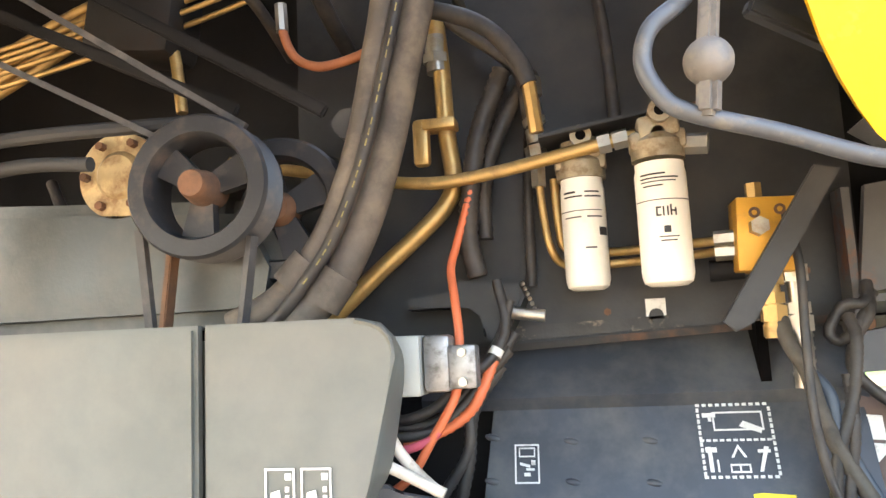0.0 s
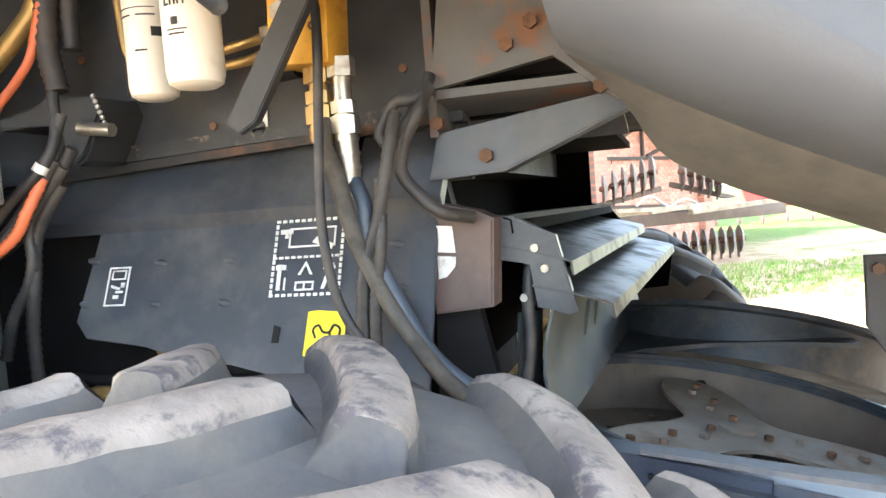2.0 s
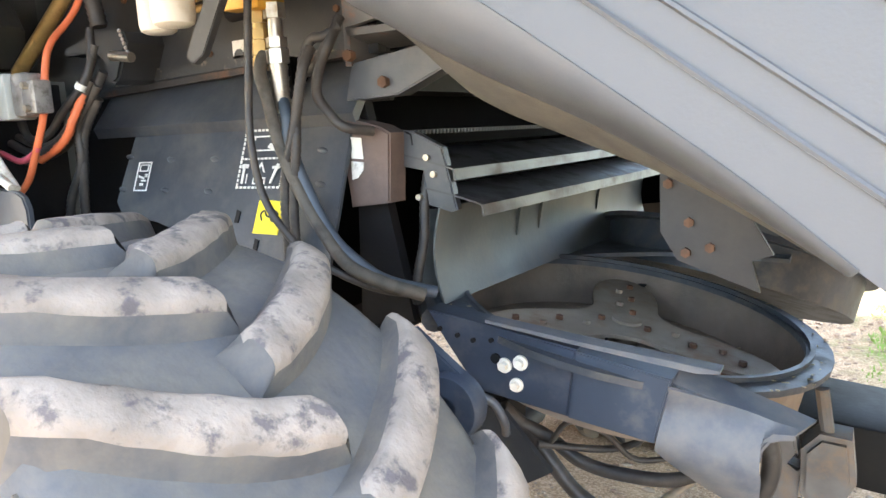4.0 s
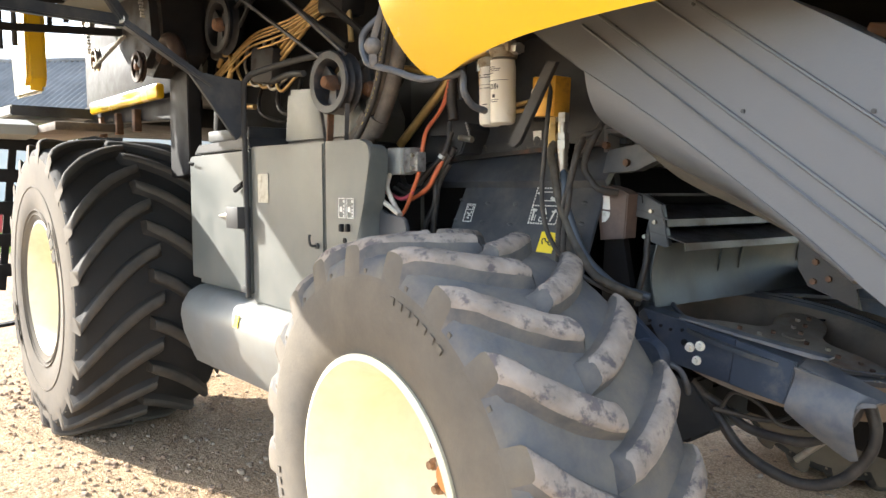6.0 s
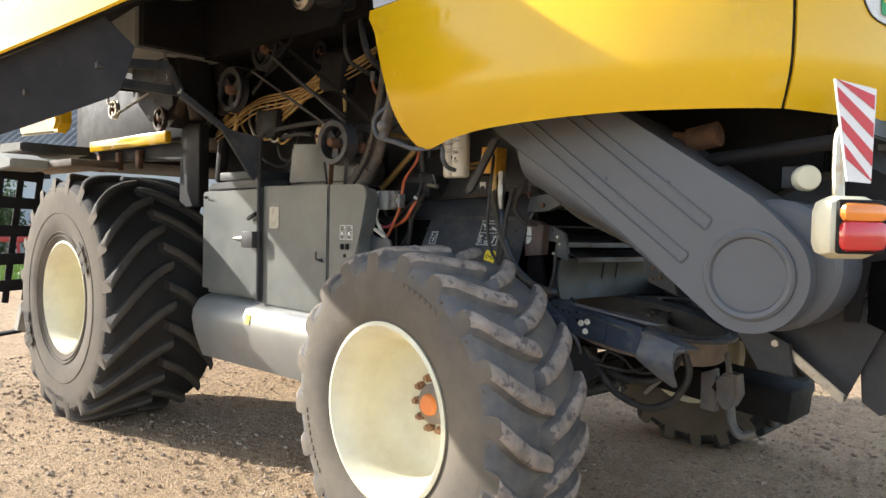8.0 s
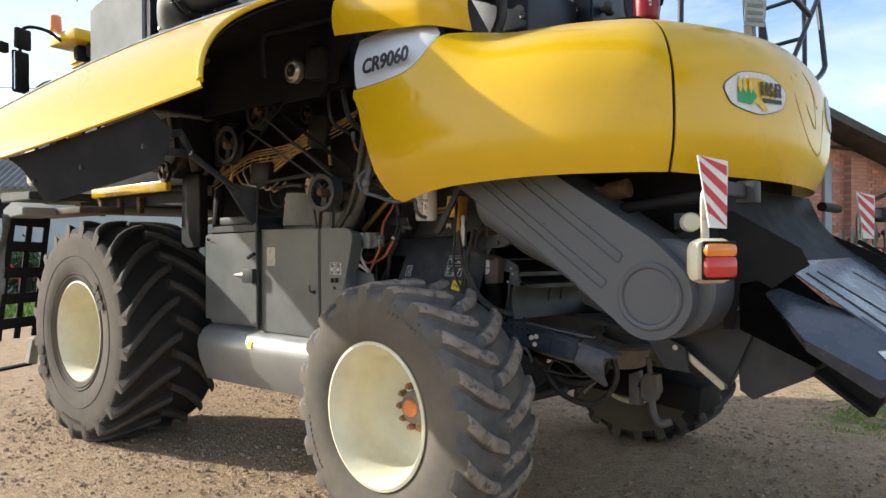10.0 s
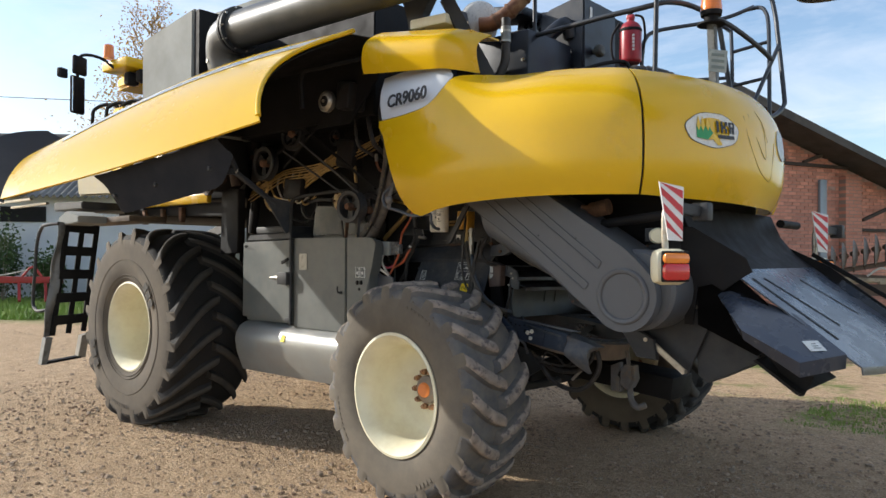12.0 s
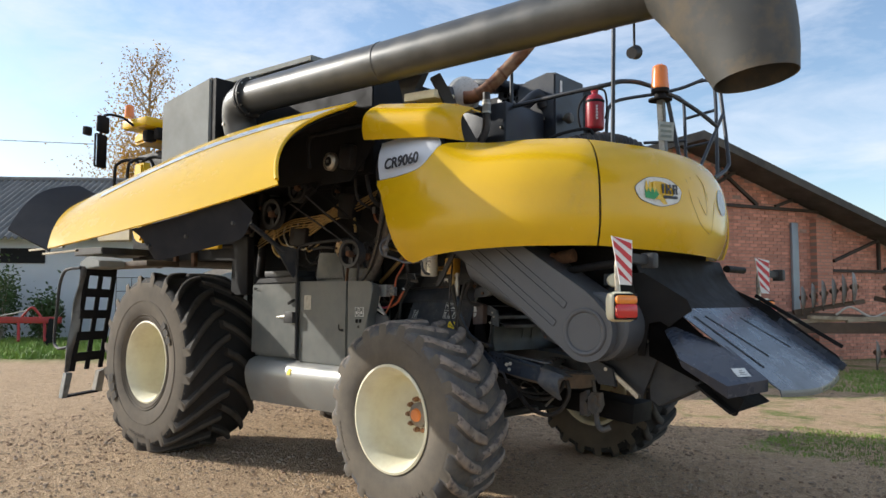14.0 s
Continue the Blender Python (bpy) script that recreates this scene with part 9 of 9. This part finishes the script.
part("hose", tube(B(), [(-1.6, -0.1, 1.0), (-0.8, -0.15, 1.2), (0.2, -0.15, 0.98), (1.2, -0.1, 1.15)], 0.02, 6, 5), WHITE_CABLE, red)
part("folded_leg", bar(B(), (2.0, -0.1, 0.9), (1.9, -0.15, 0.05), 0.2, 0.22, 0.02), BLACK, red)
OLDSTEEL = material("worn_disc_steel", (0.24, 0.22, 0.20), 0.5, 0.2, 0.3, 6, (0.20, 0.13, 0.08), 0.4, 6)
BEAM = material("brown_beam_paint", (0.13, 0.09, 0.065), 0.7, 0, 0.2, 4)
harrow = thing("disc_harrow", "rusty folded disc harrow with two rows of discs", "farm implement", yard(16.5, 9.3))
harrow.matrix_basis = Matrix.Translation(yard(16.5, 9.3)) @ pose(0, 0, 0, 0, 0, 42)
part("main_beam", box(B(), (1.2, 0, 0.95), (5.0, 0.22, 0.24), bevel=0.01), BEAM, harrow)
part("gang_beam", bar(B(), (-1.3, -0.1, 1.30), (0.3, -0.1, 1.55), 0.10, 0.10, 0.01), BEAM, harrow)
part("gang_beam", bar(B(), (0.55, -0.1, 1.62), (2.2, -0.1, 1.25), 0.10, 0.10, 0.01), BEAM, harrow)


def disc(x, y, z, r, turn):
    d = part("disc", lathe(B(), [(0, -0.07), (r * 0.4, -0.05), (r * 0.8, -0.02), (r, 0.02), (r * 0.99, 0.028), (r * 0.8, -0.008), (0, -0.055)], pose(x, y, z, 0, 0, turn), 24), OLDSTEEL, harrow)
    part("disc_hub", rod(B(), (x, y - 0.09, z), (x, y + 0.09, z), 0.06, seg=8), RUSTY, d)
    part("disc_leg", bar(B(), (x, y + 0.05, z), (x + 0.05, y + 0.12, z - 0.38), 0.04, 0.06), BEAM, harrow)


for k in range(6):
    disc(-1.15 + 0.23 * k, -0.25, 1.62 + 0.05 * k, 0.27 + 0.014 * k, 58)
for k in range(5):
    disc(0.75 + 0.23 * k, -0.25, 1.85 - 0.06 * k, 0.32, 58)
for k in range(8):
    disc(0.45 + 0.24 * k, -0.3, 0.42, 0.28, 58)
part("frame_arm", bar(B(), (-1.6, 0, 1.25), (1.5, 0.05, 1.12), 0.12, 0.16, 0.01), BEAM, harrow)
part("hose", tube(B(), [(-0.4, -0.2, 1.25), (-0.1, -0.25, 1.42), (0.4, -0.2, 1.2), (0.8, -0.2, 1.32), (1.2, -0.2, 1.18)], 0.025, 6, 5), WHITE_CABLE, harrow)
PALE_TIMBER = material("weathered_pale_timber", (0.36, 0.29, 0.20), 0.85, 0, 0.3, 5, (0.20, 0.15, 0.10), 0.3, 4)
for p, q, w in (((-1.9, -0.45, 1.08), (0.7, -0.50, 1.20), 0.07), ((-1.2, -0.55, 1.20), (2.2, -0.50, 1.10), 0.08), ((-0.4, -0.6, 1.12), (1.9, -0.45, 1.24), 0.06), ((0.6, -0.55, 1.06), (3.0, -0.5, 1.14), 0.09)):
    part("carried_plank", bar(B(), p, q, w * 1.6, w, 0.006), PALE_TIMBER, harrow, "pale weathered plank laid on the frame")
drill = thing("red_seed_drill", "red seed drill standing far off on the grass", "farm implement", (3.7, 27, 0))
part("hopper", prism(B(), [(-0.7, 0.8), (0.7, 0.8), (0.85, 1.25), (-0.85, 1.25)], 20.5, 21.5, m=Matrix.Translation((0, -21, 0)), bevel=0.02), RED, drill)
part("frame", box(B(), (0, 0, 0.7), (4.6, 0.25, 0.2), bevel=0.01), RED, drill)
for x in (-1.9, -1.1, -0.3, 0.5, 1.3, 2.0):
    part("coulter", bar(B(), (x, -0.2, 0.75), (x + 0.1, -0.5, 0.1), 0.06, 0.08), RED, drill)
    part("coulter_disc", lathe(B(), [(0, -0.01), (0.22, 0), (0.22, 0.01), (0, 0.02)], pose(x + 0.1, -0.5, 0.22, 0, 0, 70), 20), OLDSTEEL, drill)
wires = thing("power_line", "two thin overhead wires", "power line", yard(45, -40))
wires.matrix_basis = Matrix()
for dz in (0.0, 2.6):
    part("wire", tube(B(), [yard(44, -40) + Vector((0, 0, 11.6 - dz)), yard(44, -25) + Vector((0, 0, 10.9 - dz)), yard(44, -10) + Vector((0, 0, 10.4 - dz))], 0.02, 5, 6), BLACK, wires)


# ---- bricks of the barn wall ----
def brick_piece_material(name, single):
    m = material(name, (0.56, 0.255, 0.175), 0.92, 0, 0.2, 5, (0.40, 0.165, 0.11), 0.3, 2.2, 0.3, 60)
    nt = m.node_tree
    b = nt.nodes["Principled BSDF"]
    source = nt.nodes.new("ShaderNodeObjectInfo" if single else "ShaderNodeNewGeometry").outputs["Random" if single else "Random Per Island"]
    tone, spread_ = nt.nodes.new("ShaderNodeHueSaturation"), nt.nodes.new("ShaderNodeMapRange")
    spread_.inputs["To Min"].default_value, spread_.inputs["To Max"].default_value = 0.85, 1.3
    nt.links.new(source, spread_.inputs["Value"])
    nt.links.new(spread_.outputs["Result"], tone.inputs["Value"])
    nt.links.new(b.inputs["Base Color"].links[0].from_socket, tone.inputs["Color"])
    nt.links.new(tone.outputs["Color"], b.inputs["Base Color"])
    return m


def brick_shape(w, h, rnd):
    """Corner points and faces of one slightly uneven brick, its face towards -Y."""
    j = lambda: rnd.uniform(-0.004, 0.004)
    front = [(-w / 2 + j(), -0.012 + j(), -h / 2 + j()), (w / 2 + j(), -0.012 + j(), -h / 2 + j()), (w / 2 + j(), -0.012 + j(), h / 2 + j()), (-w / 2 + j(), -0.012 + j(), h / 2 + j())]
    vs = front + [(x, 0.03, z) for x, _, z in front]
    return vs, [(0, 1, 2, 3), (0, 4, 5, 1), (1, 5, 6, 2), (2, 6, 7, 3), (3, 7, 4, 0)]


def lay_bricks():
    rnd = random.Random(12)
    shapes = []
    single = brick_piece_material("red_brick", True)
    for _ in range(8):
        vs, fs = brick_shape(0.244, 0.072, rnd)
        me = bpy.data.meshes.new("brick")
        me.from_pydata(vs, [], fs)
        me.materials.append(single)
        shapes.append(me)
    vs, fs, laid = [], [], 0
    row, z = 0, 0.045
    while z < 5.2:
        x = -7.9 + (0.13 if row % 2 else 0.0)
        while x < 11.9:
            if z + 0.05 < gable(x) and rnd.random() > 0.004:
                if 3.3 < x < 6.2 and 1.6 < z < 3.6 and laid < 300:
                    ob = new("brick", shapes[rnd.randrange(8)])
                    ob.parent = barn_wall
                    ob.matrix_basis = pose(x, rnd.uniform(-0.004, 0.003), z)
                    laid += 1
                else:
                    pv, pf = brick_shape(0.244, 0.072, rnd)
                    k, dy = len(vs), rnd.uniform(-0.004, 0.003)
                    vs += [(a + x, b + dy, c + z) for a, b, c in pv]
                    fs += [tuple(i + k for i in f) for f in pf]
            x += 0.26
        z += 0.085
        row += 1
    me = bpy.data.meshes.new("brickwork")
    me.from_pydata(vs, [], fs)
    me.materials.append(brick_piece_material("red_brick_courses", False))
    ob = new("brickwork", me)
    ob.parent = barn_wall
    tagged(ob, "courses of uneven red brick", kind="stuff")


lay_bricks()
